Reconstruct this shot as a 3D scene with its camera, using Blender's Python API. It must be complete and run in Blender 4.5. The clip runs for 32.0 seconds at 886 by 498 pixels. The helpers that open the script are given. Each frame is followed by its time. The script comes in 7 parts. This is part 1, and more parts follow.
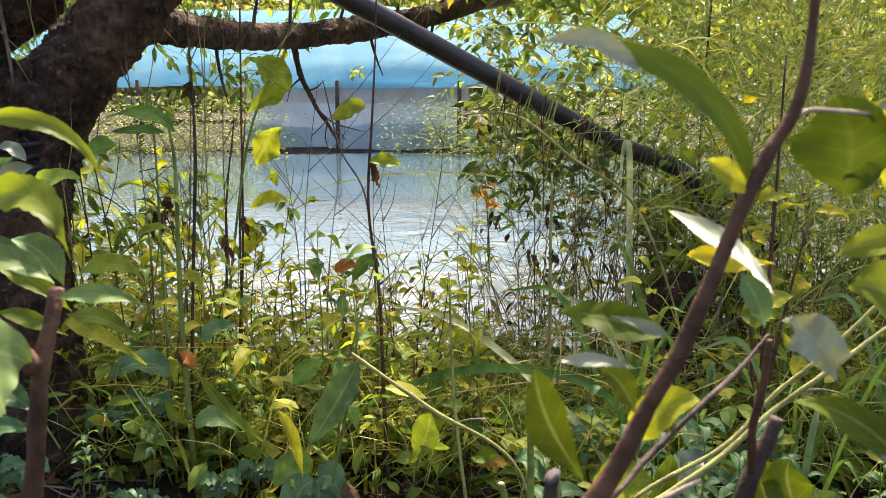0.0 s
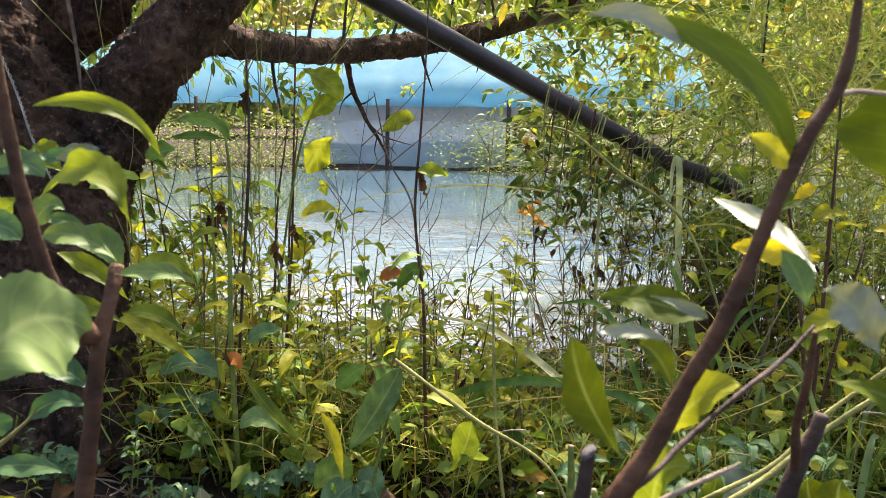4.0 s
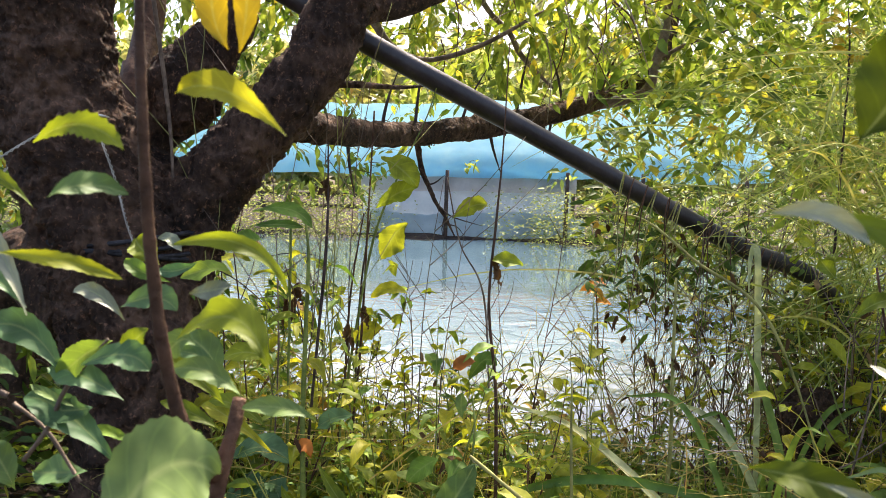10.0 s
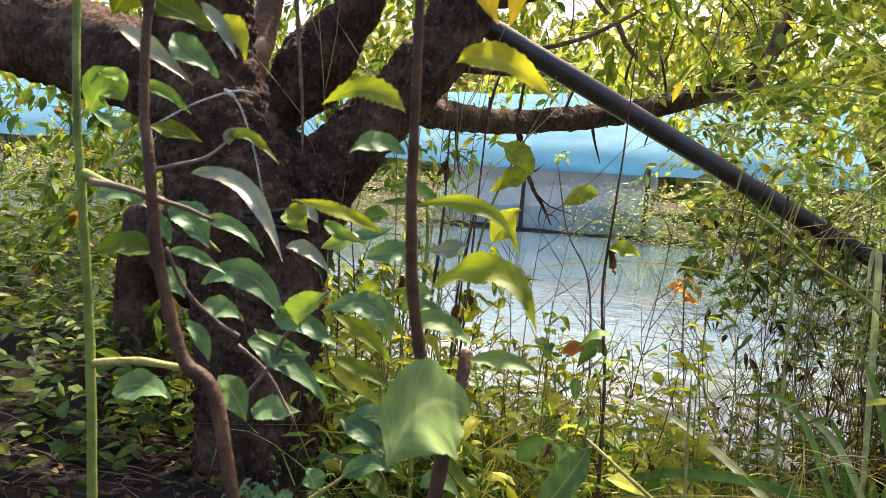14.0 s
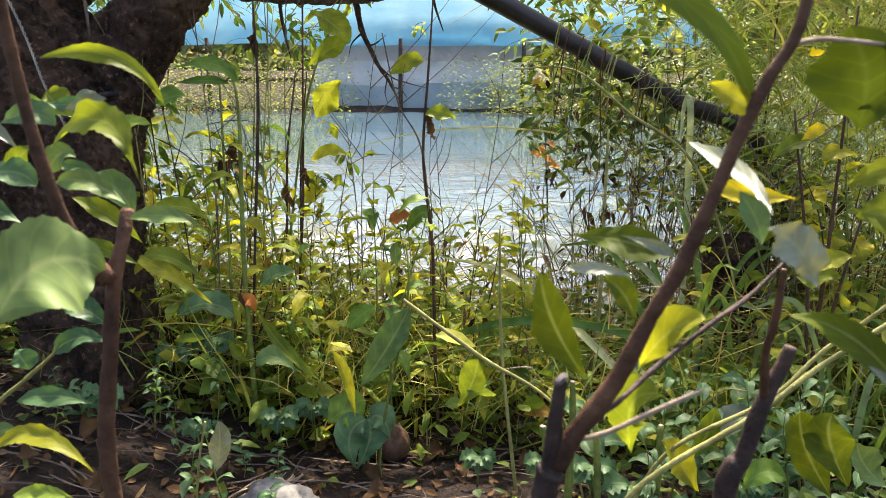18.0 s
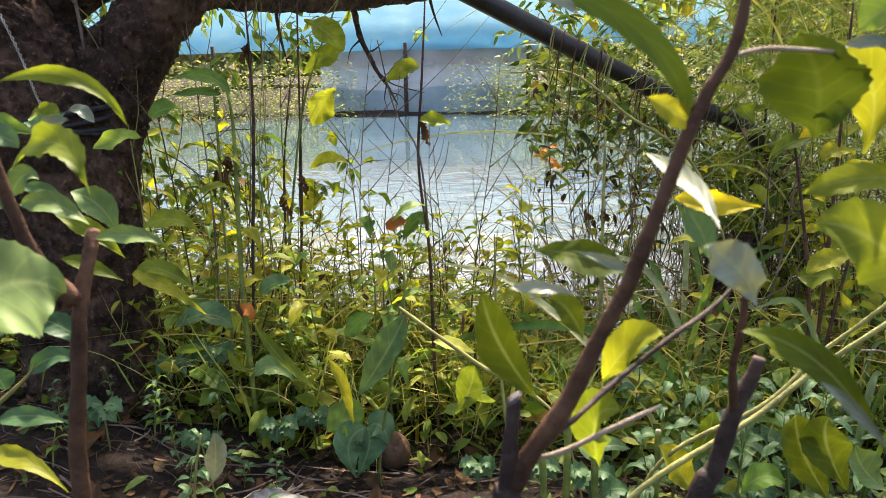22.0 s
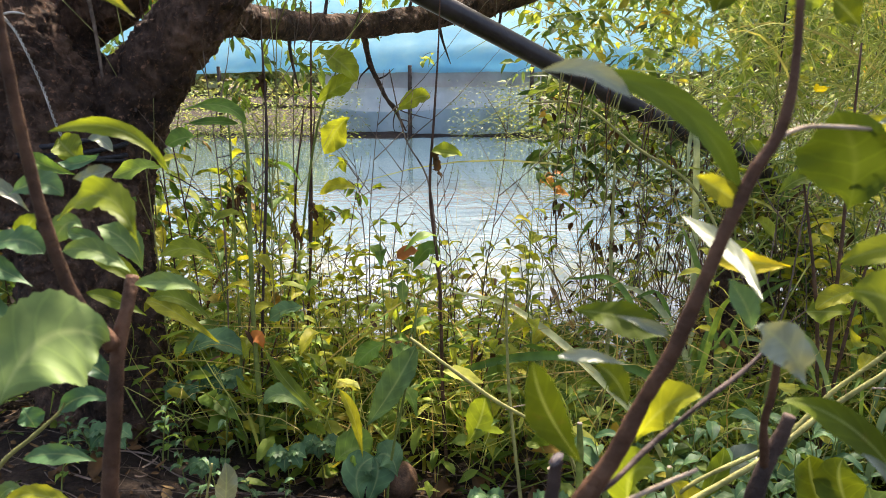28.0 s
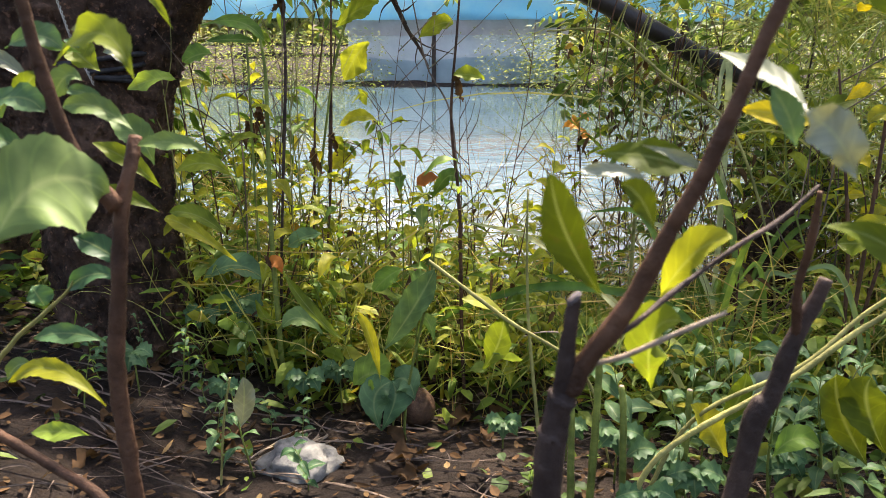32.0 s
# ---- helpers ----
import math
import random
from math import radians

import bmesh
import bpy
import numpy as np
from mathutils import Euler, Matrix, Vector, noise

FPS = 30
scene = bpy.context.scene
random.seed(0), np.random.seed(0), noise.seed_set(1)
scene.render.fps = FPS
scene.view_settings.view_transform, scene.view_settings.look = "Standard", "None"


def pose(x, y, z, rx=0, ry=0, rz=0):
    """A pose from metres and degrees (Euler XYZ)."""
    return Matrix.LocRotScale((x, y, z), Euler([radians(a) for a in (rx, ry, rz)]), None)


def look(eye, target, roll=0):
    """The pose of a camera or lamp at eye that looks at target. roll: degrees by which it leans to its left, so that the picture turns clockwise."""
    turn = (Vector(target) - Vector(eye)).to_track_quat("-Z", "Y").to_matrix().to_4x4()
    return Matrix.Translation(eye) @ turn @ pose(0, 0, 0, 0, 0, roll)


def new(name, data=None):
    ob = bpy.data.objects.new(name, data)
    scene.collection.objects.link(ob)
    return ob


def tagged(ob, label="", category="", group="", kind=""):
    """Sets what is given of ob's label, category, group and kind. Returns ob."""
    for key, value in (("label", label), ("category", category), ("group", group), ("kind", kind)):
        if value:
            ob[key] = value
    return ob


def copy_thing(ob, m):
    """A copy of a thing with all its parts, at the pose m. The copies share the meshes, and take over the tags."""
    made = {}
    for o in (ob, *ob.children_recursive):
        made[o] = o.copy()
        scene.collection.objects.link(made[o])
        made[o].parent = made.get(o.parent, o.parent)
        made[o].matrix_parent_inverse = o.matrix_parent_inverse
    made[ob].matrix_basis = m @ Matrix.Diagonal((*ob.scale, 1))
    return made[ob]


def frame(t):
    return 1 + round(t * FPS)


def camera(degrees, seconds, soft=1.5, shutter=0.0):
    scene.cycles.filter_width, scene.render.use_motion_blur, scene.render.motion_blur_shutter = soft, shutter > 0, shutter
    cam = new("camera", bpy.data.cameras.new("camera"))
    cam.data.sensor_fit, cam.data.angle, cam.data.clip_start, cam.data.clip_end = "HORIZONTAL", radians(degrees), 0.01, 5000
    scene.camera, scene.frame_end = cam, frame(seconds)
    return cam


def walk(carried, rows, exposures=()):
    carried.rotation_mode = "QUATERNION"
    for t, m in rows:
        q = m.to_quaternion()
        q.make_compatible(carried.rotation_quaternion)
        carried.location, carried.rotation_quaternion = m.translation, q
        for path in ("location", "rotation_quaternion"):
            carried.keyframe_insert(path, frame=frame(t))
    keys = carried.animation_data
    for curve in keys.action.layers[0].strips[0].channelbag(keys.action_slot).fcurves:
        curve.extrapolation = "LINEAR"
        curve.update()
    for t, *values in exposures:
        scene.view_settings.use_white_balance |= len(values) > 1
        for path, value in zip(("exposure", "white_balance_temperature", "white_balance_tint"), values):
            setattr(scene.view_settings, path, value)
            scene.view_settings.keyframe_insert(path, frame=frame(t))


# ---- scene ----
cam = camera(63.9, 32.0, soft=0.5)
cam.data.dof.use_dof, cam.data.dof.focus_distance, cam.data.dof.aperture_fstop = True, 2.6, 18.0
# seconds, eye, target, roll
PATH = [
    (0, (0.0040, 0.0310, 0.8510), (0.0270, 1.9910, 0.4520), 0.10),
    (0.5, (0.0107, 0.0201, 0.8423), (0.0332, 1.9802, 0.4436), 0.20),
    (1, (0.0220, 0.0080, 0.8240), (0.0390, 1.9640, 0.4060), 0.10),
    (1.5, (0.0213, 0.0036, 0.8169), (0.0238, 1.9527, 0.3673), -0.45),
    (2, (0.0220, 0.0000, 0.8210), (0.0030, 1.9400, 0.3330), -1.00),
    (2.5, (0.0253, -0.0110, 0.8330), (-0.0048, 1.9298, 0.3502), -1.08),
    (3, (0.0280, -0.0130, 0.8340), (-0.0170, 1.9470, 0.4400), -0.60),
    (3.5, (0.0082, 0.0069, 0.8294), (-0.0676, 1.9724, 0.4684), 0.17),
    (5.5, (0.0030, 0.0290, 0.8550), (-0.1790, 2.0010, 0.5740), 1.00),
    (6, (-0.0060, 0.0270, 0.8520), (-0.2070, 2.0000, 0.5940), 0.30),
    (6.5, (-0.0090, 0.0290, 0.8610), (-0.2250, 2.0040, 0.6280), 0.50),
    (7, (-0.0120, 0.0300, 0.8590), (-0.2360, 2.0050, 0.6400), 0.70),
    (7.5, (-0.0130, 0.0260, 0.8620), (-0.2390, 2.0030, 0.6570), 0.70),
    (8, (-0.0180, 0.0210, 0.8660), (-0.2490, 1.9980, 0.6770), 0.80),
    (8.5, (-0.0230, 0.0210, 0.8720), (-0.2590, 1.9990, 0.6920), 1.10),
    (9, (-0.0290, 0.0210, 0.8720), (-0.2690, 1.9990, 0.6990), 1.50),
    (9.5, (-0.0300, 0.0240, 0.8780), (-0.2760, 2.0020, 0.7110), 1.60),
    (10, (-0.0380, 0.0250, 0.8770), (-0.3030, 2.0000, 0.7150), 1.50),
    (10.5, (-0.0570, 0.0270, 0.8830), (-0.3370, 2.0010, 0.7320), 2.00),
    (11, (-0.0800, 0.0190, 0.8940), (-0.3710, 1.9930, 0.7560), 2.50),
    (11.5, (-0.1000, 0.0210, 0.8900), (-0.4150, 1.9920, 0.7720), 2.80),
    (12, (-0.0970, 0.0290, 0.8910), (-0.4460, 1.9950, 0.7740), 2.80),
    (12.5, (-0.1210, 0.0330, 0.8780), (-0.4970, 1.9940, 0.7630), 3.00),
    (13, (-0.1220, 0.0300, 0.8760), (-0.5240, 1.9850, 0.7550), 3.30),
    (13.5, (-0.1320, -0.0050, 0.8610), (-0.5630, 1.9420, 0.7040), 3.60),
    (14, (-0.1340, -0.0230, 0.8590), (-0.5870, 1.9150, 0.6600), 4.10),
    (14.5, (-0.1040, -0.0010, 0.8460), (-0.4950, 1.9450, 0.6060), 4.10),
    (15, (-0.0720, 0.0020, 0.8500), (-0.3240, 1.9690, 0.5840), 2.80),
    (15.5, (-0.0369, 0.0058, 0.8420), (-0.2165, 1.9640, 0.4744), 1.17),
    (17.5, (0.0100, -0.0040, 0.8310), (-0.1360, 1.9290, 0.3380), 0.60),
    (18, (0.0220, -0.0010, 0.8380), (-0.1230, 1.9290, 0.3320), 0.30),
    (18.5, (0.0290, 0.0000, 0.8420), (-0.1150, 1.9290, 0.3340), 0.10),
    (19, (0.0250, 0.0040, 0.8430), (-0.1210, 1.9320, 0.3330), -0.00),
    (19.5, (0.0240, 0.0110, 0.8390), (-0.1250, 1.9380, 0.3270), 0.30),
    (20, (0.0250, 0.0130, 0.8410), (-0.1290, 1.9410, 0.3300), 0.20),
    (20.5, (0.0240, 0.0130, 0.8410), (-0.1350, 1.9410, 0.3320), 0.20),
    (21, (0.0330, 0.0160, 0.8300), (-0.1310, 1.9430, 0.3220), 0.10),
    (21.5, (0.0490, 0.0140, 0.8390), (-0.1200, 1.9420, 0.3350), -0.60),
    (22, (0.0500, 0.0070, 0.8440), (-0.1230, 1.9360, 0.3460), -1.00),
    (22.5, (0.0370, 0.0040, 0.8500), (-0.1390, 1.9340, 0.3560), -0.80),
    (23, (0.0220, 0.0020, 0.8520), (-0.1560, 1.9330, 0.3630), -0.40),
    (23.5, (0.0050, 0.0010, 0.8490), (-0.1720, 1.9330, 0.3650), 0.40),
    (24, (-0.0140, 0.0010, 0.8490), (-0.1950, 1.9350, 0.3720), 1.00),
    (24.5, (-0.0160, 0.0030, 0.8490), (-0.2130, 1.9370, 0.3770), 1.30),
    (25, (-0.0180, 0.0020, 0.8540), (-0.2230, 1.9350, 0.3860), 1.40),
    (25.5, (-0.0060, 0.0050, 0.8570), (-0.2030, 1.9400, 0.3940), 0.90),
    (27.5, (0.0270, 0.0010, 0.8660), (-0.1510, 1.9420, 0.4180), -0.10),
    (28, (0.0290, 0.0010, 0.8660), (-0.1460, 1.9440, 0.4240), -0.20),
    (28.5, (0.0400, -0.0050, 0.8390), (-0.1400, 1.9340, 0.3860), -0.60),
    (29, (0.0310, -0.0080, 0.8200), (-0.1580, 1.9270, 0.3510), -0.30),
    (29.5, (0.0140, -0.0090, 0.8280), (-0.1850, 1.9220, 0.3450), 0.20),
    (30, (0.0130, -0.0050, 0.8260), (-0.1940, 1.9230, 0.3380), 0.00),
    (30.5, (0.0130, 0.0020, 0.8020), (-0.2030, 1.9220, 0.2870), 0.70),
    (31, (0.0140, 0.0130, 0.8000), (-0.2060, 1.9240, 0.2530), 0.80),
    (31.5, (0.0230, 0.0130, 0.8020), (-0.2020, 1.9180, 0.2360), 0.70),
    (32, (0.0330, 0.0100, 0.8040), (-0.2010, 1.9140, 0.2370), 0.10),
]
EXPOSURE = 1.89
walk(cam, [(t, look(eye, target, roll)) for t, eye, target, roll in PATH], exposures=[(0.0, EXPOSURE, 6720, 15), (32.0, EXPOSURE, 6720, 15)])

# ---- world and sun: bright hazy sky over a shaded bank ----
world = bpy.data.worlds.new("sky")
scene.world = world
world.use_nodes = True
wn, wl = world.node_tree.nodes, world.node_tree.links
sky = wn.new("ShaderNodeTexSky")
sky.sky_type, sky.sun_disc = "NISHITA", False
sky.sun_elevation, sky.sun_rotation = radians(58), radians(5)
sky.air_density, sky.dust_density = 1.0, 4.0
wl.new(sky.outputs["Color"], wn["Background"].inputs["Color"])
wn["Background"].inputs["Strength"].default_value = 0.125
sun = new("sun", bpy.data.lights.new("sun", "SUN"))
sun.data.energy, sun.data.angle, sun.data.color = 3.9, radians(2), (1.0, 0.93, 0.80)
sun.matrix_world = look((1, 11, 18), (0, 0, 0))

WATER = -0.10          # water level
RNG = random.Random(7)
NPR = np.random.RandomState(11)


# ---- materials ----
def base_material(name, rough=0.6, spec=0.4):
    m = bpy.data.materials.new(name)
    m.use_nodes = True
    n, l = m.node_tree.nodes, m.node_tree.links
    b = n["Principled BSDF"]
    b.inputs["Roughness"].default_value = rough
    b.inputs["Specular IOR Level"].default_value = spec
    return m, n, l, b


def ramp(n, stops):
    r = n.new("ShaderNodeValToRGB")
    el = r.color_ramp.elements
    while len(el) < len(stops):
        el.new(0.5)
    for e, (p, c) in zip(el, stops):
        e.position, e.color = p, (*c, 1)
    return r


def texture(n, l, kind, scale, coord="Object", **kw):
    tc = n.new("ShaderNodeTexCoord")
    t = n.new(kind)
    l.new(tc.outputs[coord], t.inputs["Vector"])
    t.inputs["Scale"].default_value = scale
    for k, v in kw.items():
        t.inputs[k].default_value = v
    return t


def bump(n, l, b, height, strength, distance):
    bp = n.new("ShaderNodeBump")
    bp.inputs["Strength"].default_value, bp.inputs["Distance"].default_value = strength, distance
    l.new(height, bp.inputs["Height"])
    l.new(bp.outputs["Normal"], b.inputs["Normal"])
    return bp


def mixed(n, l, a, b, fac, mode="MIX"):
    x = n.new("ShaderNodeMix")
    x.data_type, x.blend_type = "RGBA", mode
    for sock, v in ((x.inputs["A"], a), (x.inputs["B"], b), (x.inputs["Factor"], fac)):
        if isinstance(v, (int, float)):
            sock.default_value = v
        elif isinstance(v, tuple):
            sock.default_value = (*v, 1)
        else:
            l.new(v, sock)
    return x.outputs["Result"]


def leaf_material(name, stops, rough=0.52, thin=0.45, island=False, veins=True, spots=0.25, spec=0.22, rib_strength=0.3):
    """A thin leaf: colour varies from leaf to leaf and in blotches, light shines through."""
    m, n, l, b = base_material(name, rough, spec)
    if island:
        rnd = n.new("ShaderNodeNewGeometry").outputs["Random Per Island"]
    else:
        rnd = n.new("ShaderNodeObjectInfo").outputs["Random"]
    r = ramp(n, [(p, (min(c[0] * 1.15, 0.9), c[1], c[2] * 0.7)) for p, c in stops])
    l.new(rnd, r.inputs["Fac"])
    blot = texture(n, l, "ShaderNodeTexNoise", 26.0, Detail=4.0)
    br = ramp(n, [(0.36, (0.5, 0.52, 0.45)), (0.64, (1.28, 1.22, 1.1))])
    l.new(blot.outputs["Fac"], br.inputs["Fac"])
    col = mixed(n, l, r.outputs["Color"], br.outputs["Color"], 0.75, "MULTIPLY")
    spot = texture(n, l, "ShaderNodeTexNoise", 140.0, Detail=2.0)
    sr = ramp(n, [(0.66, (0, 0, 0)), (0.74, (1, 1, 1))])
    l.new(spot.outputs["Fac"], sr.inputs["Fac"])
    sf = n.new("ShaderNodeMath")
    sf.operation = "MULTIPLY"
    sf.inputs[1].default_value = spots
    l.new(sr.outputs["Color"], sf.inputs[0])
    col = mixed(n, l, col, (0.12, 0.07, 0.02), sf.outputs[0])
    if veins:
        uv = n.new("ShaderNodeUVMap")
        w = n.new("ShaderNodeTexWave")
        w.wave_type, w.bands_direction = "BANDS", "DIAGONAL"
        w.inputs["Scale"].default_value, w.inputs["Distortion"].default_value = 1.6, 1.2
        w.inputs["Detail"].default_value = 3.0
        l.new(uv.outputs["UV"], w.inputs["Vector"])
        vr = ramp(n, [(0.9, (0.97, 0.97, 0.97)), (0.99, (1.4, 1.38, 1.25))])
        l.new(w.outputs["Fac"], vr.inputs["Fac"])
        col = mixed(n, l, col, vr.outputs["Color"], 0.4, "MULTIPLY")
        sep = n.new("ShaderNodeSeparateXYZ")
        l.new(uv.outputs["UV"], sep.inputs["Vector"])
        mr = ramp(n, [(0.50, (1, 1, 1)), (0.56, (0, 0, 0))])
        l.new(sep.outputs["X"], mr.inputs["Fac"])
        rib = n.new("ShaderNodeMath")
        rib.operation = "MULTIPLY"
        rib.inputs[1].default_value = rib_strength
        l.new(mr.outputs["Color"], rib.inputs[0])
        col = mixed(n, l, col, (0.40, 0.44, 0.16), rib.outputs[0])
        bump(n, l, b, w.outputs["Fac"], 0.2, 0.0006)
    l.new(col, b.inputs["Base Color"])
    tr = n.new("ShaderNodeBsdfTranslucent")
    l.new(mixed(n, l, col, (1.15, 1.1, 0.55), 0.8, "MULTIPLY"), tr.inputs["Color"])
    mx = n.new("ShaderNodeMixShader")
    mx.inputs["Fac"].default_value = thin
    l.new(b.outputs["BSDF"], mx.inputs[1])
    l.new(tr.outputs["BSDF"], mx.inputs[2])
    l.new(mx.outputs["Shader"], n["Material Output"].inputs["Surface"])
    return m


LEAF_YELLOW = leaf_material("yellow_green_leaf", [(0, (0.12, 0.19, 0.025)), (0.5, (0.19, 0.27, 0.03)), (1, (0.31, 0.34, 0.035))], thin=0.5)
LEAF_GREEN = leaf_material("green_leaf", [(0, (0.085, 0.19, 0.045)), (0.5, (0.145, 0.28, 0.065)), (1, (0.23, 0.37, 0.08))])
LEAF_WEED = leaf_material("yellow_weed_leaf", [(0, (0.19, 0.28, 0.035)), (0.5, (0.29, 0.37, 0.045)), (1, (0.43, 0.45, 0.055))], thin=0.55)
LEAF_TEAL = leaf_material("dull_green_leaf", [(0, (0.05, 0.13, 0.075)), (1, (0.105, 0.21, 0.125))], rough=0.48, thin=0.3, spots=0.1, spec=0.25)
LEAF_DARK = leaf_material("dark_olive_leaf", [(0, (0.045, 0.085, 0.014)), (1, (0.08, 0.13, 0.02))], thin=0.2, rough=0.6, spec=0.12, rib_strength=0.06)
LEAF_BRIGHT = leaf_material("bright_yellow_leaf", [(0, (0.34, 0.36, 0.02)), (1, (0.52, 0.46, 0.025))], thin=0.45)
LEAF_OLIVE = leaf_material("olive_leaf", [(0, (0.05, 0.085, 0.010)), (1, (0.09, 0.13, 0.014))], thin=0.28, rough=0.6, spec=0.12)
LEAF_PALE = leaf_material("pale_green_leaf", [(0, (0.095, 0.18, 0.075)), (1, (0.14, 0.23, 0.095))], rough=0.55, thin=0.16, spots=0.1)
# grey-green leaves, and strips whose pale grey imitates sky sheen on leaf edges
LEAF_GREY_AND_SHEEN = leaf_material("grey_leaf_and_sheen", [(0, (0.13, 0.175, 0.165)), (1, (0.19, 0.235, 0.23))], rough=0.35, thin=0.15, spots=0.05, spec=0.42)
LEAF_GOLD = leaf_material("golden_spotted_leaf", [(0, (0.33, 0.27, 0.02)), (1, (0.40, 0.33, 0.025))], thin=0.3, spots=1.0)
LEAF_DEAD = leaf_material("dry_brown_leaf", [(0, (0.03, 0.018, 0.011)), (0.5, (0.08, 0.048, 0.027)), (0.85, (0.105, 0.068, 0.043)), (1, (0.24, 0.18, 0.115))], rough=0.8, thin=0.15, island=True, veins=False)
LEAF_ORANGE = leaf_material("orange_autumn_leaf", [(0, (0.36, 0.10, 0.03)), (1, (0.46, 0.24, 0.06))], rough=0.6, thin=0.3, veins=False)
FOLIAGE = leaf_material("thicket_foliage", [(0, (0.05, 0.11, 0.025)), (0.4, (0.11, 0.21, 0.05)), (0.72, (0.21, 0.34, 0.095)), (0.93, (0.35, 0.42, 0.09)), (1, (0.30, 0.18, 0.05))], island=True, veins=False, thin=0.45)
# lighter, yellower copy of the thicket foliage, with light on the bank put in
BANK_LEAVES = leaf_material("lit_yellow_bank_leaves", [(0, (0.07, 0.15, 0.035)), (0.35, (0.15, 0.26, 0.055)), (0.7, (0.24, 0.36, 0.085)), (0.93, (0.40, 0.44, 0.09)), (1, (0.36, 0.22, 0.07))], island=True, veins=False, thin=0.5)
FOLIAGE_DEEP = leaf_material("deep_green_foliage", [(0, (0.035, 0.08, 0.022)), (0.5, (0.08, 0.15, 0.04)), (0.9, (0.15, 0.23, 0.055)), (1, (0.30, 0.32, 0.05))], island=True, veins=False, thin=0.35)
FOLIAGE_LIGHT = leaf_material("light_foliage", [(0, (0.13, 0.22, 0.05)), (0.5, (0.235, 0.36, 0.095)), (0.85, (0.37, 0.47, 0.12)), (1, (0.54, 0.50, 0.09))], island=True, veins=False, thin=0.55)
# distance haze is put into the next two pale leaf colours
FOLIAGE_FAR = leaf_material("hazed_far_foliage", [(0, (0.12, 0.20, 0.08)), (0.6, (0.26, 0.35, 0.16)), (1, (0.44, 0.50, 0.26))], island=True, veins=False, spots=0.0)
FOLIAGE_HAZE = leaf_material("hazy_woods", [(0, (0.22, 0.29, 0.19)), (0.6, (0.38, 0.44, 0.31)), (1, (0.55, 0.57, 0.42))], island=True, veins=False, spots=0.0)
GRASS = leaf_material("grass_blade", [(0, (0.17, 0.26, 0.07)), (0.5, (0.32, 0.42, 0.15)), (0.85, (0.48, 0.54, 0.24)), (1, (0.52, 0.46, 0.26))], island=True, veins=False, thin=0.35, spots=0.0)
IRIS = leaf_material("strap_leaf", [(0, (0.09, 0.19, 0.045)), (1, (0.17, 0.29, 0.08))], veins=False, thin=0.3, rough=0.5, spec=0.25)
IRIS_PALE = leaf_material("pale_strap_leaf", [(0, (0.46, 0.58, 0.44)), (1, (0.54, 0.64, 0.50))], veins=False, thin=0.45, rough=0.45, spec=0.4)
DRY_STEM = leaf_material("dry_brown_stem", [(0, (0.10, 0.06, 0.035)), (0.5, (0.22, 0.14, 0.075)), (1, (0.40, 0.30, 0.14))], island=True, veins=False, thin=0.1, spots=0.1)
STRAW = leaf_material("straw", [(0, (0.42, 0.33, 0.15)), (0.6, (0.52, 0.46, 0.19)), (1, (0.36, 0.42, 0.11))], island=True, veins=False, thin=0.2, spots=0.1)


def bark_material(name, low, mid, high):
    m, n, l, b = base_material(name, 0.88, 0.2)
    big = texture(n, l, "ShaderNodeTexNoise", 9.0, Detail=8.0, Roughness=0.7)
    r = ramp(n, [(0.34, low), (0.5, mid), (0.66, high)])
    l.new(big.outputs["Fac"], r.inputs["Fac"])
    fine = texture(n, l, "ShaderNodeTexNoise", 85.0, Detail=6.0, Roughness=0.75)
    lich = ramp(n, [(0.56, (0, 0, 0)), (0.66, (1, 1, 1))])
    l.new(fine.outputs["Fac"], lich.inputs["Fac"])
    red = mixed(n, l, r.outputs["Color"], (0.29, 0.15, 0.088), lich.outputs["Color"])
    crack = texture(n, l, "ShaderNodeTexVoronoi", 62.0)
    squash = n.new("ShaderNodeVectorMath")
    squash.operation = "MULTIPLY"
    squash.inputs[1].default_value = (1.0, 1.0, 0.38)
    l.new(n.new("ShaderNodeTexCoord").outputs["Object"], squash.inputs[0])
    l.new(squash.outputs["Vector"], crack.inputs["Vector"])
    cr = ramp(n, [(0.08, (0.25, 0.25, 0.25)), (0.45, (1.1, 1.1, 1.1))])
    l.new(crack.outputs["Distance"], cr.inputs["Fac"])
    l.new(mixed(n, l, red, cr.outputs["Color"], 0.7, "MULTIPLY"), b.inputs["Base Color"])
    add = n.new("ShaderNodeMath")
    add.operation = "ADD"
    l.new(crack.outputs["Distance"], add.inputs[0])
    l.new(fine.outputs["Fac"], add.inputs[1])
    bump(n, l, b, add.outputs[0], 1.0, 0.02)
    return m


def twig_material(name, a, c, rough=0.6):
    m, n, l, b = base_material(name, rough, 0.15)
    t = texture(n, l, "ShaderNodeTexNoise", 60.0, Detail=5.0, Roughness=0.65)
    r = ramp(n, [(0.3, a), (0.7, c)])
    l.new(t.outputs["Fac"], r.inputs["Fac"])
    big = texture(n, l, "ShaderNodeTexNoise", 17.0, Detail=4.0)
    br = ramp(n, [(0.35, (0.5, 0.5, 0.52)), (0.65, (1.3, 1.25, 1.2))])
    l.new(big.outputs["Fac"], br.inputs["Fac"])
    l.new(mixed(n, l, r.outputs["Color"], br.outputs["Color"], 0.8, "MULTIPLY"), b.inputs["Base Color"])
    bump(n, l, b, t.outputs["Fac"], 1.0, 0.004)
    return m


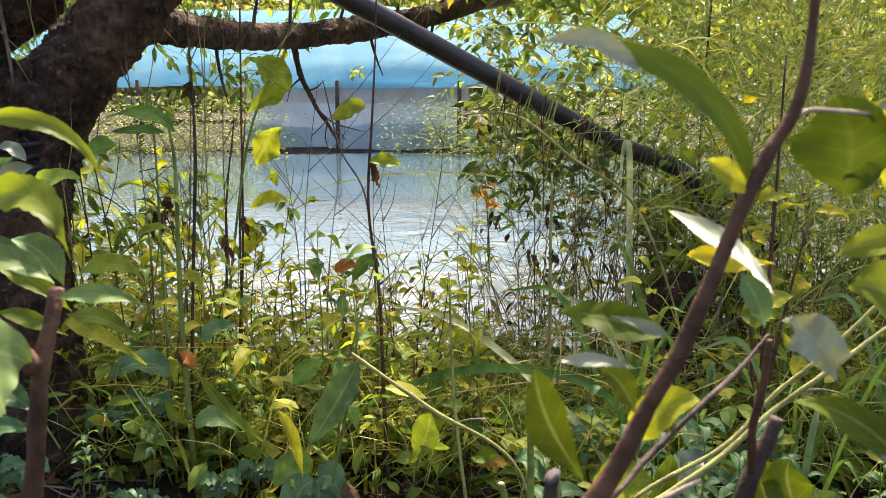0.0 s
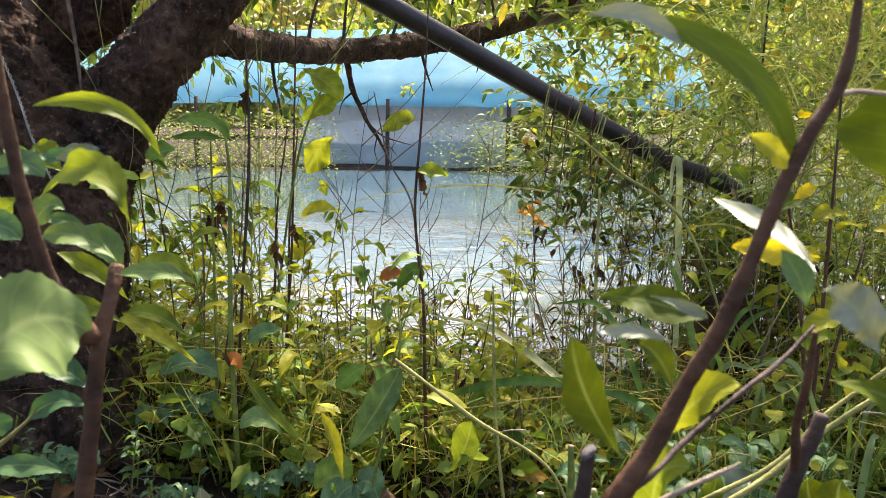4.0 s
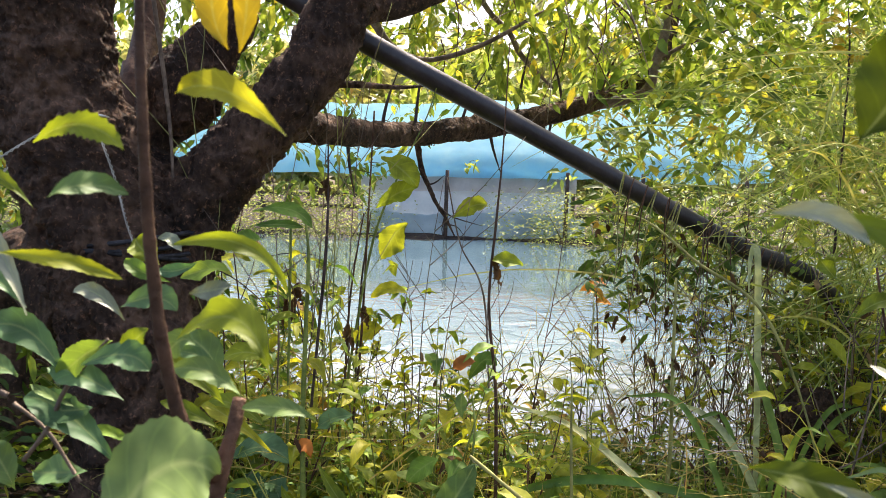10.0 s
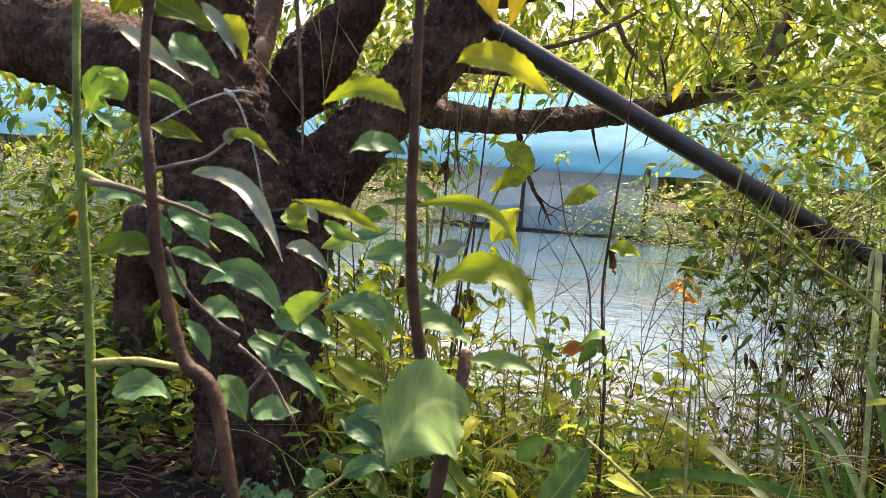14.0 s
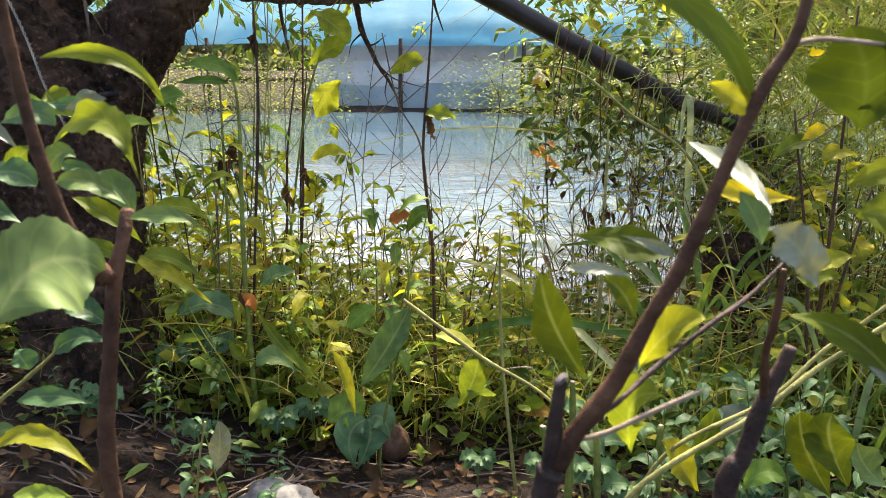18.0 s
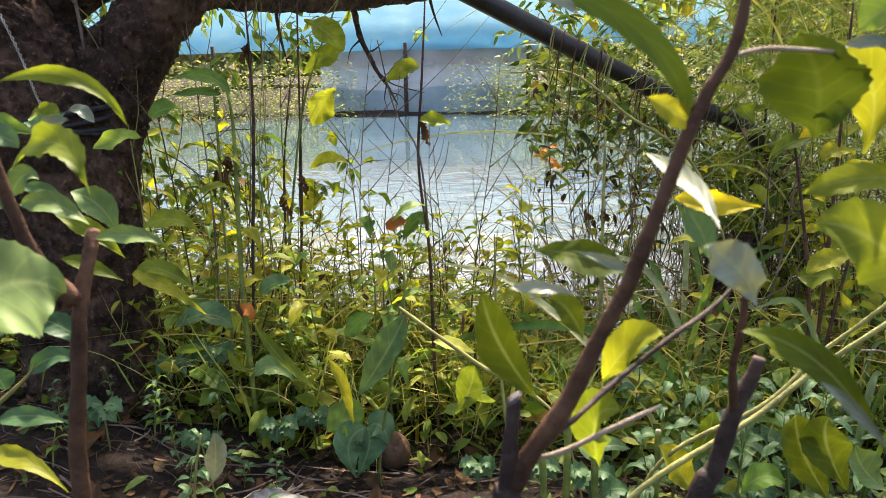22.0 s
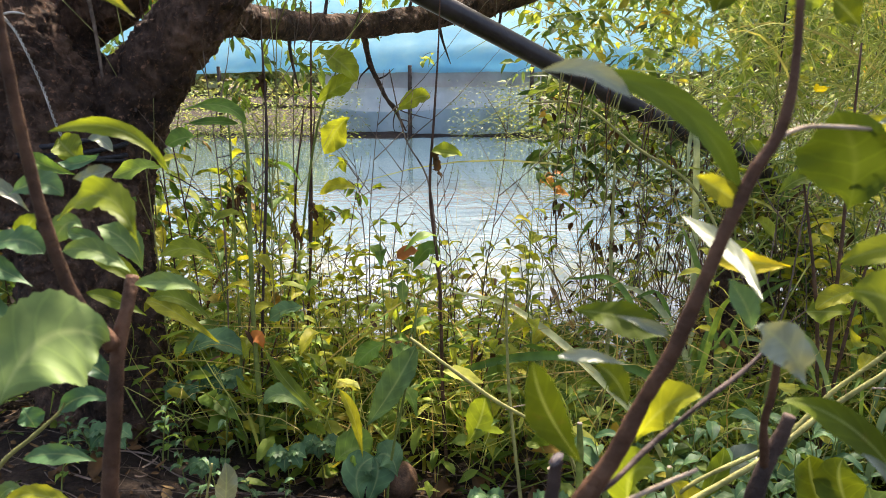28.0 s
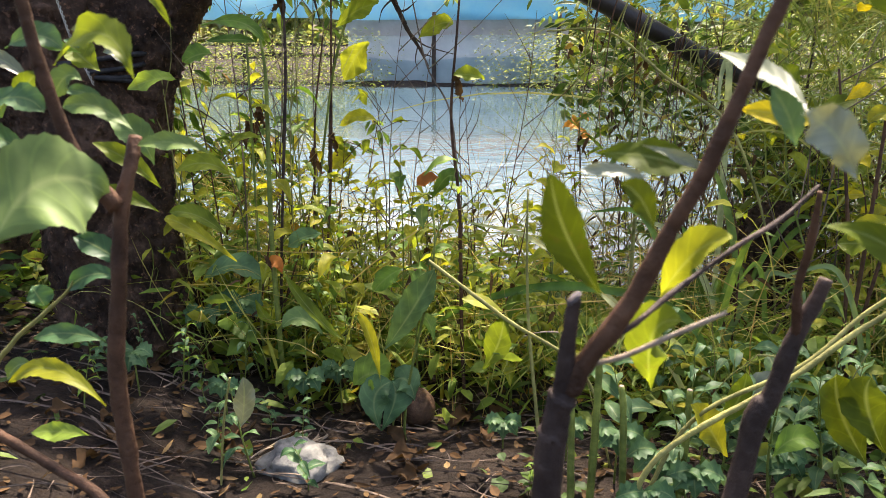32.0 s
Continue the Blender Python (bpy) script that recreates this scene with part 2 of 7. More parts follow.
BARK = bark_material("dark_bark", (0.024, 0.016, 0.011), (0.078, 0.046, 0.03), (0.2, 0.118, 0.076))
BARK_FLAKE = bark_material("flaking_bark", (0.045, 0.03, 0.022), (0.12, 0.075, 0.054), (0.26, 0.155, 0.105))
TWIG_RED = twig_material("reddish_twig_bark", (0.052, 0.027, 0.016), (0.135, 0.072, 0.042))
TWIG_DARK = twig_material("dark_twig_bark", (0.036, 0.024, 0.02), (0.095, 0.066, 0.053))
TWIG_GREY = twig_material("grey_twig_bark", (0.11, 0.078, 0.055), (0.24, 0.18, 0.135))
TWIG_GREEN = twig_material("green_herb_stem", (0.10, 0.14, 0.03), (0.24, 0.27, 0.06), 0.5)
TWIG_PALE = twig_material("pale_dead_twig", (0.24, 0.18, 0.12), (0.42, 0.34, 0.25))
CUT_WOOD = twig_material("cut_wood", (0.08, 0.07, 0.07), (0.16, 0.14, 0.14), 0.9)
STEM_STRAW = twig_material("straw_stem", (0.22, 0.21, 0.06), (0.36, 0.34, 0.12), 0.6)


def pole_material():
    m, n, l, b = base_material("weathered_black_pipe", 0.42, 0.4)
    t = texture(n, l, "ShaderNodeTexNoise", 9.0, Detail=7.0, Roughness=0.7)
    r = ramp(n, [(0.35, (0.014, 0.011, 0.012)), (0.6, (0.04, 0.032, 0.032)), (0.75, (0.15, 0.115, 0.105))])
    l.new(t.outputs["Fac"], r.inputs["Fac"])
    l.new(r.outputs["Color"], b.inputs["Base Color"])
    f = texture(n, l, "ShaderNodeTexNoise", 120.0, Detail=3.0)
    bump(n, l, b, f.outputs["Fac"], 0.4, 0.002)
    return m


def soil_material():
    m, n, l, b = base_material("damp_soil", 0.95, 0.2)
    t = texture(n, l, "ShaderNodeTexNoise", 5.0, Detail=8.0, Roughness=0.7)
    r = ramp(n, [(0.3, (0.013, 0.009, 0.007)), (0.52, (0.036, 0.025, 0.019)), (0.75, (0.10, 0.073, 0.055))])
    l.new(t.outputs["Fac"], r.inputs["Fac"])
    f = texture(n, l, "ShaderNodeTexNoise", 90.0, Detail=6.0, Roughness=0.75)
    fr = ramp(n, [(0.4, (0.7, 0.7, 0.7)), (0.7, (1.6, 1.5, 1.3))])
    l.new(f.outputs["Fac"], fr.inputs["Fac"])
    l.new(mixed(n, l, r.outputs["Color"], fr.outputs["Color"], 0.8, "MULTIPLY"), b.inputs["Base Color"])
    bump(n, l, b, f.outputs["Fac"], 1.0, 0.02)
    return m


def water_material():
    """Milky pond water: smooth far out, rippled towards the near bank and in drifting patches. A paler near colour
    stands in for sky glare.
    """
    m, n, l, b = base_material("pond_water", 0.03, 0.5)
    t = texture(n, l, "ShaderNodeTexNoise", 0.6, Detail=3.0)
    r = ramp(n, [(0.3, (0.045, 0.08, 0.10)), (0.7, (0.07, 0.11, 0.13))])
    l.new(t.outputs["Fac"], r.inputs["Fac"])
    b.inputs["IOR"].default_value = 1.4
    w = texture(n, l, "ShaderNodeTexNoise", 3.4, Detail=2.0, Distortion=0.8)
    patch = texture(n, l, "ShaderNodeTexNoise", 0.35, Detail=2.0)
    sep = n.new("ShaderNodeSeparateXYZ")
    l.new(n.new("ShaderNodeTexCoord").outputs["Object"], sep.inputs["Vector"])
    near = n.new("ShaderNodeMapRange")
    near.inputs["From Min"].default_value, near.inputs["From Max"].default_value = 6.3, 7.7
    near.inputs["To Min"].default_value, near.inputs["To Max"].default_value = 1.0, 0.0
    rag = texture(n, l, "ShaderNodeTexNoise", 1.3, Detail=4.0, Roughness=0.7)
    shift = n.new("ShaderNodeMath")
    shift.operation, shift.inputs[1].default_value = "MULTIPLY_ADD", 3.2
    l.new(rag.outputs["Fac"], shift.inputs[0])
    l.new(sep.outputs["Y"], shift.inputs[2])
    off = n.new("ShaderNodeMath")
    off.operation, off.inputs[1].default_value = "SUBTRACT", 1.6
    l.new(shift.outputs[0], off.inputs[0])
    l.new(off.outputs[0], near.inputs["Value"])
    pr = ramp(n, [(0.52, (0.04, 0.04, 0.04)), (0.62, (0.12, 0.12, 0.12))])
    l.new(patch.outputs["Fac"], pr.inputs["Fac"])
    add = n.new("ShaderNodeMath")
    # paler near the bank: the sky's bright reflection is put into base colour
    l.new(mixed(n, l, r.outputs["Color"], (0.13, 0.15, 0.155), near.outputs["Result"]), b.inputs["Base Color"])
    half = n.new("ShaderNodeMath")
    half.operation = "MULTIPLY"
    half.inputs[1].default_value = 0.14
    l.new(near.outputs["Result"], half.inputs[0])
    l.new(half.outputs[0], add.inputs[0])
    l.new(pr.outputs["Color"], add.inputs[1])
    bp = bump(n, l, b, w.outputs["Fac"], 0.5, 0.05)
    l.new(add.outputs[0], bp.inputs["Strength"])
    return m


def cloth_material(name, a, c, thin, rough=0.6):
    m, n, l, b = base_material(name, rough, 0.3)
    t = texture(n, l, "ShaderNodeTexNoise", 1.9, Detail=8.0, Roughness=0.7)
    r = ramp(n, [(0.35, a), (0.65, c)])
    l.new(t.outputs["Fac"], r.inputs["Fac"])
    l.new(r.outputs["Color"], b.inputs["Base Color"])
    f = texture(n, l, "ShaderNodeTexNoise", 4.0, Detail=5.0)
    bump(n, l, b, f.outputs["Fac"], 0.5, 0.05)
    tr = n.new("ShaderNodeBsdfTranslucent")
    l.new(r.outputs["Color"], tr.inputs["Color"])
    mx = n.new("ShaderNodeMixShader")
    mx.inputs["Fac"].default_value = thin
    l.new(b.outputs["BSDF"], mx.inputs[1])
    l.new(tr.outputs["BSDF"], mx.inputs[2])
    l.new(mx.outputs["Shader"], n["Material Output"].inputs["Surface"])
    return m


PIPE = pole_material()
SOIL = soil_material()
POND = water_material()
TARP_BLUE = cloth_material("faded_blue_tarpaulin", (0.44, 0.81, 0.96), (0.60, 0.90, 0.98), 0.8)
TARP_GREY = cloth_material("grey_sheeting", (0.57, 0.62, 0.66), (0.72, 0.75, 0.79), 0.62)
TARP_DUN = cloth_material("dun_sheeting", (0.54, 0.49, 0.47), (0.68, 0.64, 0.62), 0.55)
TARP_LOW = cloth_material("pale_blue_sheeting", (0.42, 0.52, 0.57), (0.56, 0.64, 0.68), 0.55)
STONE = twig_material("pale_stone", (0.16, 0.157, 0.14), (0.30, 0.29, 0.26), 0.9)
ROT = twig_material("brown_rotten_rind", (0.05, 0.03, 0.02), (0.14, 0.08, 0.045), 0.6)
WIRE = twig_material("pale_plastic_twine", (0.36, 0.34, 0.29), (0.55, 0.52, 0.45), 0.5)
BLACK_BAND = twig_material("black_plastic_band", (0.012, 0.012, 0.014), (0.04, 0.04, 0.045), 0.4)


# ---- mesh helpers ----
def mesh_from(name, verts, faces, mat, uvs=None, smooth=True):
    me = bpy.data.meshes.new(name)
    me.from_pydata(verts, [], faces)
    me.materials.append(mat)
    if smooth:
        me.polygons.foreach_set("use_smooth", [True] * len(me.polygons))
    if uvs is not None:
        layer = me.uv_layers.new(name="UVMap")
        idx = np.empty(len(me.loops), dtype=np.int32)
        me.loops.foreach_get("vertex_index", idx)
        layer.data.foreach_set("uv", np.asarray(uvs, dtype=np.float32)[idx].ravel())
    me.update()
    return me


def part(name, me, parent, label=""):
    ob = new(name, me)
    ob.parent = parent
    if label:
        ob["label"] = label
    return ob


def thing(name, label, category, at=(0, 0, 0), group="", kind="", me=None):
    ob = new(name, me)
    ob.location = at
    return tagged(ob, label, category, group, kind)


def spline(points, steps):
    """Catmull-Rom through points of any width."""
    p = np.array(points, dtype=float)
    p = np.vstack([2 * p[0] - p[1], p, 2 * p[-1] - p[-2]])
    out = []
    for i in range(1, len(p) - 2):
        for s in np.linspace(0, 1, steps, endpoint=False):
            a, b, c, d = p[i - 1], p[i], p[i + 1], p[i + 2]
            out.append(0.5 * (2 * b + (c - a) * s + (2 * a - 5 * b + 4 * c - d) * s * s + (3 * b - a - 3 * c + d) * s ** 3))
    out.append(p[-2])
    return np.array(out)


def tube(points, sides=8, steps=4, rough=0.0, cell=0.05, origin=(0, 0, 0), caps=True):
    """Verts and faces of a tapered tube through (x, y, z, r)."""
    pts = spline(points, steps) if len(points) > 2 or steps > 1 else np.array(points, dtype=float)
    verts, faces = [], []
    up = Vector((0.13, 0.97, 0.2))
    for i, q in enumerate(pts):
        a, b = pts[max(i - 1, 0)], pts[min(i + 1, len(pts) - 1)]
        d = Vector(b[:3] - a[:3]).normalized()
        u = d.cross(up).normalized()
        v = u.cross(d)
        for k in range(sides):
            w = 2 * math.pi * k / sides
            n = u * math.cos(w) + v * math.sin(w)
            r = max(q[3], 0.0002)
            if rough:
                c = Vector(q[:3]) + n * r
                r *= 1 + rough * (noise.noise(c / cell) + 0.6 * noise.noise(c / (cell * 0.35)) + 0.55 * noise.noise(c / (cell * 0.15)))
            verts.append(Vector(q[:3]) + n * r - Vector(origin))
    m = len(pts)
    for i in range(m - 1):
        for k in range(sides):
            faces.append((i * sides + k, i * sides + (k + 1) % sides, (i + 1) * sides + (k + 1) % sides, (i + 1) * sides + k))
    if caps:
        faces.append(tuple(range(sides))[::-1])
        faces.append(tuple((m - 1) * sides + k for k in range(sides)))
    return [tuple(v) for v in verts], faces


def tube_mesh(name, points, mat, **kw):
    v, f = tube(points, **kw)
    return mesh_from(name, v, f, mat)


def join(chunks):
    verts, faces = [], []
    for v, f in chunks:
        o = len(verts)
        verts += v
        faces += [tuple(i + o for i in q) for q in f]
    return verts, faces


def leaf_mesh(name, p0, p1, p2, width, normal, mat, fold=0.3, serrate=0.05, wave=0.07, shape=0.42, rows=18, seed=0):
    """A leaf along the arc p0, p1 (bulge), p2; width across; normal: the way its upper face looks."""
    p0, p1, p2, nn = Vector(p0), Vector(p1), Vector(p2), Vector(normal).normalized()
    rg = random.Random(seed)
    ph, twist, lop, bend = rg.uniform(0, 6), rg.uniform(-0.5, 0.5), rg.uniform(-0.12, 0.12), rg.uniform(-0.06, 0.06)
    verts, faces, uvs = [], [], []
    cols = (-1.0, -0.7, -0.35, 0.0, 0.35, 0.7, 1.0)
    for i in range(rows + 1):
        s = i / rows
        c = p0 * (1 - s) ** 2 + p1 * 2 * s * (1 - s) + p2 * s * s
        d = ((p1 - p0) * (1 - s) + (p2 - p1) * s).normalized()
        side = d.cross(nn).normalized()
        up = side.cross(d)
        a = twist * (s - 0.4)
        side, up = side * math.cos(a) + up * math.sin(a), up * math.cos(a) - side * math.sin(a)
        c = c + side * (bend * width * math.sin(math.pi * s) * 2)
        h = (s / shape) if s < shape else (1 - s) / (1 - shape)
        w = width / 2 * (math.sin(h * math.pi / 2) ** (0.8 if s < shape else 1.15) if h > 0 else 0)
        w = max(w, width * 0.012)
        for k in cols:
            e = 1 + (serrate * (0.7 if i % 2 else -0.7) if abs(k) == 1 else 0) + 0.09 * math.sin(7 * s + ph + k) * abs(k) + lop * k
            lift = fold * w * abs(k) ** 1.3 + wave * width * (math.sin(s * 12 + ph + (2.3 if k > 0 else 0)) + 0.6 * math.sin(s * 23 + ph * 2 + k)) * k * k
            verts.append(tuple(c + side * (w * k * e) + up * lift))
            uvs.append((0.5 + 0.5 * abs(k), s * 2.2))
    m = len(cols)
    for i in range(rows):
        for k in range(m - 1):
            faces.append((i * m + k, i * m + k + 1, (i + 1) * m + k + 1, (i + 1) * m + k))
    return mesh_from(name, verts, faces, mat, uvs)


def leaf_part(parent, p0, p1, p2, width, normal, mat, label="", **kw):
    o = parent.location
    if parent.parent:
        o = o + parent.parent.location
    q = [Vector(p) - o for p in (p0, p1, p2)]
    return part("leaf", leaf_mesh("leaf", *q, width, normal, mat, seed=len(bpy.data.meshes), **kw), parent, label)


def leaf_cloud(name, base, along, normal, length, width, mat, droop=0.3):
    """Many small leaves as one mesh; arrays of base, direction, face, length and width."""
    base, along, normal = (np.asarray(a, dtype=float) for a in (base, along, normal))
    n = len(base)
    along /= np.linalg.norm(along, axis=1)[:, None] + 1e-9
    side = np.cross(along, normal)
    side /= np.linalg.norm(side, axis=1)[:, None] + 1e-9
    up = np.cross(side, along)
    L, W = np.asarray(length)[:, None], np.asarray(width)[:, None]
    down = np.zeros((n, 3))
    down[:, 2] = -1
    tmpl = ((0, 0, 0), (0.3, -0.45, 0.08), (0.3, 0, 0), (0.3, 0.45, 0.08), (0.65, -0.42, 0.06), (0.65, 0, -0.02), (0.65, 0.42, 0.06), (1, 0, 0))
    v = np.stack([base + along * (L * a) + side * (W * b) + up * (W * c) + down * (droop * L * a * a) for a, b, c in tmpl], 1).reshape(-1, 3)
    quad = np.array([(1, 2, 5, 4), (2, 3, 6, 5)])
    tri = np.array([(0, 2, 1), (0, 3, 2), (4, 5, 7), (5, 6, 7)])
    off = (np.arange(n) * 8)[:, None, None]
    faces = [tuple(f) for f in (quad[None] + off).reshape(-1, 4).tolist()] + [tuple(f) for f in (tri[None] + off).reshape(-1, 3).tolist()]
    return mesh_from(name, v.tolist(), faces, mat, smooth=False)


def blade_cloud(name, base, tip, sag, width, mat, segs=5):
    """Many grass blades or thin stalks as one mesh: bent ribbons folded along the middle."""
    base, tip = np.asarray(base, dtype=float), np.asarray(tip, dtype=float)
    n = len(base)
    d = tip - base
    side = np.cross(d, NPR.normal(0, 1, (n, 3)))
    side /= np.linalg.norm(side, axis=1)[:, None] + 1e-9
    third = np.cross(d, side)
    third /= np.linalg.norm(third, axis=1)[:, None] + 1e-9
    sag = np.asarray(sag)[:, None]
    bow = NPR.normal(0, 0.09, (n, 3)) * np.linalg.norm(d, axis=1)[:, None]
    bow[:, 2] = 0
    W = np.asarray(width)[:, None]
    rows = []
    for i in range(segs + 1):
        s = i / segs
        c = base + d * s
        c = c + np.array([0, 0, 1.0]) * (sag * 4 * s * (1 - s)) + bow * (4 * s * (1 - s))
        w = W * (1 - s ** 3 * 0.9) * 0.5
        rows += [c - side * w, c + third * w * 0.5, c + side * w]
    v = np.stack(rows, 1).reshape(-1, 3)
    q = []
    for i in range(segs):
        for k in range(2):
            q.append((i * 3 + k, i * 3 + k + 1, i * 3 + k + 4, i * 3 + k + 3))
    q = np.array(q)
    off = (np.arange(n) * (segs + 1) * 3)[:, None, None]
    faces = [tuple(f) for f in (q[None] + off).reshape(-1, 4).tolist()]
    return mesh_from(name, v.tolist(), faces, mat)


def ground_z(x, y):
    """Height of the bank: a slope towards the pond, its bed, and the far shore."""
    prof = ((-400, 0.6), (-3, 0.35), (0, 0.25), (0.6, 0.15), (1.0, 0.07), (1.4, 0.0), (2.3, -0.07), (2.8, -0.22), (4.0, -0.5), (11.5, -0.5), (13.6, -0.2), (14.3, 0.0), (16, 0.2), (60, 0.5), (400, 2.0))
    shore = y + 0.25 * math.sin(x * 1.7) * (1 if y > 1.8 else 0) - min(6.0, max(0.0, x - 0.7) * 0.9 + max(0.0, -1.15 - x) * 1.6) * (max(0.0, min(1.0, (y - 1.0) / 0.6)) if y < 9 else 0)
    ys, zs = zip(*prof)
    z = float(np.interp(shore, ys, zs))
    z += 0.15 * max(0.0, min(1.0, (-0.45 - x) / 0.5)) * (1 if y < 1.9 else max(0.0, 1 - (y - 1.9) / 0.5))
    return z + 0.025 * noise.noise(Vector((x * 2.3, y * 2.3, 0))) + 0.008 * noise.noise(Vector((x * 14, y * 14, 3)))


# ---- ground, water, far shore ----
def axis(lo, hi, step, far):
    a = list(np.arange(lo, hi, step))
    ext, s = [], step
    while (ext[-1] if ext else 0) < far:
        s *= 1.35
        ext.append((ext[-1] if ext else 0) + s)
    return [lo - e for e in reversed(ext)] + a + [hi + e for e in ext]


gx, gy = axis(-2.2, 2.2, 0.04, 400), axis(-0.4, 3.4, 0.04, 400)
gv = [(x, y, ground_z(x, y)) for y in gy for x in gx]
nx = len(gx)
gf = [(j * nx + i, j * nx + i + 1, (j + 1) * nx + i + 1, (j + 1) * nx + i) for j in range(len(gy) - 1) for i in range(nx - 1)]
thing("ground", "damp dark soil bank sloping to the pond", "ground", kind="structure", me=mesh_from("ground", gv, gf, SOIL))
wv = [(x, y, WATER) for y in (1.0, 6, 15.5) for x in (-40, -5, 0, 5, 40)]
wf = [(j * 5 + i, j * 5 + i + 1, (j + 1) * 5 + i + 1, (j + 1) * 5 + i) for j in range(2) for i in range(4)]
thing("water", "still milky pond water mirroring bright sky, near glare put into its colour", "water", kind="structure", me=mesh_from("water", wv, wf, POND, smooth=False))


def sheet(name, x0, x1, rows, mat, fold, seed):
    """A hanging or sloping cloth from x0 to x1; rows of (y, z) from bottom to top, with folds and a sagging hem; given thickness."""
    nxs = 90
    verts, faces = [], []
    for j, (y, z) in enumerate(rows):
        for i in range(nxs + 1):
            s = i / nxs
            x = x0 + (x1 - x0) * s
            f = fold * noise.noise(Vector((x * 1.1, seed + z * 0.7, 0))) + fold * 0.4 * noise.noise(Vector((x * 3.7, z * 2, seed)))
            sag = 0.16 * noise.noise(Vector((x * 0.5, seed, j * 0.4))) + 0.05 * noise.noise(Vector((x * 2.3, seed, j)))
            verts.append((x, y + f, z + (sag if j else sag * 0.4)))
    m = nxs + 1
    for j in range(len(rows) - 1):
        for i in range(nxs):
            faces.append((j * m + i, j * m + i + 1, (j + 1) * m + i + 1, (j + 1) * m + i))
    n = len(verts)
    back = [(x, y + 0.02, z) for x, y, z in verts]
    faces += [tuple(n + q for q in f)[::-1] for f in faces]
    return mesh_from(name, verts + back, faces, mat)


shelter = thing("pond_shelter", "long low shelter of blue tarpaulin over grey sheeting", "shelter", (-4, 15, WATER))
part("side_sheet", sheet("side_sheet", 0.2, 4.6, [(0.0, -0.05), (0.02, 0.35), (0.0, 0.6), (0.03, 0.95), (0.0, 1.38)], TARP_GREY, 0.12, 3), shelter, "dull grey plastic side sheet")
part("upper_strip", sheet("upper_strip", 0.15, 4.7, [(-0.05, 0.98), (-0.04, 1.2), (-0.05, 1.4)], TARP_DUN, 0.08, 6), shelter, "dun brownish-grey strip under the roof edge")
part("lower_sheet", sheet("lower_sheet", 0.1, 4.9, [(-0.12, -0.06), (-0.1, 0.25), (-0.1, 0.52)], TARP_LOW, 0.1, 5), shelter, "pale blue-grey lower sheet hanging to the water")
part("roof_sheet", sheet("roof_sheet", -16, 8.5, [(-0.15, 1.28), (-0.1, 1.5), (0.3, 1.85), (0.9, 2.45), (1.7, 3.05)], TARP_BLUE, 0.18, 8), shelter, "faded blue tarpaulin roof")
for x in (-9.0, -5.5, -2.0, 2.02, 4.5, 6.0, 8.0):
    part("post", tube_mesh("post", [(x, -0.2, -0.4, 0.045), (x, -0.2, 0.6, 0.045), (x + 0.01, -0.2, 1.42, 0.04)], TWIG_DARK, steps=2), shelter)


# ---- the old tree ----
tree = thing("old_tree", "old dark-barked tree forking low, with a long side branch", "tree", (-0.93, 1.5, 0.0))
TO = (-0.93, 1.5, 0.0)


def limb(name, pts, sides=22, rough=0.1, cell=0.07, steps=8, parent=tree, mat=BARK, label="", flakes=0):
    me = tube_mesh(name, pts, mat, sides=sides, steps=steps, rough=rough, cell=cell, origin=TO)
    ob = part(name, me, parent, label)
    if flakes:
        pick = NPR.randint(0, len(me.vertices), flakes)
        base = np.array([me.vertices[i].co for i in pick])
        out = np.array([me.vertices[i].normal for i in pick])
        along = NPR.normal(0, 0.5, (flakes, 3)) + np.array([0, 0, -0.7]) + out * 0.3
        size = NPR.uniform(0.005, 0.015, flakes)
        tagged(part("bark", leaf_cloud("bark", base - out * 0.002, along, out + NPR.normal(0, 0.4, (flakes, 3)), size, size * NPR.uniform(0.35, 0.8, flakes), BARK_FLAKE, droop=0.0), ob, "rough lifted flakes of bark"), kind="stuff")
    return ob


limb("trunk", [(-0.87, 1.5, -0.12, 0.21), (-0.884, 1.48, 0.10, 0.165), (-0.902, 1.47, 0.349, 0.139), (-0.915, 1.47, 0.556, 0.142), (-0.963, 1.47, 0.746, 0.152),
               (-1.037, 1.46, 0.934, 0.133), (-1.072, 1.45, 1.121, 0.116), (-1.075, 1.43, 1.301, 0.112), (-1.078, 1.42, 1.478, 0.11), (-1.09, 1.4, 2.1, 0.11), (-1.2, 1.35, 3.0, 0.08)], sides=120, steps=26, rough=0.13, cell=0.045, flakes=1500)
limb("limb", [(-1.02, 1.49, 0.95, 0.11), (-1.16, 1.49, 1.03, 0.106), (-1.306, 1.5, 1.074, 0.107), (-1.524, 1.55, 1.133, 0.117), (-1.871, 1.62, 1.23, 0.12), (-2.4, 1.7, 1.5, 0.1)], sides=60, steps=14, rough=0.14)
limb("limb", [(-1.1, 1.56, 0.56, 0.09), (-1.25, 1.62, 0.66, 0.088), (-1.36, 1.7, 0.67, 0.078), (-1.43, 1.75, 0.463, 0.075), (-1.408, 1.75, 0.239, 0.081), (-1.394, 1.75, -0.06, 0.1)])
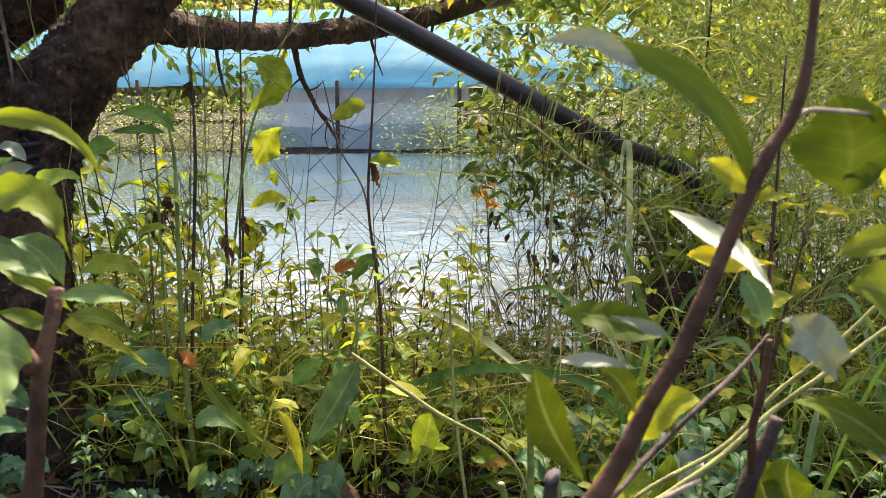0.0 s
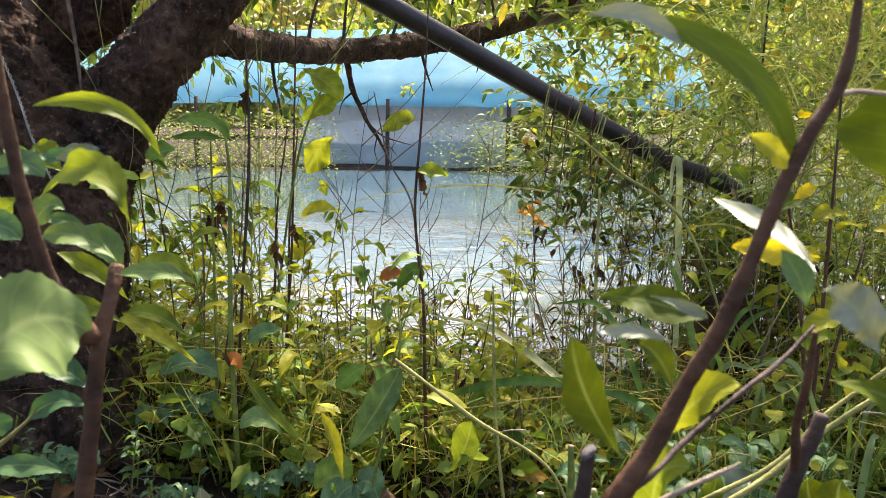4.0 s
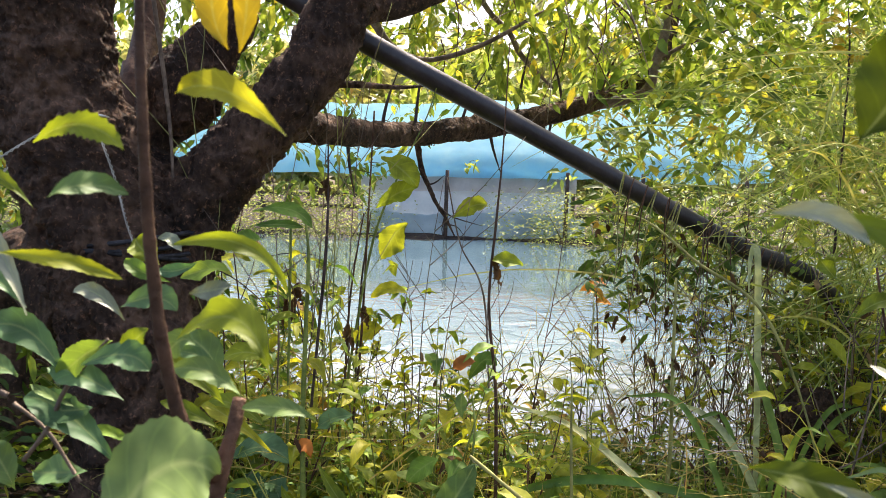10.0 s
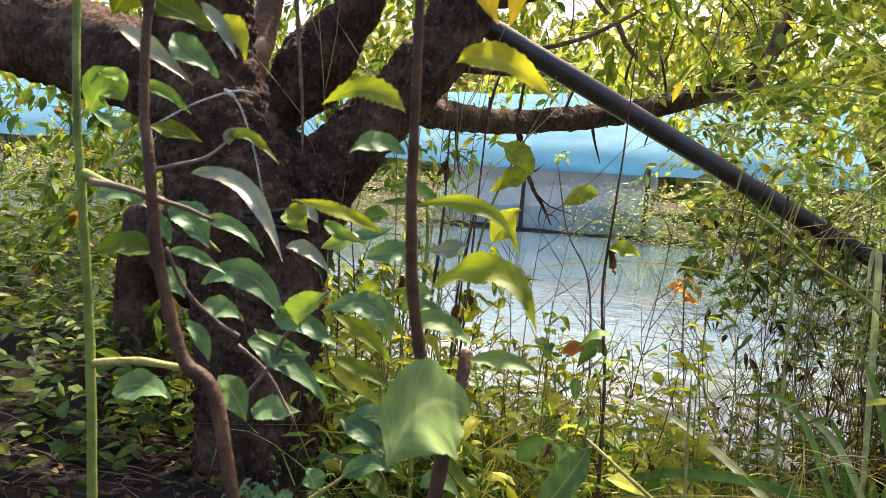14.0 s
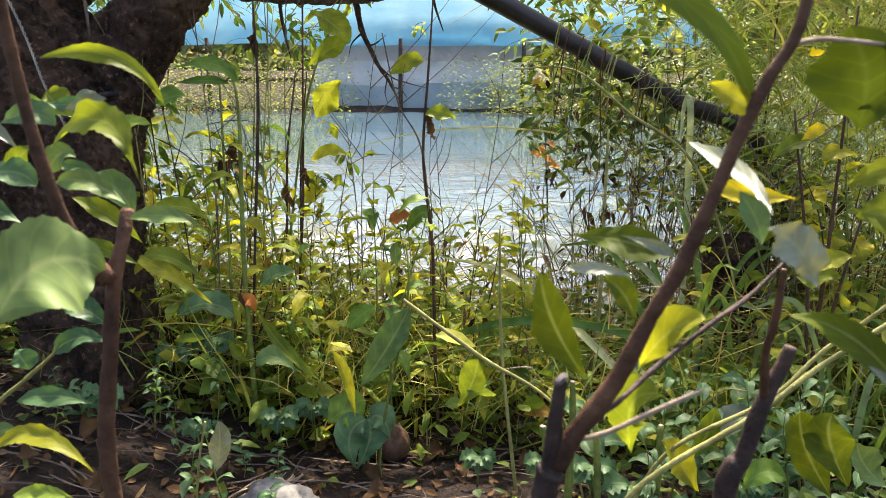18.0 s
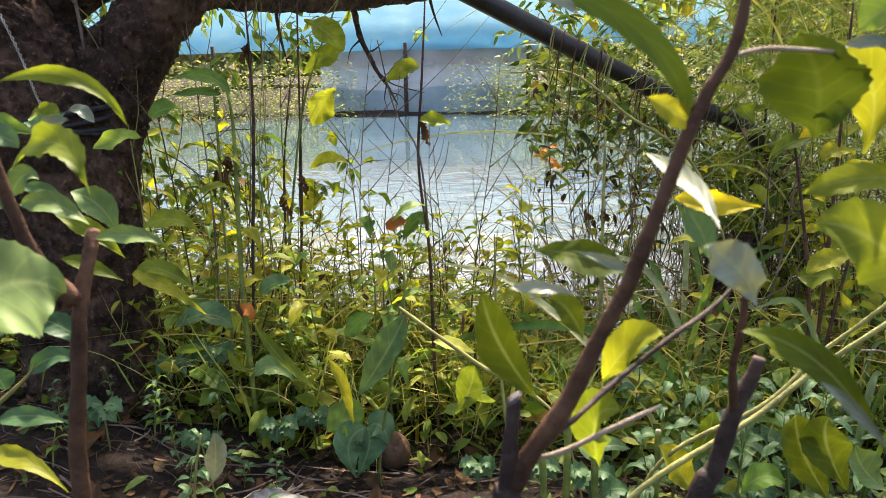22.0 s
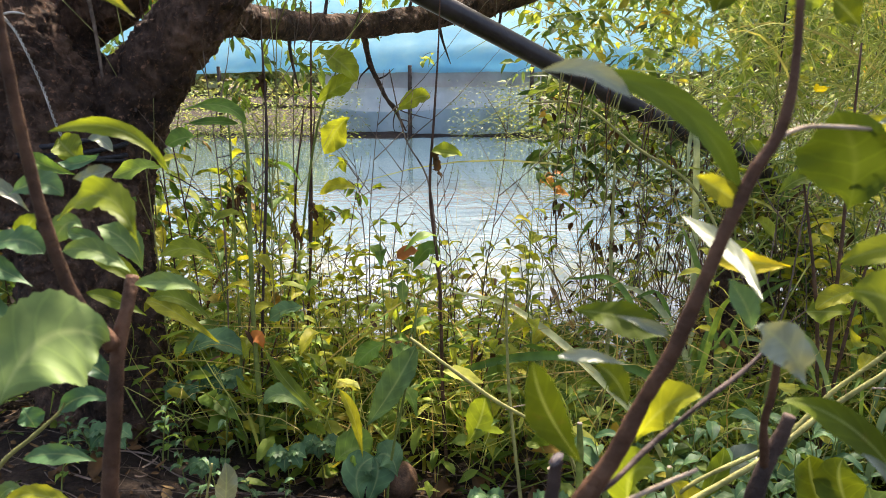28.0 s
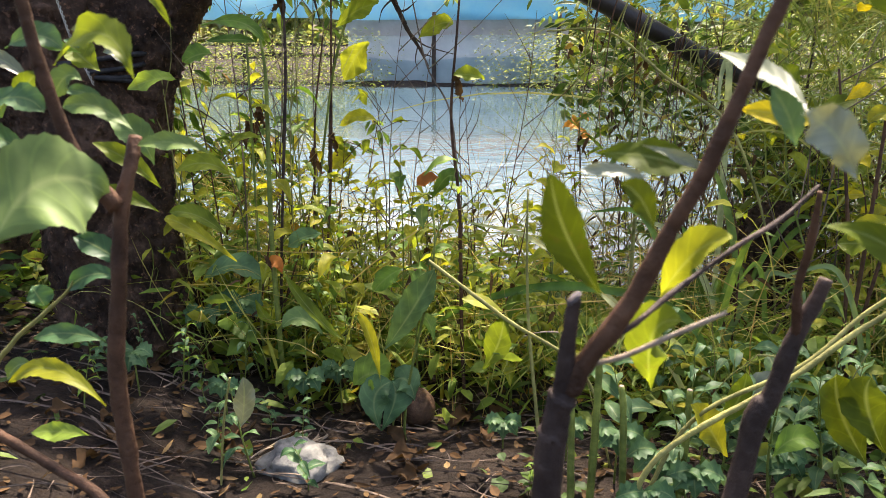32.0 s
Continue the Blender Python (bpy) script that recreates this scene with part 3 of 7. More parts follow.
limb("fork", [(-0.93, 1.55, 0.3, 0.09), (-0.918, 1.6, 0.505, 0.095), (-0.923, 1.6, 0.672, 0.107), (-0.945, 1.62, 0.836, 0.112), (-0.982, 1.64, 0.968, 0.058), (-0.9, 1.66, 1.1, 0.09),
              (-0.844, 1.68, 1.191, 0.068), (-0.796, 1.7, 1.279, 0.057), (-0.815, 1.72, 1.381, 0.057), (-0.827, 1.72, 1.492, 0.058), (-0.83, 1.75, 2.0, 0.05), (-0.9, 1.8, 2.8, 0.03)], sides=90, steps=18, rough=0.14, cell=0.05, flakes=500)
limb("fork", [(-0.911, 1.500, 0.501, 0.1177), (-0.880, 1.520, 0.654, 0.1050), (-0.838, 1.540, 0.775, 0.0960), (-0.773, 1.550, 0.875, 0.0812), (-0.702, 1.550, 0.962, 0.0745), (-0.621, 1.560, 1.051, 0.0713), (-0.544, 1.580, 1.154, 0.0702), (-0.503, 1.600, 1.257, 0.0687), (-0.467, 1.620, 1.385, 0.0663), (-0.45, 1.7, 1.7, 0.06), (-0.3, 1.9, 2.6, 0.035)], sides=90, steps=20, rough=0.14, cell=0.05, flakes=500)
limb("branch", [(-0.62, 1.82, 1.29, 0.045), (-0.52, 1.92, 1.36, 0.044), (-0.434, 2.0, 1.395, 0.041), (-0.289, 2.1, 1.484, 0.035), (-0.168, 2.2, 1.594, 0.033), (0.15, 2.5, 1.9, 0.022)], sides=14)
branch = limb("branch", [(-0.73, 1.72, 1.04, 0.07), (-0.70, 1.87, 1.05, 0.052), (-0.68, 2.0, 1.047, 0.045), (-0.61, 2.3, 1.057, 0.043), (-0.505, 2.6, 1.081, 0.042), (-0.337, 2.8, 1.12, 0.045), (-0.124, 3.0, 1.176, 0.045),
                         (0.11, 3.2, 1.258, 0.042), (0.362, 3.4, 1.388, 0.036), (0.514, 3.5, 1.546, 0.028), (0.569, 3.6, 1.748, 0.02), (0.62, 3.7, 2.1, 0.012)], sides=28, steps=14, rough=0.2, cell=0.04, flakes=300)
hang = limb("twig", [(-0.515, 2.74, 1.075, 0.013), (-0.496, 2.75, 0.964, 0.011), (-0.462, 2.75, 0.886, 0.009), (-0.428, 2.74, 0.822, 0.008), (-0.398, 2.75, 0.777, 0.006), (-0.36, 2.75, 0.705, 0.003)], sides=8, rough=0.25, cell=0.02)
for q in ([(-0.43, 2.75, 0.825, 0.004), (-0.38, 2.74, 0.785, 0.003), (-0.334, 2.75, 0.768, 0.0025), (-0.255, 2.76, 0.747, 0.001)], [(-0.47, 2.75, 0.9, 0.004), (-0.44, 2.75, 0.91, 0.003), (-0.405, 2.76, 0.94, 0.001)],
          [(-0.49, 2.75, 0.95, 0.004), (-0.53, 2.74, 0.91, 0.0025), (-0.545, 2.74, 0.86, 0.001)], [(-0.4, 2.75, 0.78, 0.003), (-0.41, 2.75, 0.73, 0.002), (-0.40, 2.75, 0.69, 0.001)], [(-0.385, 2.75, 0.75, 0.003), (-0.35, 2.75, 0.74, 0.002), (-0.325, 2.75, 0.71, 0.001)]):
    part("twig", tube_mesh("twig", q, TWIG_DARK, sides=6, steps=4, rough=0.2, cell=0.02, origin=TO), hang)
limb("branch", [(-0.67, 1.8, 1.13, 0.014), (-0.60, 1.87, 1.15, 0.011), (-0.52, 1.93, 1.158, 0.009), (-0.44, 2.02, 1.165, 0.006), (-0.36, 2.1, 1.185, 0.003)], sides=10)
limb("branch", [(-0.52, 1.93, 1.36, 0.014), (-0.52, 2.3, 1.33, 0.0115), (-0.457, 2.6, 1.348, 0.0095), (-0.316, 2.6, 1.379, 0.009), (-0.19, 2.6, 1.436, 0.0075), (-0.05, 2.65, 1.53, 0.004)], sides=10, mat=TWIG_GREY)
limb("branch", [(-0.29, 2.1, 1.48, 0.014), (-0.3, 2.6, 1.6, 0.012), (-0.263, 3.0, 1.605, 0.011), (-0.191, 3.0, 1.537, 0.0115), (-0.14, 3.0, 1.446, 0.012), (-0.078, 3.1, 1.395, 0.009), (0.0, 3.15, 1.33, 0.005)], sides=10, mat=TWIG_GREY)
for bx, by, bz, dx, dz in ((-0.58, 2.4, 1.06, 0.05, 0.22), (-0.5, 2.6, 1.08, 0.03, 0.3), (-0.36, 2.78, 1.11, 0.1, 0.24), (-0.15, 2.98, 1.17, 0.06, 0.35), (0.05, 3.15, 1.23, -0.08, 0.3), (0.2, 3.28, 1.3, 0.14, 0.3), (-0.64, 2.2, 1.05, 0.02, -0.2), (-0.25, 2.88, 1.14, 0.05, -0.18), (0.0, 3.1, 1.2, -0.03, -0.15)):
    part("twig", tube_mesh("twig", [(bx, by, bz, 0.007), (bx + dx * 0.4, by, bz + dz * 0.5, 0.005), (bx + dx, by + 0.03, bz + dz, 0.0018)], TWIG_DARK, sides=6, steps=3, rough=0.1, origin=TO), branch)
limb("branch", [(0.2, 3.28, 1.28, 0.026), (0.33, 3.24, 1.3, 0.022), (0.405, 3.2, 1.34, 0.021), (0.429, 3.2, 1.44, 0.02), (0.468, 3.2, 1.633, 0.018), (0.5, 3.2, 2.2, 0.01)], sides=12, mat=TWIG_GREY)
limb("branch", [(0.44, 3.2, 1.46, 0.009), (0.55, 3.18, 1.52, 0.007), (0.66, 3.15, 1.55, 0.004), (0.8, 3.12, 1.62, 0.002)], sides=8, mat=TWIG_GREY)
rt = random.Random(77)
for k in range(26):
    x0, y0, z0 = rt.uniform(-0.5, 0.35), rt.uniform(2.2, 3.1), rt.uniform(1.45, 1.75)
    dx, dz = rt.uniform(-0.16, 0.16), -rt.uniform(0.12, 0.34)
    q = [(x0, y0, z0, 0.0032), (x0 + dx * 0.4 + 0.02, y0, z0 + dz * 0.4, 0.0026), (x0 + dx, y0 + 0.03, z0 + dz, 0.001)]
    twig = limb("twig", q, sides=5, steps=4, rough=0.1, mat=TWIG_PALE if k % 3 else TWIG_RED)
    for s in (0.35, 0.6, 0.8):
        p = (x0 + dx * s, y0 + 0.01, z0 + dz * s)
        e = rt.uniform(-0.1, 0.1)
        part("twig", tube_mesh("twig", [(*p, 0.0016), (p[0] + e * 0.5, p[1], p[2] - 0.02, 0.0012), (p[0] + e, p[1] + 0.01, p[2] - 0.06, 0.0006)], TWIG_PALE, sides=4, steps=2, origin=TO), twig)
back_tree = thing("thin_tree", "slender grey-brown tree behind the old trunk", "tree", (-1.35, 2.2, 0.0))
part("trunk", tube_mesh("trunk", [(0.0, 0.0, -0.1, 0.06), (-0.005, 0.0, 1.097, 0.05), (-0.035, 0.1, 1.283, 0.047), (-0.044, 0.2, 1.582, 0.046), (0.0, 0.2, 2.4, 0.03)], TWIG_RED, sides=12, rough=0.1), back_tree)

# ---- pole lashed by a strap-like leaf ----
pole = thing("leaning_pipe", "weathered black pipe leaning down from the tree fork into weeds", "pipe", (0, 0, 0))
pole.location = (0.787, 2.3, 0.612)
part("pipe", tube_mesh("pipe", [(-1.672, -0.720, 0.856, 0.0268), (-1.418, -0.640, 0.709, 0.0268), (-1.219, -0.580, 0.599, 0.0268), (-0.988, -0.480, 0.486, 0.0268), (-0.694, -0.330, 0.343, 0.0268), (-0.369, -0.180, 0.184, 0.0268), (-0.224, -0.120, 0.116, 0.0268), (0.048, -0.020, -0.018, 0.0268), (0.298, 0.100, -0.512, 0.0268)], PIPE, sides=20, steps=8, rough=0.02, cell=0.03), pole)


# ---- small shrubs beside the camera ----
def stalk(parent, name, pts, mat, sides=10, steps=8, rough=0.18, label=""):
    o = parent.location
    return part(name, tube_mesh(name, pts, mat, sides=sides, steps=steps, rough=rough, cell=0.02, origin=o), parent, label)


left_sapling = thing("sapling", "cut-back sapling with reddish forked stem and yellowing leaves", "sapling", (-0.235, 0.42, 0.21))
stalk(left_sapling, "stem", [(-0.235, 0.42, 0.19, 0.0053), (-0.236, 0.42, 0.36, 0.0049), (-0.241, 0.42, 0.525, 0.0059), (-0.241, 0.42, 0.588, 0.0058), (-0.231, 0.42, 0.651, 0.0051), (-0.226, 0.425, 0.697, 0.005), (-0.222, 0.435, 0.725, 0.0045), (-0.222, 0.445, 0.743, 0.0042)], TWIG_RED, sides=14)
left_shoot = stalk(left_sapling, "shoot", [(-0.225, 0.420, 0.701, 0.0057), (-0.242, 0.412, 0.733, 0.0044), (-0.251, 0.404, 0.786, 0.0039), (-0.254, 0.398, 0.837, 0.0034), (-0.254, 0.392, 0.892, 0.0031), (-0.255, 0.390, 0.962, 0.0028), (-0.255, 0.390, 1.024, 0.0025)], TWIG_RED, sides=12)
leaf_part(left_shoot, (-0.209, 0.385, 0.718), (-0.223, 0.358, 0.738), (-0.239, 0.330, 0.702), 0.0595, (0.52, -0.70, 0.48), LEAF_PALE, "broad pale green leaf with toothed edge", serrate=0.04, shape=0.5, fold=0.12, wave=0.05, rows=30)
leaf_part(left_shoot, (-0.227, 0.376, 0.924), (-0.203, 0.376, 0.940), (-0.167, 0.376, 0.903), 0.0165, (0.21, -0.93, 0.30), LEAF_YELLOW, serrate=0.08, rows=24)
leaf_part(left_shoot, (-0.254, 0.372, 0.894), (-0.276, 0.372, 0.916), (-0.305, 0.372, 0.897), 0.0150, (0.39, -0.85, 0.35), LEAF_YELLOW, serrate=0.16, rows=24)
leaf_part(left_shoot, (-0.253, 0.375, 0.871), (-0.267, 0.357, 0.878), (-0.274, 0.340, 0.869), 0.0131, (0.36, -0.83, 0.42), LEAF_PALE)
leaf_part(left_shoot, (-0.272, 0.400, 0.822), (-0.291, 0.373, 0.838), (-0.309, 0.345, 0.841), 0.0098, (0.39, -0.78, 0.49), LEAF_YELLOW, serrate=0.1, rows=24)
leaf_part(left_shoot, (-0.240, 0.400, 0.789), (-0.189, 0.380, 0.828), (-0.168, 0.360, 0.779), 0.0191, (0.17, -0.82, 0.55), LEAF_YELLOW, "drooping yellow leaf with crinkled edge", serrate=0.1, wave=0.12, rows=24)
leaf_part(left_shoot, (-0.260, 0.431, 0.840), (-0.208, 0.441, 0.854), (-0.191, 0.450, 0.809), 0.0120, (0.44, -0.78, 0.45), LEAF_YELLOW, rows=24)
leaf_part(left_shoot, (-0.212, 0.400, 1.016), (-0.224, 0.400, 0.972), (-0.209, 0.400, 0.951), 0.0189, (0.25, -0.96, -0.16), LEAF_GOLD, "golden leaf with brown specks", fold=0.15)
leaf_part(left_shoot, (-0.205, 0.400, 1.012), (-0.193, 0.400, 0.980), (-0.203, 0.400, 0.949), 0.0181, (0.20, -0.97, -0.17), LEAF_GOLD, "golden leaf with brown specks", fold=0.15)
leaf_part(left_shoot, (-0.219, 0.440, 0.738), (-0.193, 0.440, 0.747), (-0.170, 0.440, 0.734), 0.0129, (0.37, -0.72, 0.58), LEAF_PALE)
leaf_part(left_shoot, (-0.225, 0.440, 0.815), (-0.239, 0.440, 0.813), (-0.253, 0.440, 0.809), 0.0132, (0.45, -0.75, 0.49), LEAF_GREY_AND_SHEEN)
leaf_part(left_shoot, (-0.261, 0.440, 0.798), (-0.273, 0.440, 0.813), (-0.300, 0.440, 0.798), 0.0180, (0.50, -0.71, 0.49), LEAF_TEAL)
leaf_part(left_shoot, (-0.265, 0.430, 0.768), (-0.253, 0.430, 0.789), (-0.244, 0.430, 0.779), 0.0166, (0.47, -0.71, 0.53), LEAF_PALE)
leaf_part(left_shoot, (-0.259, 0.430, 0.763), (-0.237, 0.430, 0.767), (-0.214, 0.430, 0.749), 0.0164, (0.44, -0.71, 0.56), LEAF_PALE)
leaf_part(left_shoot, (-0.286, 0.450, 0.783), (-0.306, 0.450, 0.772), (-0.293, 0.450, 0.765), 0.0170, (0.50, -0.69, 0.53), LEAF_YELLOW)
leaf_part(left_shoot, (-0.280, 0.440, 0.758), (-0.292, 0.440, 0.773), (-0.327, 0.440, 0.759), 0.0204, (0.50, -0.68, 0.54), LEAF_TEAL)
leaf_part(left_shoot, (-0.265, 0.440, 0.772), (-0.249, 0.440, 0.773), (-0.235, 0.440, 0.763), 0.0093, (0.45, -0.71, 0.54), LEAF_TEAL)

left_shrub = thing("shrub", "low shrub with dull green leaves on a pale twig", "shrub", (-0.46, 0.5, 0.18))
stalk(left_shrub, "twig", [(-0.46, 0.5, 0.17, 0.0018), (-0.455, 0.5, 0.35, 0.0016), (-0.411, 0.5, 0.52, 0.0021), (-0.384, 0.5, 0.563, 0.002), (-0.356, 0.5, 0.587, 0.0017), (-0.328, 0.5, 0.611, 0.0013), (-0.321, 0.5, 0.621, 0.0006)], STEM_STRAW)
leaf_part(left_shrub, (-0.328, 0.500, 0.612), (-0.305, 0.500, 0.634), (-0.280, 0.500, 0.624), 0.0170, (0.41, -0.66, 0.63), LEAF_TEAL)
leaf_part(left_shrub, (-0.349, 0.500, 0.598), (-0.350, 0.500, 0.611), (-0.358, 0.500, 0.615), 0.0189, (0.45, -0.63, 0.64), LEAF_TEAL)
leaf_part(left_shrub, (-0.363, 0.500, 0.569), (-0.333, 0.500, 0.584), (-0.300, 0.500, 0.570), 0.0179, (0.42, -0.62, 0.67), LEAF_TEAL)
leaf_part(left_shrub, (-0.358, 0.460, 0.550), (-0.310, 0.450, 0.592), (-0.267, 0.440, 0.547), 0.0166, (0.42, -0.59, 0.69), LEAF_YELLOW, "yellowing leaf with pale edge", serrate=0.08)
leaf_part(left_shrub, (-0.368, 0.470, 0.547), (-0.357, 0.470, 0.565), (-0.344, 0.470, 0.561), 0.0115, (0.45, -0.58, 0.68), LEAF_PALE)
leaf_part(left_shrub, (-0.381, 0.500, 0.481), (-0.354, 0.500, 0.489), (-0.328, 0.500, 0.483), 0.0170, (0.40, -0.56, 0.73), LEAF_GREEN)
leaf_part(left_shrub, (-0.409, 0.500, 0.658), (-0.393, 0.500, 0.653), (-0.365, 0.500, 0.662), 0.0239, (0.50, -0.63, 0.59), LEAF_TEAL)
leaf_part(left_shrub, (-0.350, 0.550, 0.642), (-0.322, 0.550, 0.636), (-0.307, 0.550, 0.617), 0.0216, (0.41, -0.68, 0.61), LEAF_TEAL)
leaf_part(left_shrub, (-0.395, 0.500, 0.739), (-0.371, 0.500, 0.742), (-0.334, 0.500, 0.717), 0.0224, (0.52, -0.69, 0.51), LEAF_TEAL)
leaf_part(left_shrub, (-0.396, 0.500, 0.707), (-0.376, 0.500, 0.702), (-0.360, 0.500, 0.711), 0.0207, (0.51, -0.66, 0.54), LEAF_TEAL)

outer_shrub = thing("sapling", "leafy sapling with curved reddish stem and drooping dull leaves", "sapling", (-0.36, 0.43, 0.2))
outer_stem = stalk(outer_shrub, "stem", [(-0.36, 0.43, 0.18, 0.0048), (-0.362, 0.43, 0.45, 0.0042), (-0.397, 0.430, 0.674, 0.0050), (-0.429, 0.430, 0.714, 0.0048), (-0.450, 0.430, 0.776, 0.0046), (-0.457, 0.430, 0.812, 0.0044), (-0.462, 0.430, 0.856, 0.0040), (-0.471, 0.435, 0.892, 0.0036), (-0.475, 0.440, 0.948, 0.0035), (-0.470, 0.440, 0.999, 0.0033), (-0.475, 0.450, 1.057, 0.0023)], TWIG_RED, sides=14)
stalk(outer_shrub, "twig", [(-0.461, 0.430, 0.849, 0.0017), (-0.444, 0.440, 0.855, 0.0015), (-0.428, 0.450, 0.862, 0.0013), (-0.416, 0.460, 0.876, 0.0008)], TWIG_GREY)
stalk(outer_shrub, "twig", [(-0.454, 0.430, 0.829, 0.0019), (-0.446, 0.450, 0.823, 0.0018), (-0.434, 0.470, 0.814, 0.0015)], TWIG_GREY)
stalk(outer_shrub, "twig", [(-0.446, 0.430, 0.794, 0.0015), (-0.442, 0.450, 0.761, 0.0015), (-0.427, 0.470, 0.735, 0.0016), (-0.413, 0.480, 0.722, 0.0024)], TWIG_GREY)
stalk(outer_shrub, "twig", [(-0.417, 0.500, 0.666, 0.0019), (-0.395, 0.500, 0.695, 0.0018), (-0.381, 0.500, 0.724, 0.0016), (-0.347, 0.500, 0.763, 0.0011)], TWIG_GREY)
stalk(outer_shrub, "twig", [(-0.424, 0.500, 0.710, 0.0015), (-0.397, 0.500, 0.690, 0.0015), (-0.371, 0.500, 0.653, 0.0015)], TWIG_GREY)
stalk(outer_shrub, "twig", [(-0.512, 0.430, 0.838, 0.0027), (-0.486, 0.440, 0.834, 0.0022), (-0.470, 0.450, 0.827, 0.0017)], TWIG_GREY)
leaf_part(outer_stem, (-0.468, 0.440, 0.987), (-0.486, 0.440, 0.989), (-0.504, 0.440, 0.960), 0.0377, (0.64, -0.72, 0.26), LEAF_OLIVE, rows=24)
leaf_part(outer_stem, (-0.478, 0.450, 0.976), (-0.457, 0.450, 0.971), (-0.421, 0.450, 0.951), 0.0237, (0.60, -0.76, 0.27), LEAF_OLIVE, rows=24)
leaf_part(outer_stem, (-0.425, 0.450, 0.960), (-0.408, 0.450, 0.960), (-0.400, 0.450, 0.933), 0.0189, (0.54, -0.79, 0.29), LEAF_YELLOW)
leaf_part(outer_stem, (-0.431, 0.440, 0.970), (-0.416, 0.440, 0.959), (-0.401, 0.440, 0.931), 0.0106, (0.56, -0.78, 0.29), LEAF_GREY_AND_SHEEN, "folded leaf edge with sky sheen put into its colour")
leaf_part(outer_stem, (-0.465, 0.440, 0.992), (-0.456, 0.440, 0.992), (-0.448, 0.440, 0.981), 0.0112, (0.61, -0.75, 0.24), LEAF_GREY_AND_SHEEN)
leaf_part(outer_stem, (-0.514, 0.460, 0.955), (-0.488, 0.460, 0.950), (-0.448, 0.460, 0.914), 0.0162, (0.61, -0.73, 0.32), LEAF_GREY_AND_SHEEN)
leaf_part(outer_stem, (-0.466, 0.460, 0.953), (-0.451, 0.460, 0.941), (-0.427, 0.460, 0.922), 0.0234, (0.57, -0.75, 0.32), LEAF_TEAL)
leaf_part(outer_stem, (-0.489, 0.450, 0.913), (-0.467, 0.450, 0.912), (-0.442, 0.450, 0.892), 0.0112, (0.59, -0.72, 0.37), LEAF_GREEN)
leaf_part(outer_stem, (-0.505, 0.460, 0.913), (-0.516, 0.460, 0.923), (-0.534, 0.460, 0.921), 0.0121, (0.63, -0.69, 0.35), LEAF_GREEN)
leaf_part(outer_stem, (-0.508, 0.460, 0.901), (-0.526, 0.460, 0.918), (-0.538, 0.460, 0.888), 0.0328, (0.63, -0.68, 0.37), LEAF_GREEN)
leaf_part(outer_stem, (-0.478, 0.450, 0.882), (-0.458, 0.450, 0.879), (-0.433, 0.450, 0.873), 0.0145, (0.57, -0.71, 0.41), LEAF_OLIVE)
leaf_part(outer_stem, (-0.421, 0.460, 0.876), (-0.402, 0.460, 0.891), (-0.374, 0.460, 0.859), 0.0098, (0.50, -0.77, 0.41), LEAF_YELLOW, serrate=0.1)
leaf_part(outer_stem, (-0.416, 0.460, 0.872), (-0.420, 0.460, 0.881), (-0.408, 0.460, 0.885), 0.0091, (0.52, -0.75, 0.41), LEAF_GREY_AND_SHEEN)
leaf_part(outer_stem, (-0.441, 0.450, 0.849), (-0.381, 0.435, 0.856), (-0.349, 0.420, 0.794), 0.0155, (0.49, -0.74, 0.47), LEAF_GREY_AND_SHEEN, "long dull leaf with sheen put into its pale colour", fold=0.5, rows=24)
leaf_part(outer_stem, (-0.479, 0.480, 0.818), (-0.459, 0.480, 0.814), (-0.442, 0.480, 0.790), 0.0279, (0.52, -0.69, 0.50), LEAF_TEAL)
leaf_part(outer_stem, (-0.446, 0.470, 0.814), (-0.416, 0.470, 0.817), (-0.388, 0.470, 0.789), 0.0127, (0.48, -0.72, 0.50), LEAF_TEAL)
leaf_part(outer_stem, (-0.470, 0.470, 0.786), (-0.450, 0.470, 0.789), (-0.419, 0.470, 0.772), 0.0115, (0.50, -0.68, 0.53), LEAF_TEAL)
leaf_part(outer_stem, (-0.460, 0.500, 0.757), (-0.417, 0.500, 0.788), (-0.382, 0.500, 0.732), 0.0261, (0.45, -0.71, 0.55), LEAF_TEAL, rows=24)
leaf_part(outer_stem, (-0.459, 0.500, 0.739), (-0.443, 0.500, 0.742), (-0.420, 0.500, 0.731), 0.0214, (0.46, -0.68, 0.58), LEAF_TEAL)
leaf_part(outer_stem, (-0.387, 0.500, 0.730), (-0.371, 0.500, 0.755), (-0.343, 0.500, 0.762), 0.0226, (0.38, -0.73, 0.57), LEAF_GREEN, "half-turned yellow-green leaf", serrate=0.06, rows=24)
leaf_part(outer_stem, (-0.416, 0.500, 0.715), (-0.390, 0.500, 0.717), (-0.341, 0.500, 0.669), 0.0261, (0.38, -0.68, 0.62), LEAF_TEAL, rows=24)
leaf_part(outer_stem, (-0.454, 0.470, 0.732), (-0.435, 0.470, 0.721), (-0.432, 0.470, 0.701), 0.0135, (0.47, -0.65, 0.60), LEAF_TEAL)
leaf_part(outer_stem, (-0.417, 0.460, 0.695), (-0.406, 0.460, 0.686), (-0.392, 0.460, 0.662), 0.0245, (0.42, -0.63, 0.65), LEAF_PALE)
leaf_part(outer_stem, (-0.456, 0.430, 0.789), (-0.480, 0.430, 0.799), (-0.507, 0.430, 0.785), 0.0225, (0.57, -0.64, 0.52), LEAF_DARK)
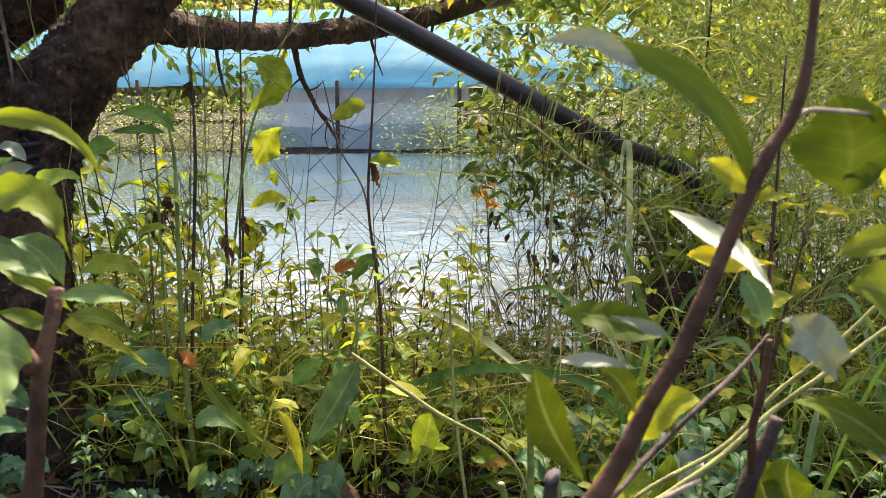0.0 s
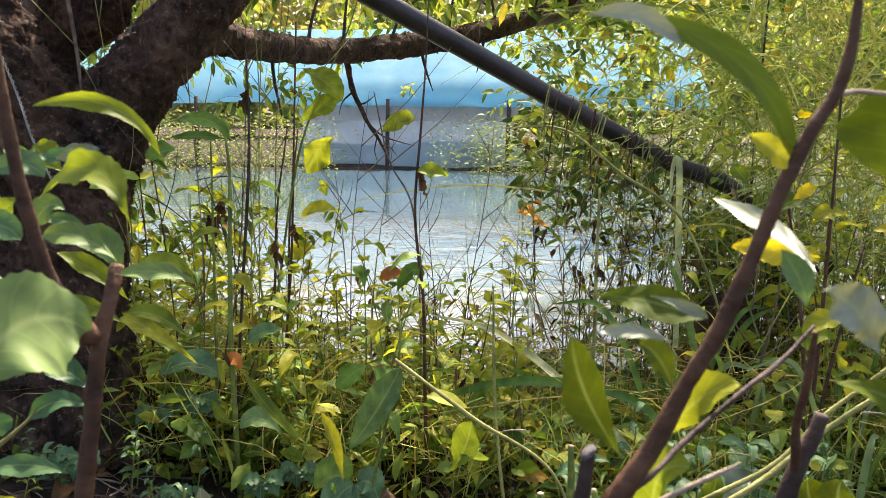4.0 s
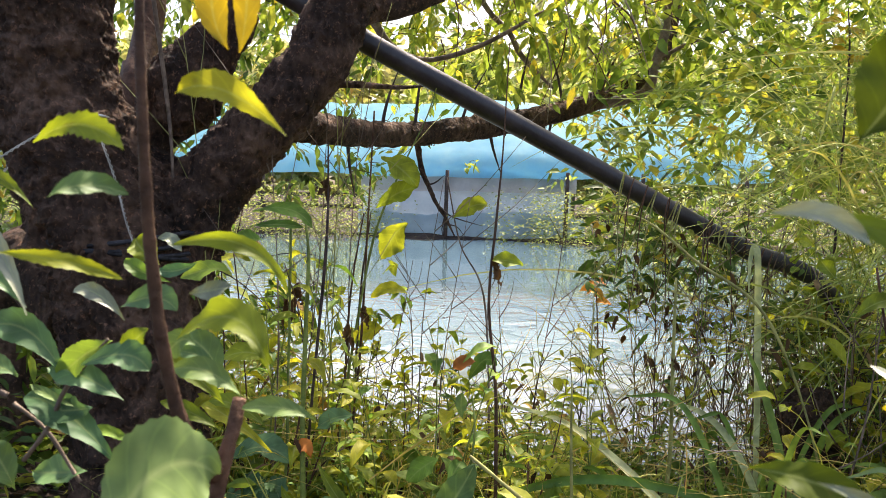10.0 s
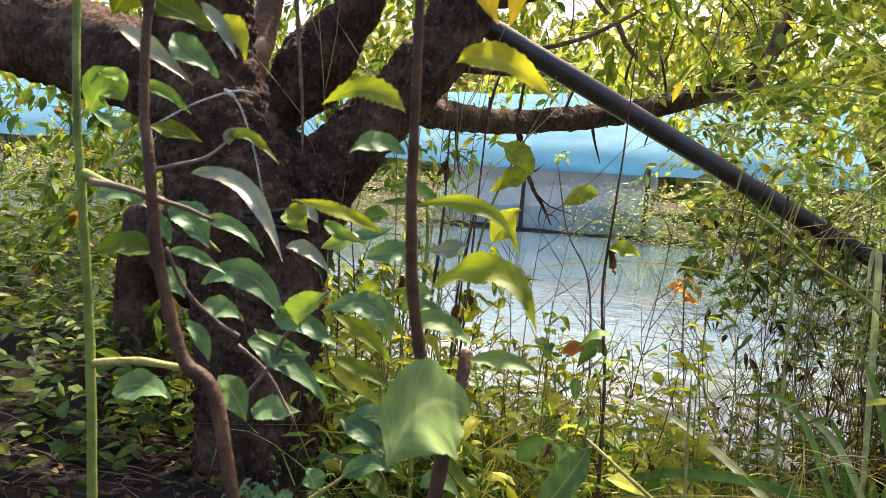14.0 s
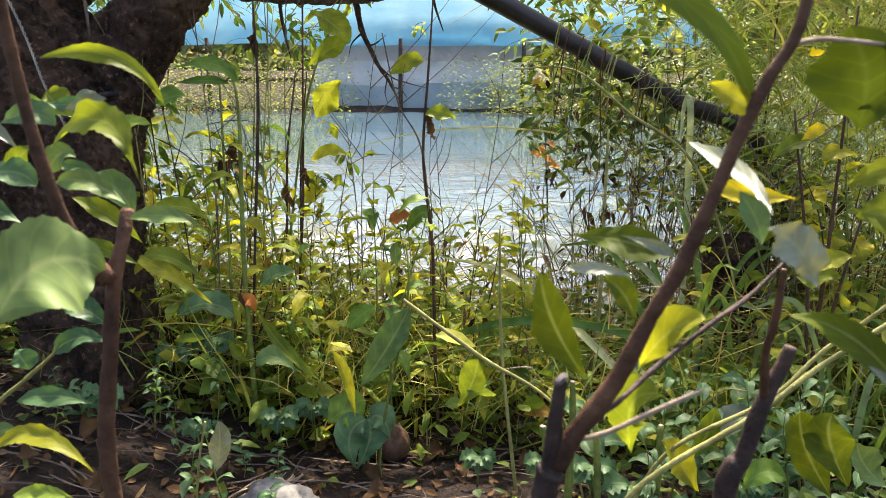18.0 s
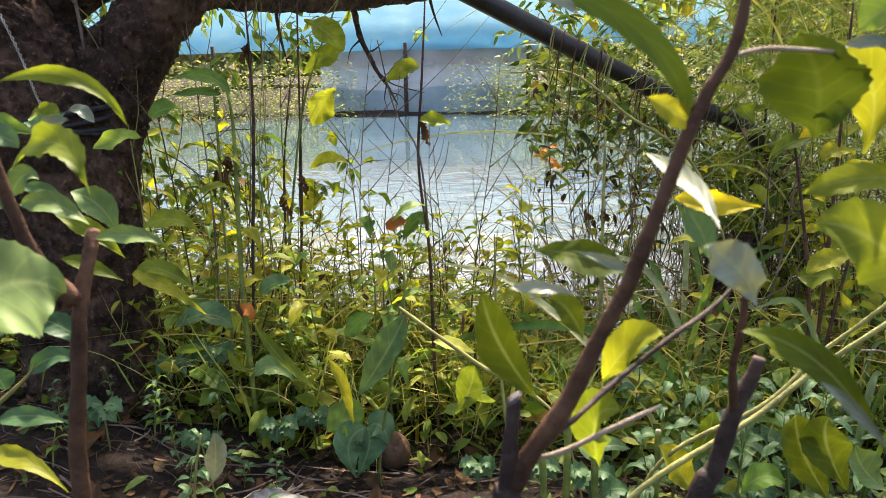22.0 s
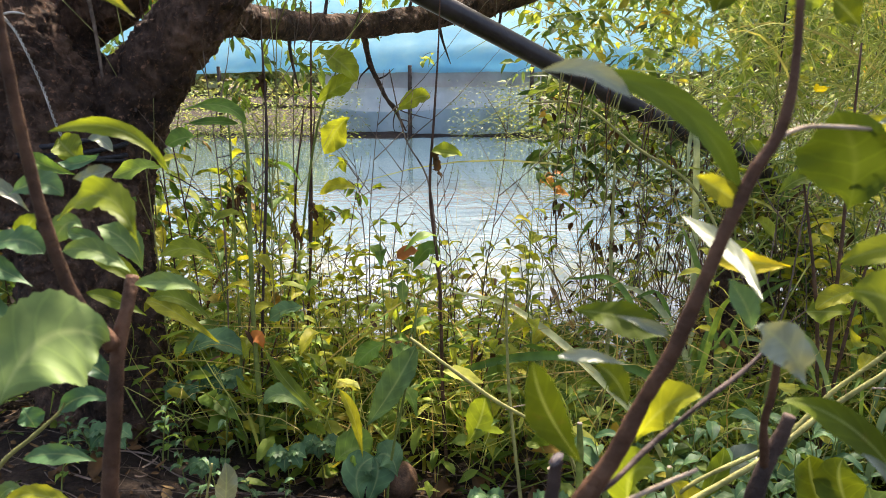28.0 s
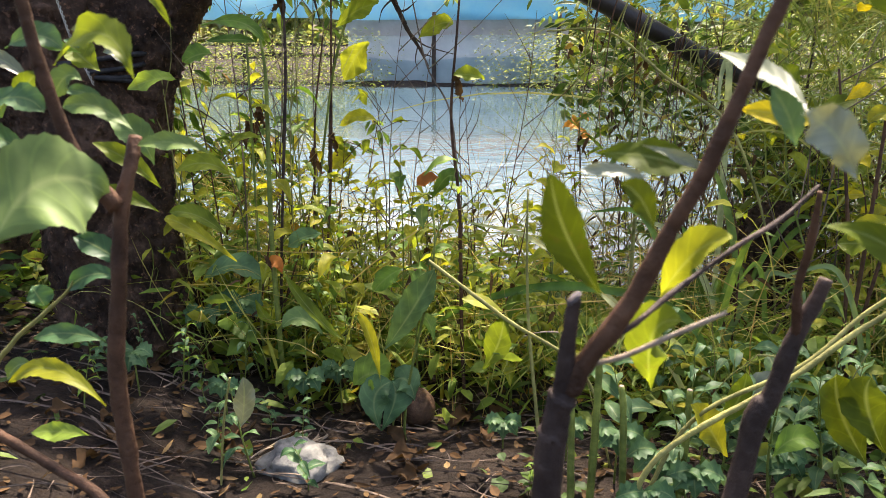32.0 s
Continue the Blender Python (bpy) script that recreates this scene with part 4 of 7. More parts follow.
leaf_part(outer_stem, (-0.488, 0.470, 0.814), (-0.475, 0.470, 0.806), (-0.470, 0.470, 0.792), 0.0136, (0.54, -0.67, 0.50), LEAF_TEAL)
leaf_part(outer_stem, (-0.543, 0.500, 0.651), (-0.516, 0.500, 0.667), (-0.485, 0.500, 0.654), 0.0300, (0.49, -0.59, 0.64), LEAF_TEAL)
leaf_part(outer_stem, (-0.495, 0.490, 0.765), (-0.478, 0.490, 0.761), (-0.469, 0.490, 0.746), 0.0208, (0.51, -0.66, 0.55), LEAF_TEAL)
leaf_part(outer_stem, (-0.410, 0.550, 0.788), (-0.391, 0.550, 0.798), (-0.365, 0.550, 0.767), 0.0141, (0.39, -0.76, 0.52), LEAF_GREY_AND_SHEEN)
leaf_part(outer_stem, (-0.379, 0.520, 0.686), (-0.361, 0.520, 0.687), (-0.337, 0.520, 0.677), 0.0092, (0.34, -0.69, 0.64), LEAF_GREEN)
leaf_part(outer_stem, (-0.532, 0.460, 0.828), (-0.510, 0.460, 0.835), (-0.483, 0.460, 0.819), 0.0157, (0.59, -0.66, 0.47), LEAF_TEAL)
leaf_part(outer_stem, (-0.410, 0.500, 0.725), (-0.401, 0.500, 0.718), (-0.373, 0.500, 0.710), 0.0072, (0.40, -0.69, 0.60), LEAF_PALE)
leaf_part(outer_stem, (-0.529, 0.500, 0.884), (-0.552, 0.500, 0.880), (-0.572, 0.500, 0.898), 0.0122, (0.62, -0.68, 0.40), LEAF_TEAL)
leaf_part(outer_stem, (-0.420, 0.700, 0.700), (-0.380, 0.700, 0.690), (-0.349, 0.700, 0.653), 0.0201, (0.29, -0.75, 0.59), LEAF_YELLOW)
leaf_part(outer_stem, (-0.399, 0.700, 0.725), (-0.366, 0.700, 0.714), (-0.354, 0.700, 0.678), 0.0304, (0.29, -0.77, 0.57), LEAF_PALE)
leaf_part(outer_stem, (-0.395, 0.600, 0.811), (-0.389, 0.600, 0.803), (-0.353, 0.600, 0.792), 0.0150, (0.36, -0.79, 0.50), LEAF_GREEN)
leaf_part(outer_stem, (-0.368, 0.600, 0.803), (-0.347, 0.600, 0.795), (-0.328, 0.600, 0.811), 0.0128, (0.32, -0.81, 0.50), LEAF_TEAL)
leaf_part(outer_stem, (-0.420, 0.700, 0.652), (-0.391, 0.700, 0.649), (-0.355, 0.700, 0.628), 0.0181, (0.29, -0.73, 0.62), LEAF_YELLOW)

low_twig = thing("low_twig", "thick curved reddish twig low over the soil", "twig", (-0.36, 0.59, 0.18))
stalk(low_twig, "stem", [(-0.56, 0.63, 0.43, 0.0042), (-0.527, 0.62, 0.403, 0.005), (-0.473, 0.62, 0.368, 0.0055), (-0.398, 0.6, 0.342, 0.006), (-0.37, 0.59, 0.29, 0.0065), (-0.36, 0.59, 0.17, 0.007)], TWIG_RED, sides=12)
green_stem = thing("tall_weed", "tall weed with smooth green jointed stem", "weed", (-0.55, 0.5, 0.19))
stalk(green_stem, "stem", [(-0.55, 0.5, 0.17, 0.0048), (-0.563, 0.5, 0.626, 0.0042), (-0.576, 0.5, 0.804, 0.0037), (-0.586, 0.5, 0.94, 0.0033), (-0.6, 0.52, 1.3, 0.003)], TWIG_GREEN, sides=12)
stalk(green_stem, "side_stem", [(-0.578, 0.5, 0.841, 0.0045), (-0.529, 0.5, 0.827, 0.0036), (-0.493, 0.5, 0.821, 0.0025), (-0.456, 0.52, 0.782, 0.0015)], TWIG_GREEN)
stalk(green_stem, "side_stem", [(-0.566, 0.5, 0.676, 0.0035), (-0.516, 0.5, 0.684, 0.0034), (-0.462, 0.5, 0.683, 0.003)], STEM_STRAW)

right_sapling = thing("sapling", "pruned sapling with brown stem, cut stub and leaves with pale sheen strips", "sapling", (0.035, 0.315, 0.21))
stalk(right_sapling, "stem", [(0.035, 0.315, 0.19, 0.0053), (0.038, 0.315, 0.32, 0.0052), (0.047, 0.315, 0.596, 0.0071), (0.049, 0.315, 0.622, 0.0066), (0.051, 0.315, 0.638, 0.0065), (0.052, 0.315, 0.642, 0.007), (0.053, 0.315, 0.646, 0.0054), (0.053, 0.314, 0.663, 0.0042), (0.054, 0.313, 0.681, 0.0033), (0.055, 0.312, 0.693, 0.0029)], TWIG_DARK, sides=16)
right_shoot = stalk(right_sapling, "shoot", [(0.055, 0.315, 0.647, 0.0059), (0.063, 0.314, 0.664, 0.0052), (0.078, 0.310, 0.691, 0.0044), (0.091, 0.306, 0.725, 0.0039), (0.103, 0.302, 0.754, 0.0034), (0.112, 0.299, 0.784, 0.0031), (0.121, 0.297, 0.814, 0.0031), (0.128, 0.296, 0.833, 0.0026), (0.137, 0.295, 0.852, 0.0023), (0.139, 0.294, 0.883, 0.0018), (0.136, 0.294, 0.931, 0.0014)], TWIG_RED, sides=14)
stalk(right_sapling, "twig", [(0.069, 0.311, 0.673, 0.0014), (0.083, 0.315, 0.682, 0.0014), (0.101, 0.330, 0.692, 0.0014), (0.132, 0.350, 0.709, 0.0013), (0.157, 0.370, 0.718, 0.0013), (0.179, 0.385, 0.733, 0.0010)], TWIG_DARK)
stalk(right_sapling, "twig", [(0.061, 0.314, 0.660, 0.0014), (0.078, 0.315, 0.665, 0.0014), (0.099, 0.318, 0.675, 0.0013), (0.123, 0.320, 0.687, 0.0009)], TWIG_PALE)
stalk(right_sapling, "cut_face", [(0.055, 0.312, 0.693, 0.0044), (0.054, 0.312, 0.694, 0.0039)], CUT_WOOD, rough=0)
leaf_part(right_shoot, (0.125, 0.297, 0.819), (0.104, 0.294, 0.873), (0.043, 0.291, 0.873), 0.0114, (-0.20, -0.88, 0.43), LEAF_DARK, "long arched leaf with a pale sheen strip over its tip", fold=0.15, rows=24)
# separate strip over the tip, its pale grey a painted highlight
leaf_part(right_shoot, (0.077, 0.289, 0.862), (0.060, 0.287, 0.876), (0.041, 0.286, 0.872), 0.0083, (-0.10, -0.91, 0.39), LEAF_GREY_AND_SHEEN, "strip over the leaf tip with sky sheen in its colour")
leaf_part(right_shoot, (0.125, 0.296, 0.819), (0.114, 0.296, 0.829), (0.105, 0.296, 0.831), 0.0113, (-0.24, -0.83, 0.50), LEAF_YELLOW)
leaf_part(right_shoot, (0.178, 0.345, 0.855), (0.189, 0.355, 0.835), (0.198, 0.365, 0.806), 0.0435, (-0.43, -0.90, 0.08), LEAF_DARK, "round dark green leaf", shape=0.45, fold=0.12, rows=24)
stalk(right_sapling, "leaf_stalk", [(0.137, 0.300, 0.846, 0.0010), (0.162, 0.330, 0.849, 0.0011), (0.196, 0.345, 0.847, 0.0009)], TWIG_PALE)
leaf_part(right_shoot, (0.203, 0.370, 0.852), (0.229, 0.370, 0.836), (0.224, 0.370, 0.799), 0.0237, (-0.44, -0.80, 0.40), LEAF_YELLOW, rows=24)
leaf_part(right_shoot, (0.210, 0.360, 0.857), (0.223, 0.360, 0.869), (0.245, 0.360, 0.864), 0.0201, (-0.47, -0.82, 0.33), LEAF_GREEN)
leaf_part(right_shoot, (0.200, 0.352, 0.849), (0.212, 0.352, 0.854), (0.226, 0.352, 0.849), 0.0063, (-0.45, -0.82, 0.36), LEAF_GREY_AND_SHEEN)
leaf_part(right_shoot, (0.124, 0.390, 0.798), (0.142, 0.345, 0.791), (0.138, 0.300, 0.777), 0.0097, (-0.28, -0.83, 0.48), LEAF_GREY_AND_SHEEN, "folded leaf edge with sky sheen put into its colour")
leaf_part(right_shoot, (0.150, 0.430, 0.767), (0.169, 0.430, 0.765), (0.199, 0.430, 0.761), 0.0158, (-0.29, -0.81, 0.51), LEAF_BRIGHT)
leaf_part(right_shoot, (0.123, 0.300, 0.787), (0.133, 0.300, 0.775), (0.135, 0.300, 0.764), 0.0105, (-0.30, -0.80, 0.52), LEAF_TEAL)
leaf_part(right_shoot, (0.120, 0.255, 0.781), (0.132, 0.255, 0.777), (0.140, 0.255, 0.759), 0.0157, (-0.34, -0.77, 0.54), LEAF_GREY_AND_SHEEN, "grey-green curled leaf", wave=0.16)
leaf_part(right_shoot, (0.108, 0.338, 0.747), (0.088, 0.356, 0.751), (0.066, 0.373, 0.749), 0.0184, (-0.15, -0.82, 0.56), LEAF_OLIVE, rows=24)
leaf_part(right_shoot, (0.108, 0.334, 0.749), (0.102, 0.334, 0.755), (0.082, 0.334, 0.759), 0.0060, (-0.19, -0.81, 0.55), LEAF_GREY_AND_SHEEN)
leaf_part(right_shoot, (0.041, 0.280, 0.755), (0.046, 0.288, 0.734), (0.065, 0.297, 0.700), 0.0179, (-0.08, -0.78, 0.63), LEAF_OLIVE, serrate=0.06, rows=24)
leaf_part(right_shoot, (0.052, 0.288, 0.755), (0.063, 0.288, 0.758), (0.081, 0.288, 0.752), 0.0056, (-0.12, -0.81, 0.58), LEAF_GREY_AND_SHEEN)
leaf_part(right_shoot, (0.069, 0.292, 0.750), (0.079, 0.292, 0.746), (0.083, 0.292, 0.731), 0.0115, (-0.15, -0.79, 0.60), LEAF_OLIVE)
leaf_part(right_shoot, (0.126, 0.336, 0.717), (0.110, 0.356, 0.713), (0.104, 0.375, 0.673), 0.0223, (-0.20, -0.75, 0.63), LEAF_YELLOW, serrate=0.05, rows=24)
leaf_part(right_shoot, (0.109, 0.345, 0.672), (0.093, 0.367, 0.666), (0.106, 0.390, 0.613), 0.0275, (-0.15, -0.71, 0.68), LEAF_YELLOW, serrate=0.05, rows=24)
leaf_part(right_shoot, (0.150, 0.300, 0.733), (0.182, 0.293, 0.734), (0.208, 0.286, 0.686), 0.0136, (-0.38, -0.69, 0.62), LEAF_OLIVE, rows=24)
leaf_part(right_shoot, (0.178, 0.285, 0.717), (0.193, 0.285, 0.709), (0.211, 0.285, 0.684), 0.0055, (-0.40, -0.65, 0.65), LEAF_GREY_AND_SHEEN)
leaf_part(right_shoot, (0.194, 0.343, 0.771), (0.223, 0.343, 0.767), (0.254, 0.343, 0.723), 0.0372, (-0.44, -0.73, 0.53), LEAF_YELLOW, "large yellow leaf with a ragged edge", serrate=0.08, rows=24)
leaf_part(right_shoot, (0.190, 0.350, 0.783), (0.216, 0.350, 0.794), (0.250, 0.350, 0.785), 0.0151, (-0.44, -0.76, 0.48), LEAF_YELLOW)
leaf_part(right_shoot, (0.141, 0.380, 0.961), (0.118, 0.380, 0.933), (0.107, 0.380, 0.904), 0.0407, (-0.37, -0.88, 0.29), LEAF_OLIVE, rows=24)
leaf_part(right_shoot, (0.154, 0.390, 0.950), (0.144, 0.390, 0.922), (0.132, 0.390, 0.902), 0.0359, (-0.40, -0.86, 0.31), LEAF_OLIVE)
leaf_part(right_shoot, (0.147, 0.296, 0.896), (0.141, 0.296, 0.901), (0.134, 0.296, 0.894), 0.0111, (-0.33, -0.88, 0.33), LEAF_YELLOW)
leaf_part(right_shoot, (0.152, 0.300, 0.899), (0.159, 0.300, 0.898), (0.164, 0.300, 0.888), 0.0125, (-0.37, -0.86, 0.34), LEAF_OLIVE)
leaf_part(right_shoot, (0.211, 0.360, 0.827), (0.208, 0.360, 0.827), (0.194, 0.360, 0.817), 0.0128, (-0.38, -0.78, 0.49), LEAF_YELLOW)

dark_stem = thing("pruned_shrub", "dark cut-off woody stem", "shrub", (0.15, 0.4, 0.2))
stalk(dark_stem, "stem", [(0.14, 0.4, 0.19, 0.0058), (0.15, 0.4, 0.36, 0.0054), (0.167, 0.400, 0.572, 0.0068), (0.176, 0.400, 0.607, 0.0058), (0.185, 0.401, 0.644, 0.0049), (0.193, 0.402, 0.665, 0.0045), (0.197, 0.402, 0.678, 0.0037)], TWIG_DARK, sides=14)
stalk(dark_stem, "shoot", [(0.185, 0.400, 0.645, 0.0034), (0.180, 0.395, 0.674, 0.0024), (0.181, 0.390, 0.700, 0.0021), (0.180, 0.385, 0.730, 0.0017)], TWIG_RED)


# ---- upright weeds in front of the water ----
def weed(name, label, pts, mat, category="weed", at=None):
    b = pts[-1]
    ob = thing(name, label, category, at or (b[0], b[1], ground_z(b[0], b[1])), group="weeds on the bank")
    low = [(b[0] + 0.004, b[1], ground_z(b[0], b[1]) - 0.01, b[3] * 1.1)] if b[2] > ground_z(b[0], b[1]) else []
    stalk(ob, "stem", pts + low, mat, sides=8, rough=0.08)
    return ob


YG, BR = "thin upright weed with yellow-green leaves", "dry brown weed stalk with few leaves"
h1 = weed("weed", "dark green weed stem with a red leaf and long leaves", [(-0.539, 1.5, 0.824, 0.0025), (-0.522, 1.48, 0.731, 0.0037), (-0.517, 1.45, 0.553, 0.0049), (-0.514, 1.43, 0.381, 0.0054), (-0.508, 1.42, 0.226, 0.0060), (-0.506, 1.42, 0.117, 0.0061)], TWIG_GREEN)
h2 = weed("weed", BR, [(-0.518, 1.6, 0.98, 0.0019), (-0.517, 1.6, 0.834, 0.0029), (-0.523, 1.6, 0.695, 0.0039), (-0.543, 1.58, 0.389, 0.0035), (-0.548, 1.55, 0.17, 0.0036)], TWIG_DARK)
h3 = weed("weed", YG, [(-0.458, 1.7, 0.819, 0.0015), (-0.488, 1.7, 0.616, 0.0026), (-0.497, 1.68, 0.361, 0.0032), (-0.519, 1.65, 0.128, 0.0032)], TWIG_RED)
h4 = weed("weed", "tall reddish weed stem with yellowing leaves", [(-0.115, 1.6, 1.2, 0.0013), (-0.121, 1.58, 0.969, 0.0018), (-0.13, 1.57, 0.817, 0.0027), (-0.139, 1.55, 0.635, 0.0032), (-0.117, 1.53, 0.446, 0.0037), (-0.108, 1.5, 0.2, 0.0042), (-0.099, 1.48, 0.041, 0.0044)], TWIG_RED)
h5 = weed("weed", "thin straw-yellow stalk with a yellow leaf", [(0.031, 1.3, 0.54, 0.0015), (0.035, 1.28, 0.39, 0.0027), (0.045, 1.27, 0.255, 0.0032), (0.074, 1.22, 0.041, 0.0038)], STEM_STRAW)
h6 = weed("weed", "straight straw-yellow stalk beside the pipe", [(0.293, 1.78, 0.685, 0.0026), (0.292, 1.76, 0.491, 0.0042), (0.292, 1.74, 0.23, 0.0048), (0.264, 1.7, -0.003, 0.0050)], STEM_STRAW)
h7 = weed("weed", YG, [(-0.587, 1.55, 0.86, 0.0014), (-0.579, 1.53, 0.727, 0.0024), (-0.571, 1.5, 0.517, 0.0028), (-0.566, 1.48, 0.31, 0.0034), (-0.564, 1.46, 0.194, 0.0035)], TWIG_GREEN)
h8 = weed("weed", "slender weed with large yellow leaves", [(-0.29, 1.76, 1.15, 0.0014), (-0.32, 1.75, 1.05, 0.0016), (-0.374, 1.75, 0.936, 0.0021), (-0.436, 1.74, 0.777, 0.0031), (-0.472, 1.72, 0.57, 0.0031), (-0.507, 1.7, 0.295, 0.0037), (-0.52, 1.69, 0.1, 0.0040)], TWIG_GREEN)
h9 = weed("weed", YG, [(-0.524, 2.05, 0.813, 0.0018), (-0.552, 2.05, 0.569, 0.0031), (-0.551, 2.0, 0.269, 0.0031), (-0.55, 1.98, 0.05, 0.0032)], TWIG_DARK)
h10 = weed("weed", YG, [(-0.484, 1.9, 1.086, 0.0023), (-0.496, 1.9, 0.798, 0.0028), (-0.505, 1.88, 0.462, 0.0035), (-0.521, 1.85, 0.176, 0.0035)], TWIG_RED)
h11 = weed("weed", "leaning dry weed with a yellow leaf", [(-0.29, 1.95, 0.915, 0.0017), (-0.247, 1.93, 0.737, 0.0022), (-0.177, 1.9, 0.602, 0.0027), (-0.15, 1.85, 0.3, 0.0029), (-0.15, 1.83, 0.05, 0.0032)], TWIG_GREY)
h12 = weed("weed", "weed with a large serrated pale leaf", [(-0.15, 1.33, 0.5, 0.0014), (-0.142, 1.30, 0.42, 0.0022), (-0.16, 1.29, 0.3, 0.0025), (-0.19, 1.28, 0.15, 0.0029), (-0.2, 1.27, 0.05, 0.0029)], TWIG_GREEN)
leaf_part(h1, (-0.514, 1.410, 0.336), (-0.502, 1.410, 0.358), (-0.487, 1.410, 0.317), 0.0304, (0.24, -0.64, 0.73), LEAF_ORANGE)
leaf_part(h1, (-0.534, 1.420, 0.299), (-0.599, 1.420, 0.354), (-0.676, 1.420, 0.290), 0.0576, (0.28, -0.63, 0.73), LEAF_TEAL)
leaf_part(h1, (-0.505, 1.500, 0.352), (-0.465, 1.500, 0.376), (-0.419, 1.500, 0.386), 0.0421, (0.22, -0.67, 0.71), LEAF_TEAL)
leaf_part(h1, (-0.416, 1.220, 0.388), (-0.365, 1.220, 0.297), (-0.300, 1.220, 0.253), 0.0222, (0.20, -0.62, 0.76), LEAF_YELLOW)
leaf_part(h1, (-0.454, 1.300, 0.241), (-0.421, 1.300, 0.285), (-0.372, 1.300, 0.231), 0.0429, (0.21, -0.62, 0.76), LEAF_PALE)
leaf_part(h2, (-0.661, 1.200, 0.759), (-0.685, 1.200, 0.789), (-0.705, 1.200, 0.780), 0.0245, (0.41, -0.69, 0.59), LEAF_GREY_AND_SHEEN)
leaf_part(h2, (-0.627, 1.000, 0.795), (-0.615, 1.000, 0.789), (-0.589, 1.000, 0.758), 0.0475, (0.43, -0.68, 0.60), LEAF_YELLOW)
leaf_part(h2, (-0.610, 1.100, 0.726), (-0.560, 1.100, 0.753), (-0.526, 1.100, 0.743), 0.0341, (0.37, -0.70, 0.61), LEAF_GREEN)
leaf_part(h2, (-0.544, 1.100, 0.594), (-0.491, 1.100, 0.625), (-0.447, 1.100, 0.590), 0.0337, (0.32, -0.68, 0.67), LEAF_YELLOW)
leaf_part(h2, (-0.562, 1.100, 0.525), (-0.513, 1.100, 0.536), (-0.462, 1.100, 0.487), 0.0304, (0.31, -0.64, 0.70), LEAF_YELLOW)
leaf_part(h2, (-0.600, 1.150, 0.501), (-0.584, 1.150, 0.506), (-0.472, 1.150, 0.428), 0.0300, (0.32, -0.63, 0.70), LEAF_YELLOW)
leaf_part(h4, (-0.135, 1.550, 0.731), (-0.101, 1.550, 0.739), (-0.068, 1.550, 0.723), 0.0374, (0.06, -0.79, 0.61), LEAF_WEED)
leaf_part(h4, (-0.117, 1.540, 0.503), (-0.147, 1.540, 0.551), (-0.182, 1.540, 0.457), 0.0380, (0.08, -0.73, 0.68), LEAF_GREEN)
leaf_part(h4, (-0.209, 1.500, 0.502), (-0.183, 1.500, 0.524), (-0.159, 1.500, 0.520), 0.0322, (0.10, -0.73, 0.68), LEAF_ORANGE)
leaf_part(h5, (-0.002, 1.200, 0.330), (-0.014, 1.200, 0.272), (-0.038, 1.200, 0.222), 0.0489, (0.02, -0.63, 0.78), LEAF_YELLOW)
leaf_part(h5, (-0.023, 1.200, 0.257), (-0.004, 1.200, 0.260), (0.024, 1.200, 0.275), 0.0235, (0.01, -0.63, 0.78), LEAF_PALE)
leaf_part(h7, (-0.549, 1.400, 0.260), (-0.527, 1.400, 0.208), (-0.505, 1.400, 0.208), 0.0208, (0.24, -0.61, 0.76), LEAF_YELLOW)
leaf_part(h7, (-0.472, 1.350, 0.800), (-0.506, 1.350, 0.851), (-0.593, 1.350, 0.828), 0.0303, (0.31, -0.76, 0.57), LEAF_GREEN)
leaf_part(h7, (-0.500, 1.380, 0.799), (-0.547, 1.380, 0.808), (-0.610, 1.380, 0.797), 0.0215, (0.31, -0.75, 0.58), LEAF_GREEN)
leaf_part(h7, (-0.610, 1.300, 0.762), (-0.580, 1.300, 0.785), (-0.553, 1.300, 0.777), 0.0413, (0.34, -0.73, 0.59), LEAF_GREEN)
leaf_part(h8, (-0.334, 1.740, 0.885), (-0.377, 1.740, 0.946), (-0.427, 1.740, 0.955), 0.0657, (0.19, -0.82, 0.54), LEAF_WEED)
leaf_part(h8, (-0.334, 1.740, 0.883), (-0.378, 1.740, 0.878), (-0.437, 1.740, 0.831), 0.0571, (0.19, -0.81, 0.56), LEAF_WEED)
leaf_part(h8, (-0.423, 1.740, 0.708), (-0.384, 1.740, 0.759), (-0.360, 1.740, 0.798), 0.0715, (0.19, -0.78, 0.59), LEAF_WEED)
leaf_part(h9, (-0.519, 2.050, 0.560), (-0.458, 2.050, 0.603), (-0.409, 2.050, 0.573), 0.0441, (0.18, -0.75, 0.63), LEAF_WEED)
leaf_part(h9, (-0.561, 2.050, 0.432), (-0.518, 2.050, 0.477), (-0.479, 2.050, 0.466), 0.0654, (0.19, -0.73, 0.66), LEAF_WEED)
leaf_part(h11, (-0.176, 1.920, 0.842), (-0.214, 1.920, 0.859), (-0.274, 1.920, 0.800), 0.0557, (0.10, -0.82, 0.57), LEAF_WEED)
leaf_part(h12, (-0.136, 1.260, 0.392), (-0.169, 1.260, 0.319), (-0.236, 1.260, 0.221), 0.0619, (0.10, -0.64, 0.76), LEAF_PALE)
leaf_part(h12, (-0.169, 1.335, 0.499), (-0.175, 1.335, 0.478), (-0.168, 1.335, 0.448), 0.0224, (0.10, -0.70, 0.70), LEAF_PALE)
leaf_part(h12, (-0.277, 1.220, 0.316), (-0.242, 1.220, 0.273), (-0.236, 1.220, 0.174), 0.0221, (0.14, -0.62, 0.77), LEAF_YELLOW)
leaf_part(h12, (-0.273, 1.350, 0.311), (-0.242, 1.350, 0.349), (-0.212, 1.350, 0.361), 0.0469, (0.13, -0.66, 0.74), LEAF_GREEN)

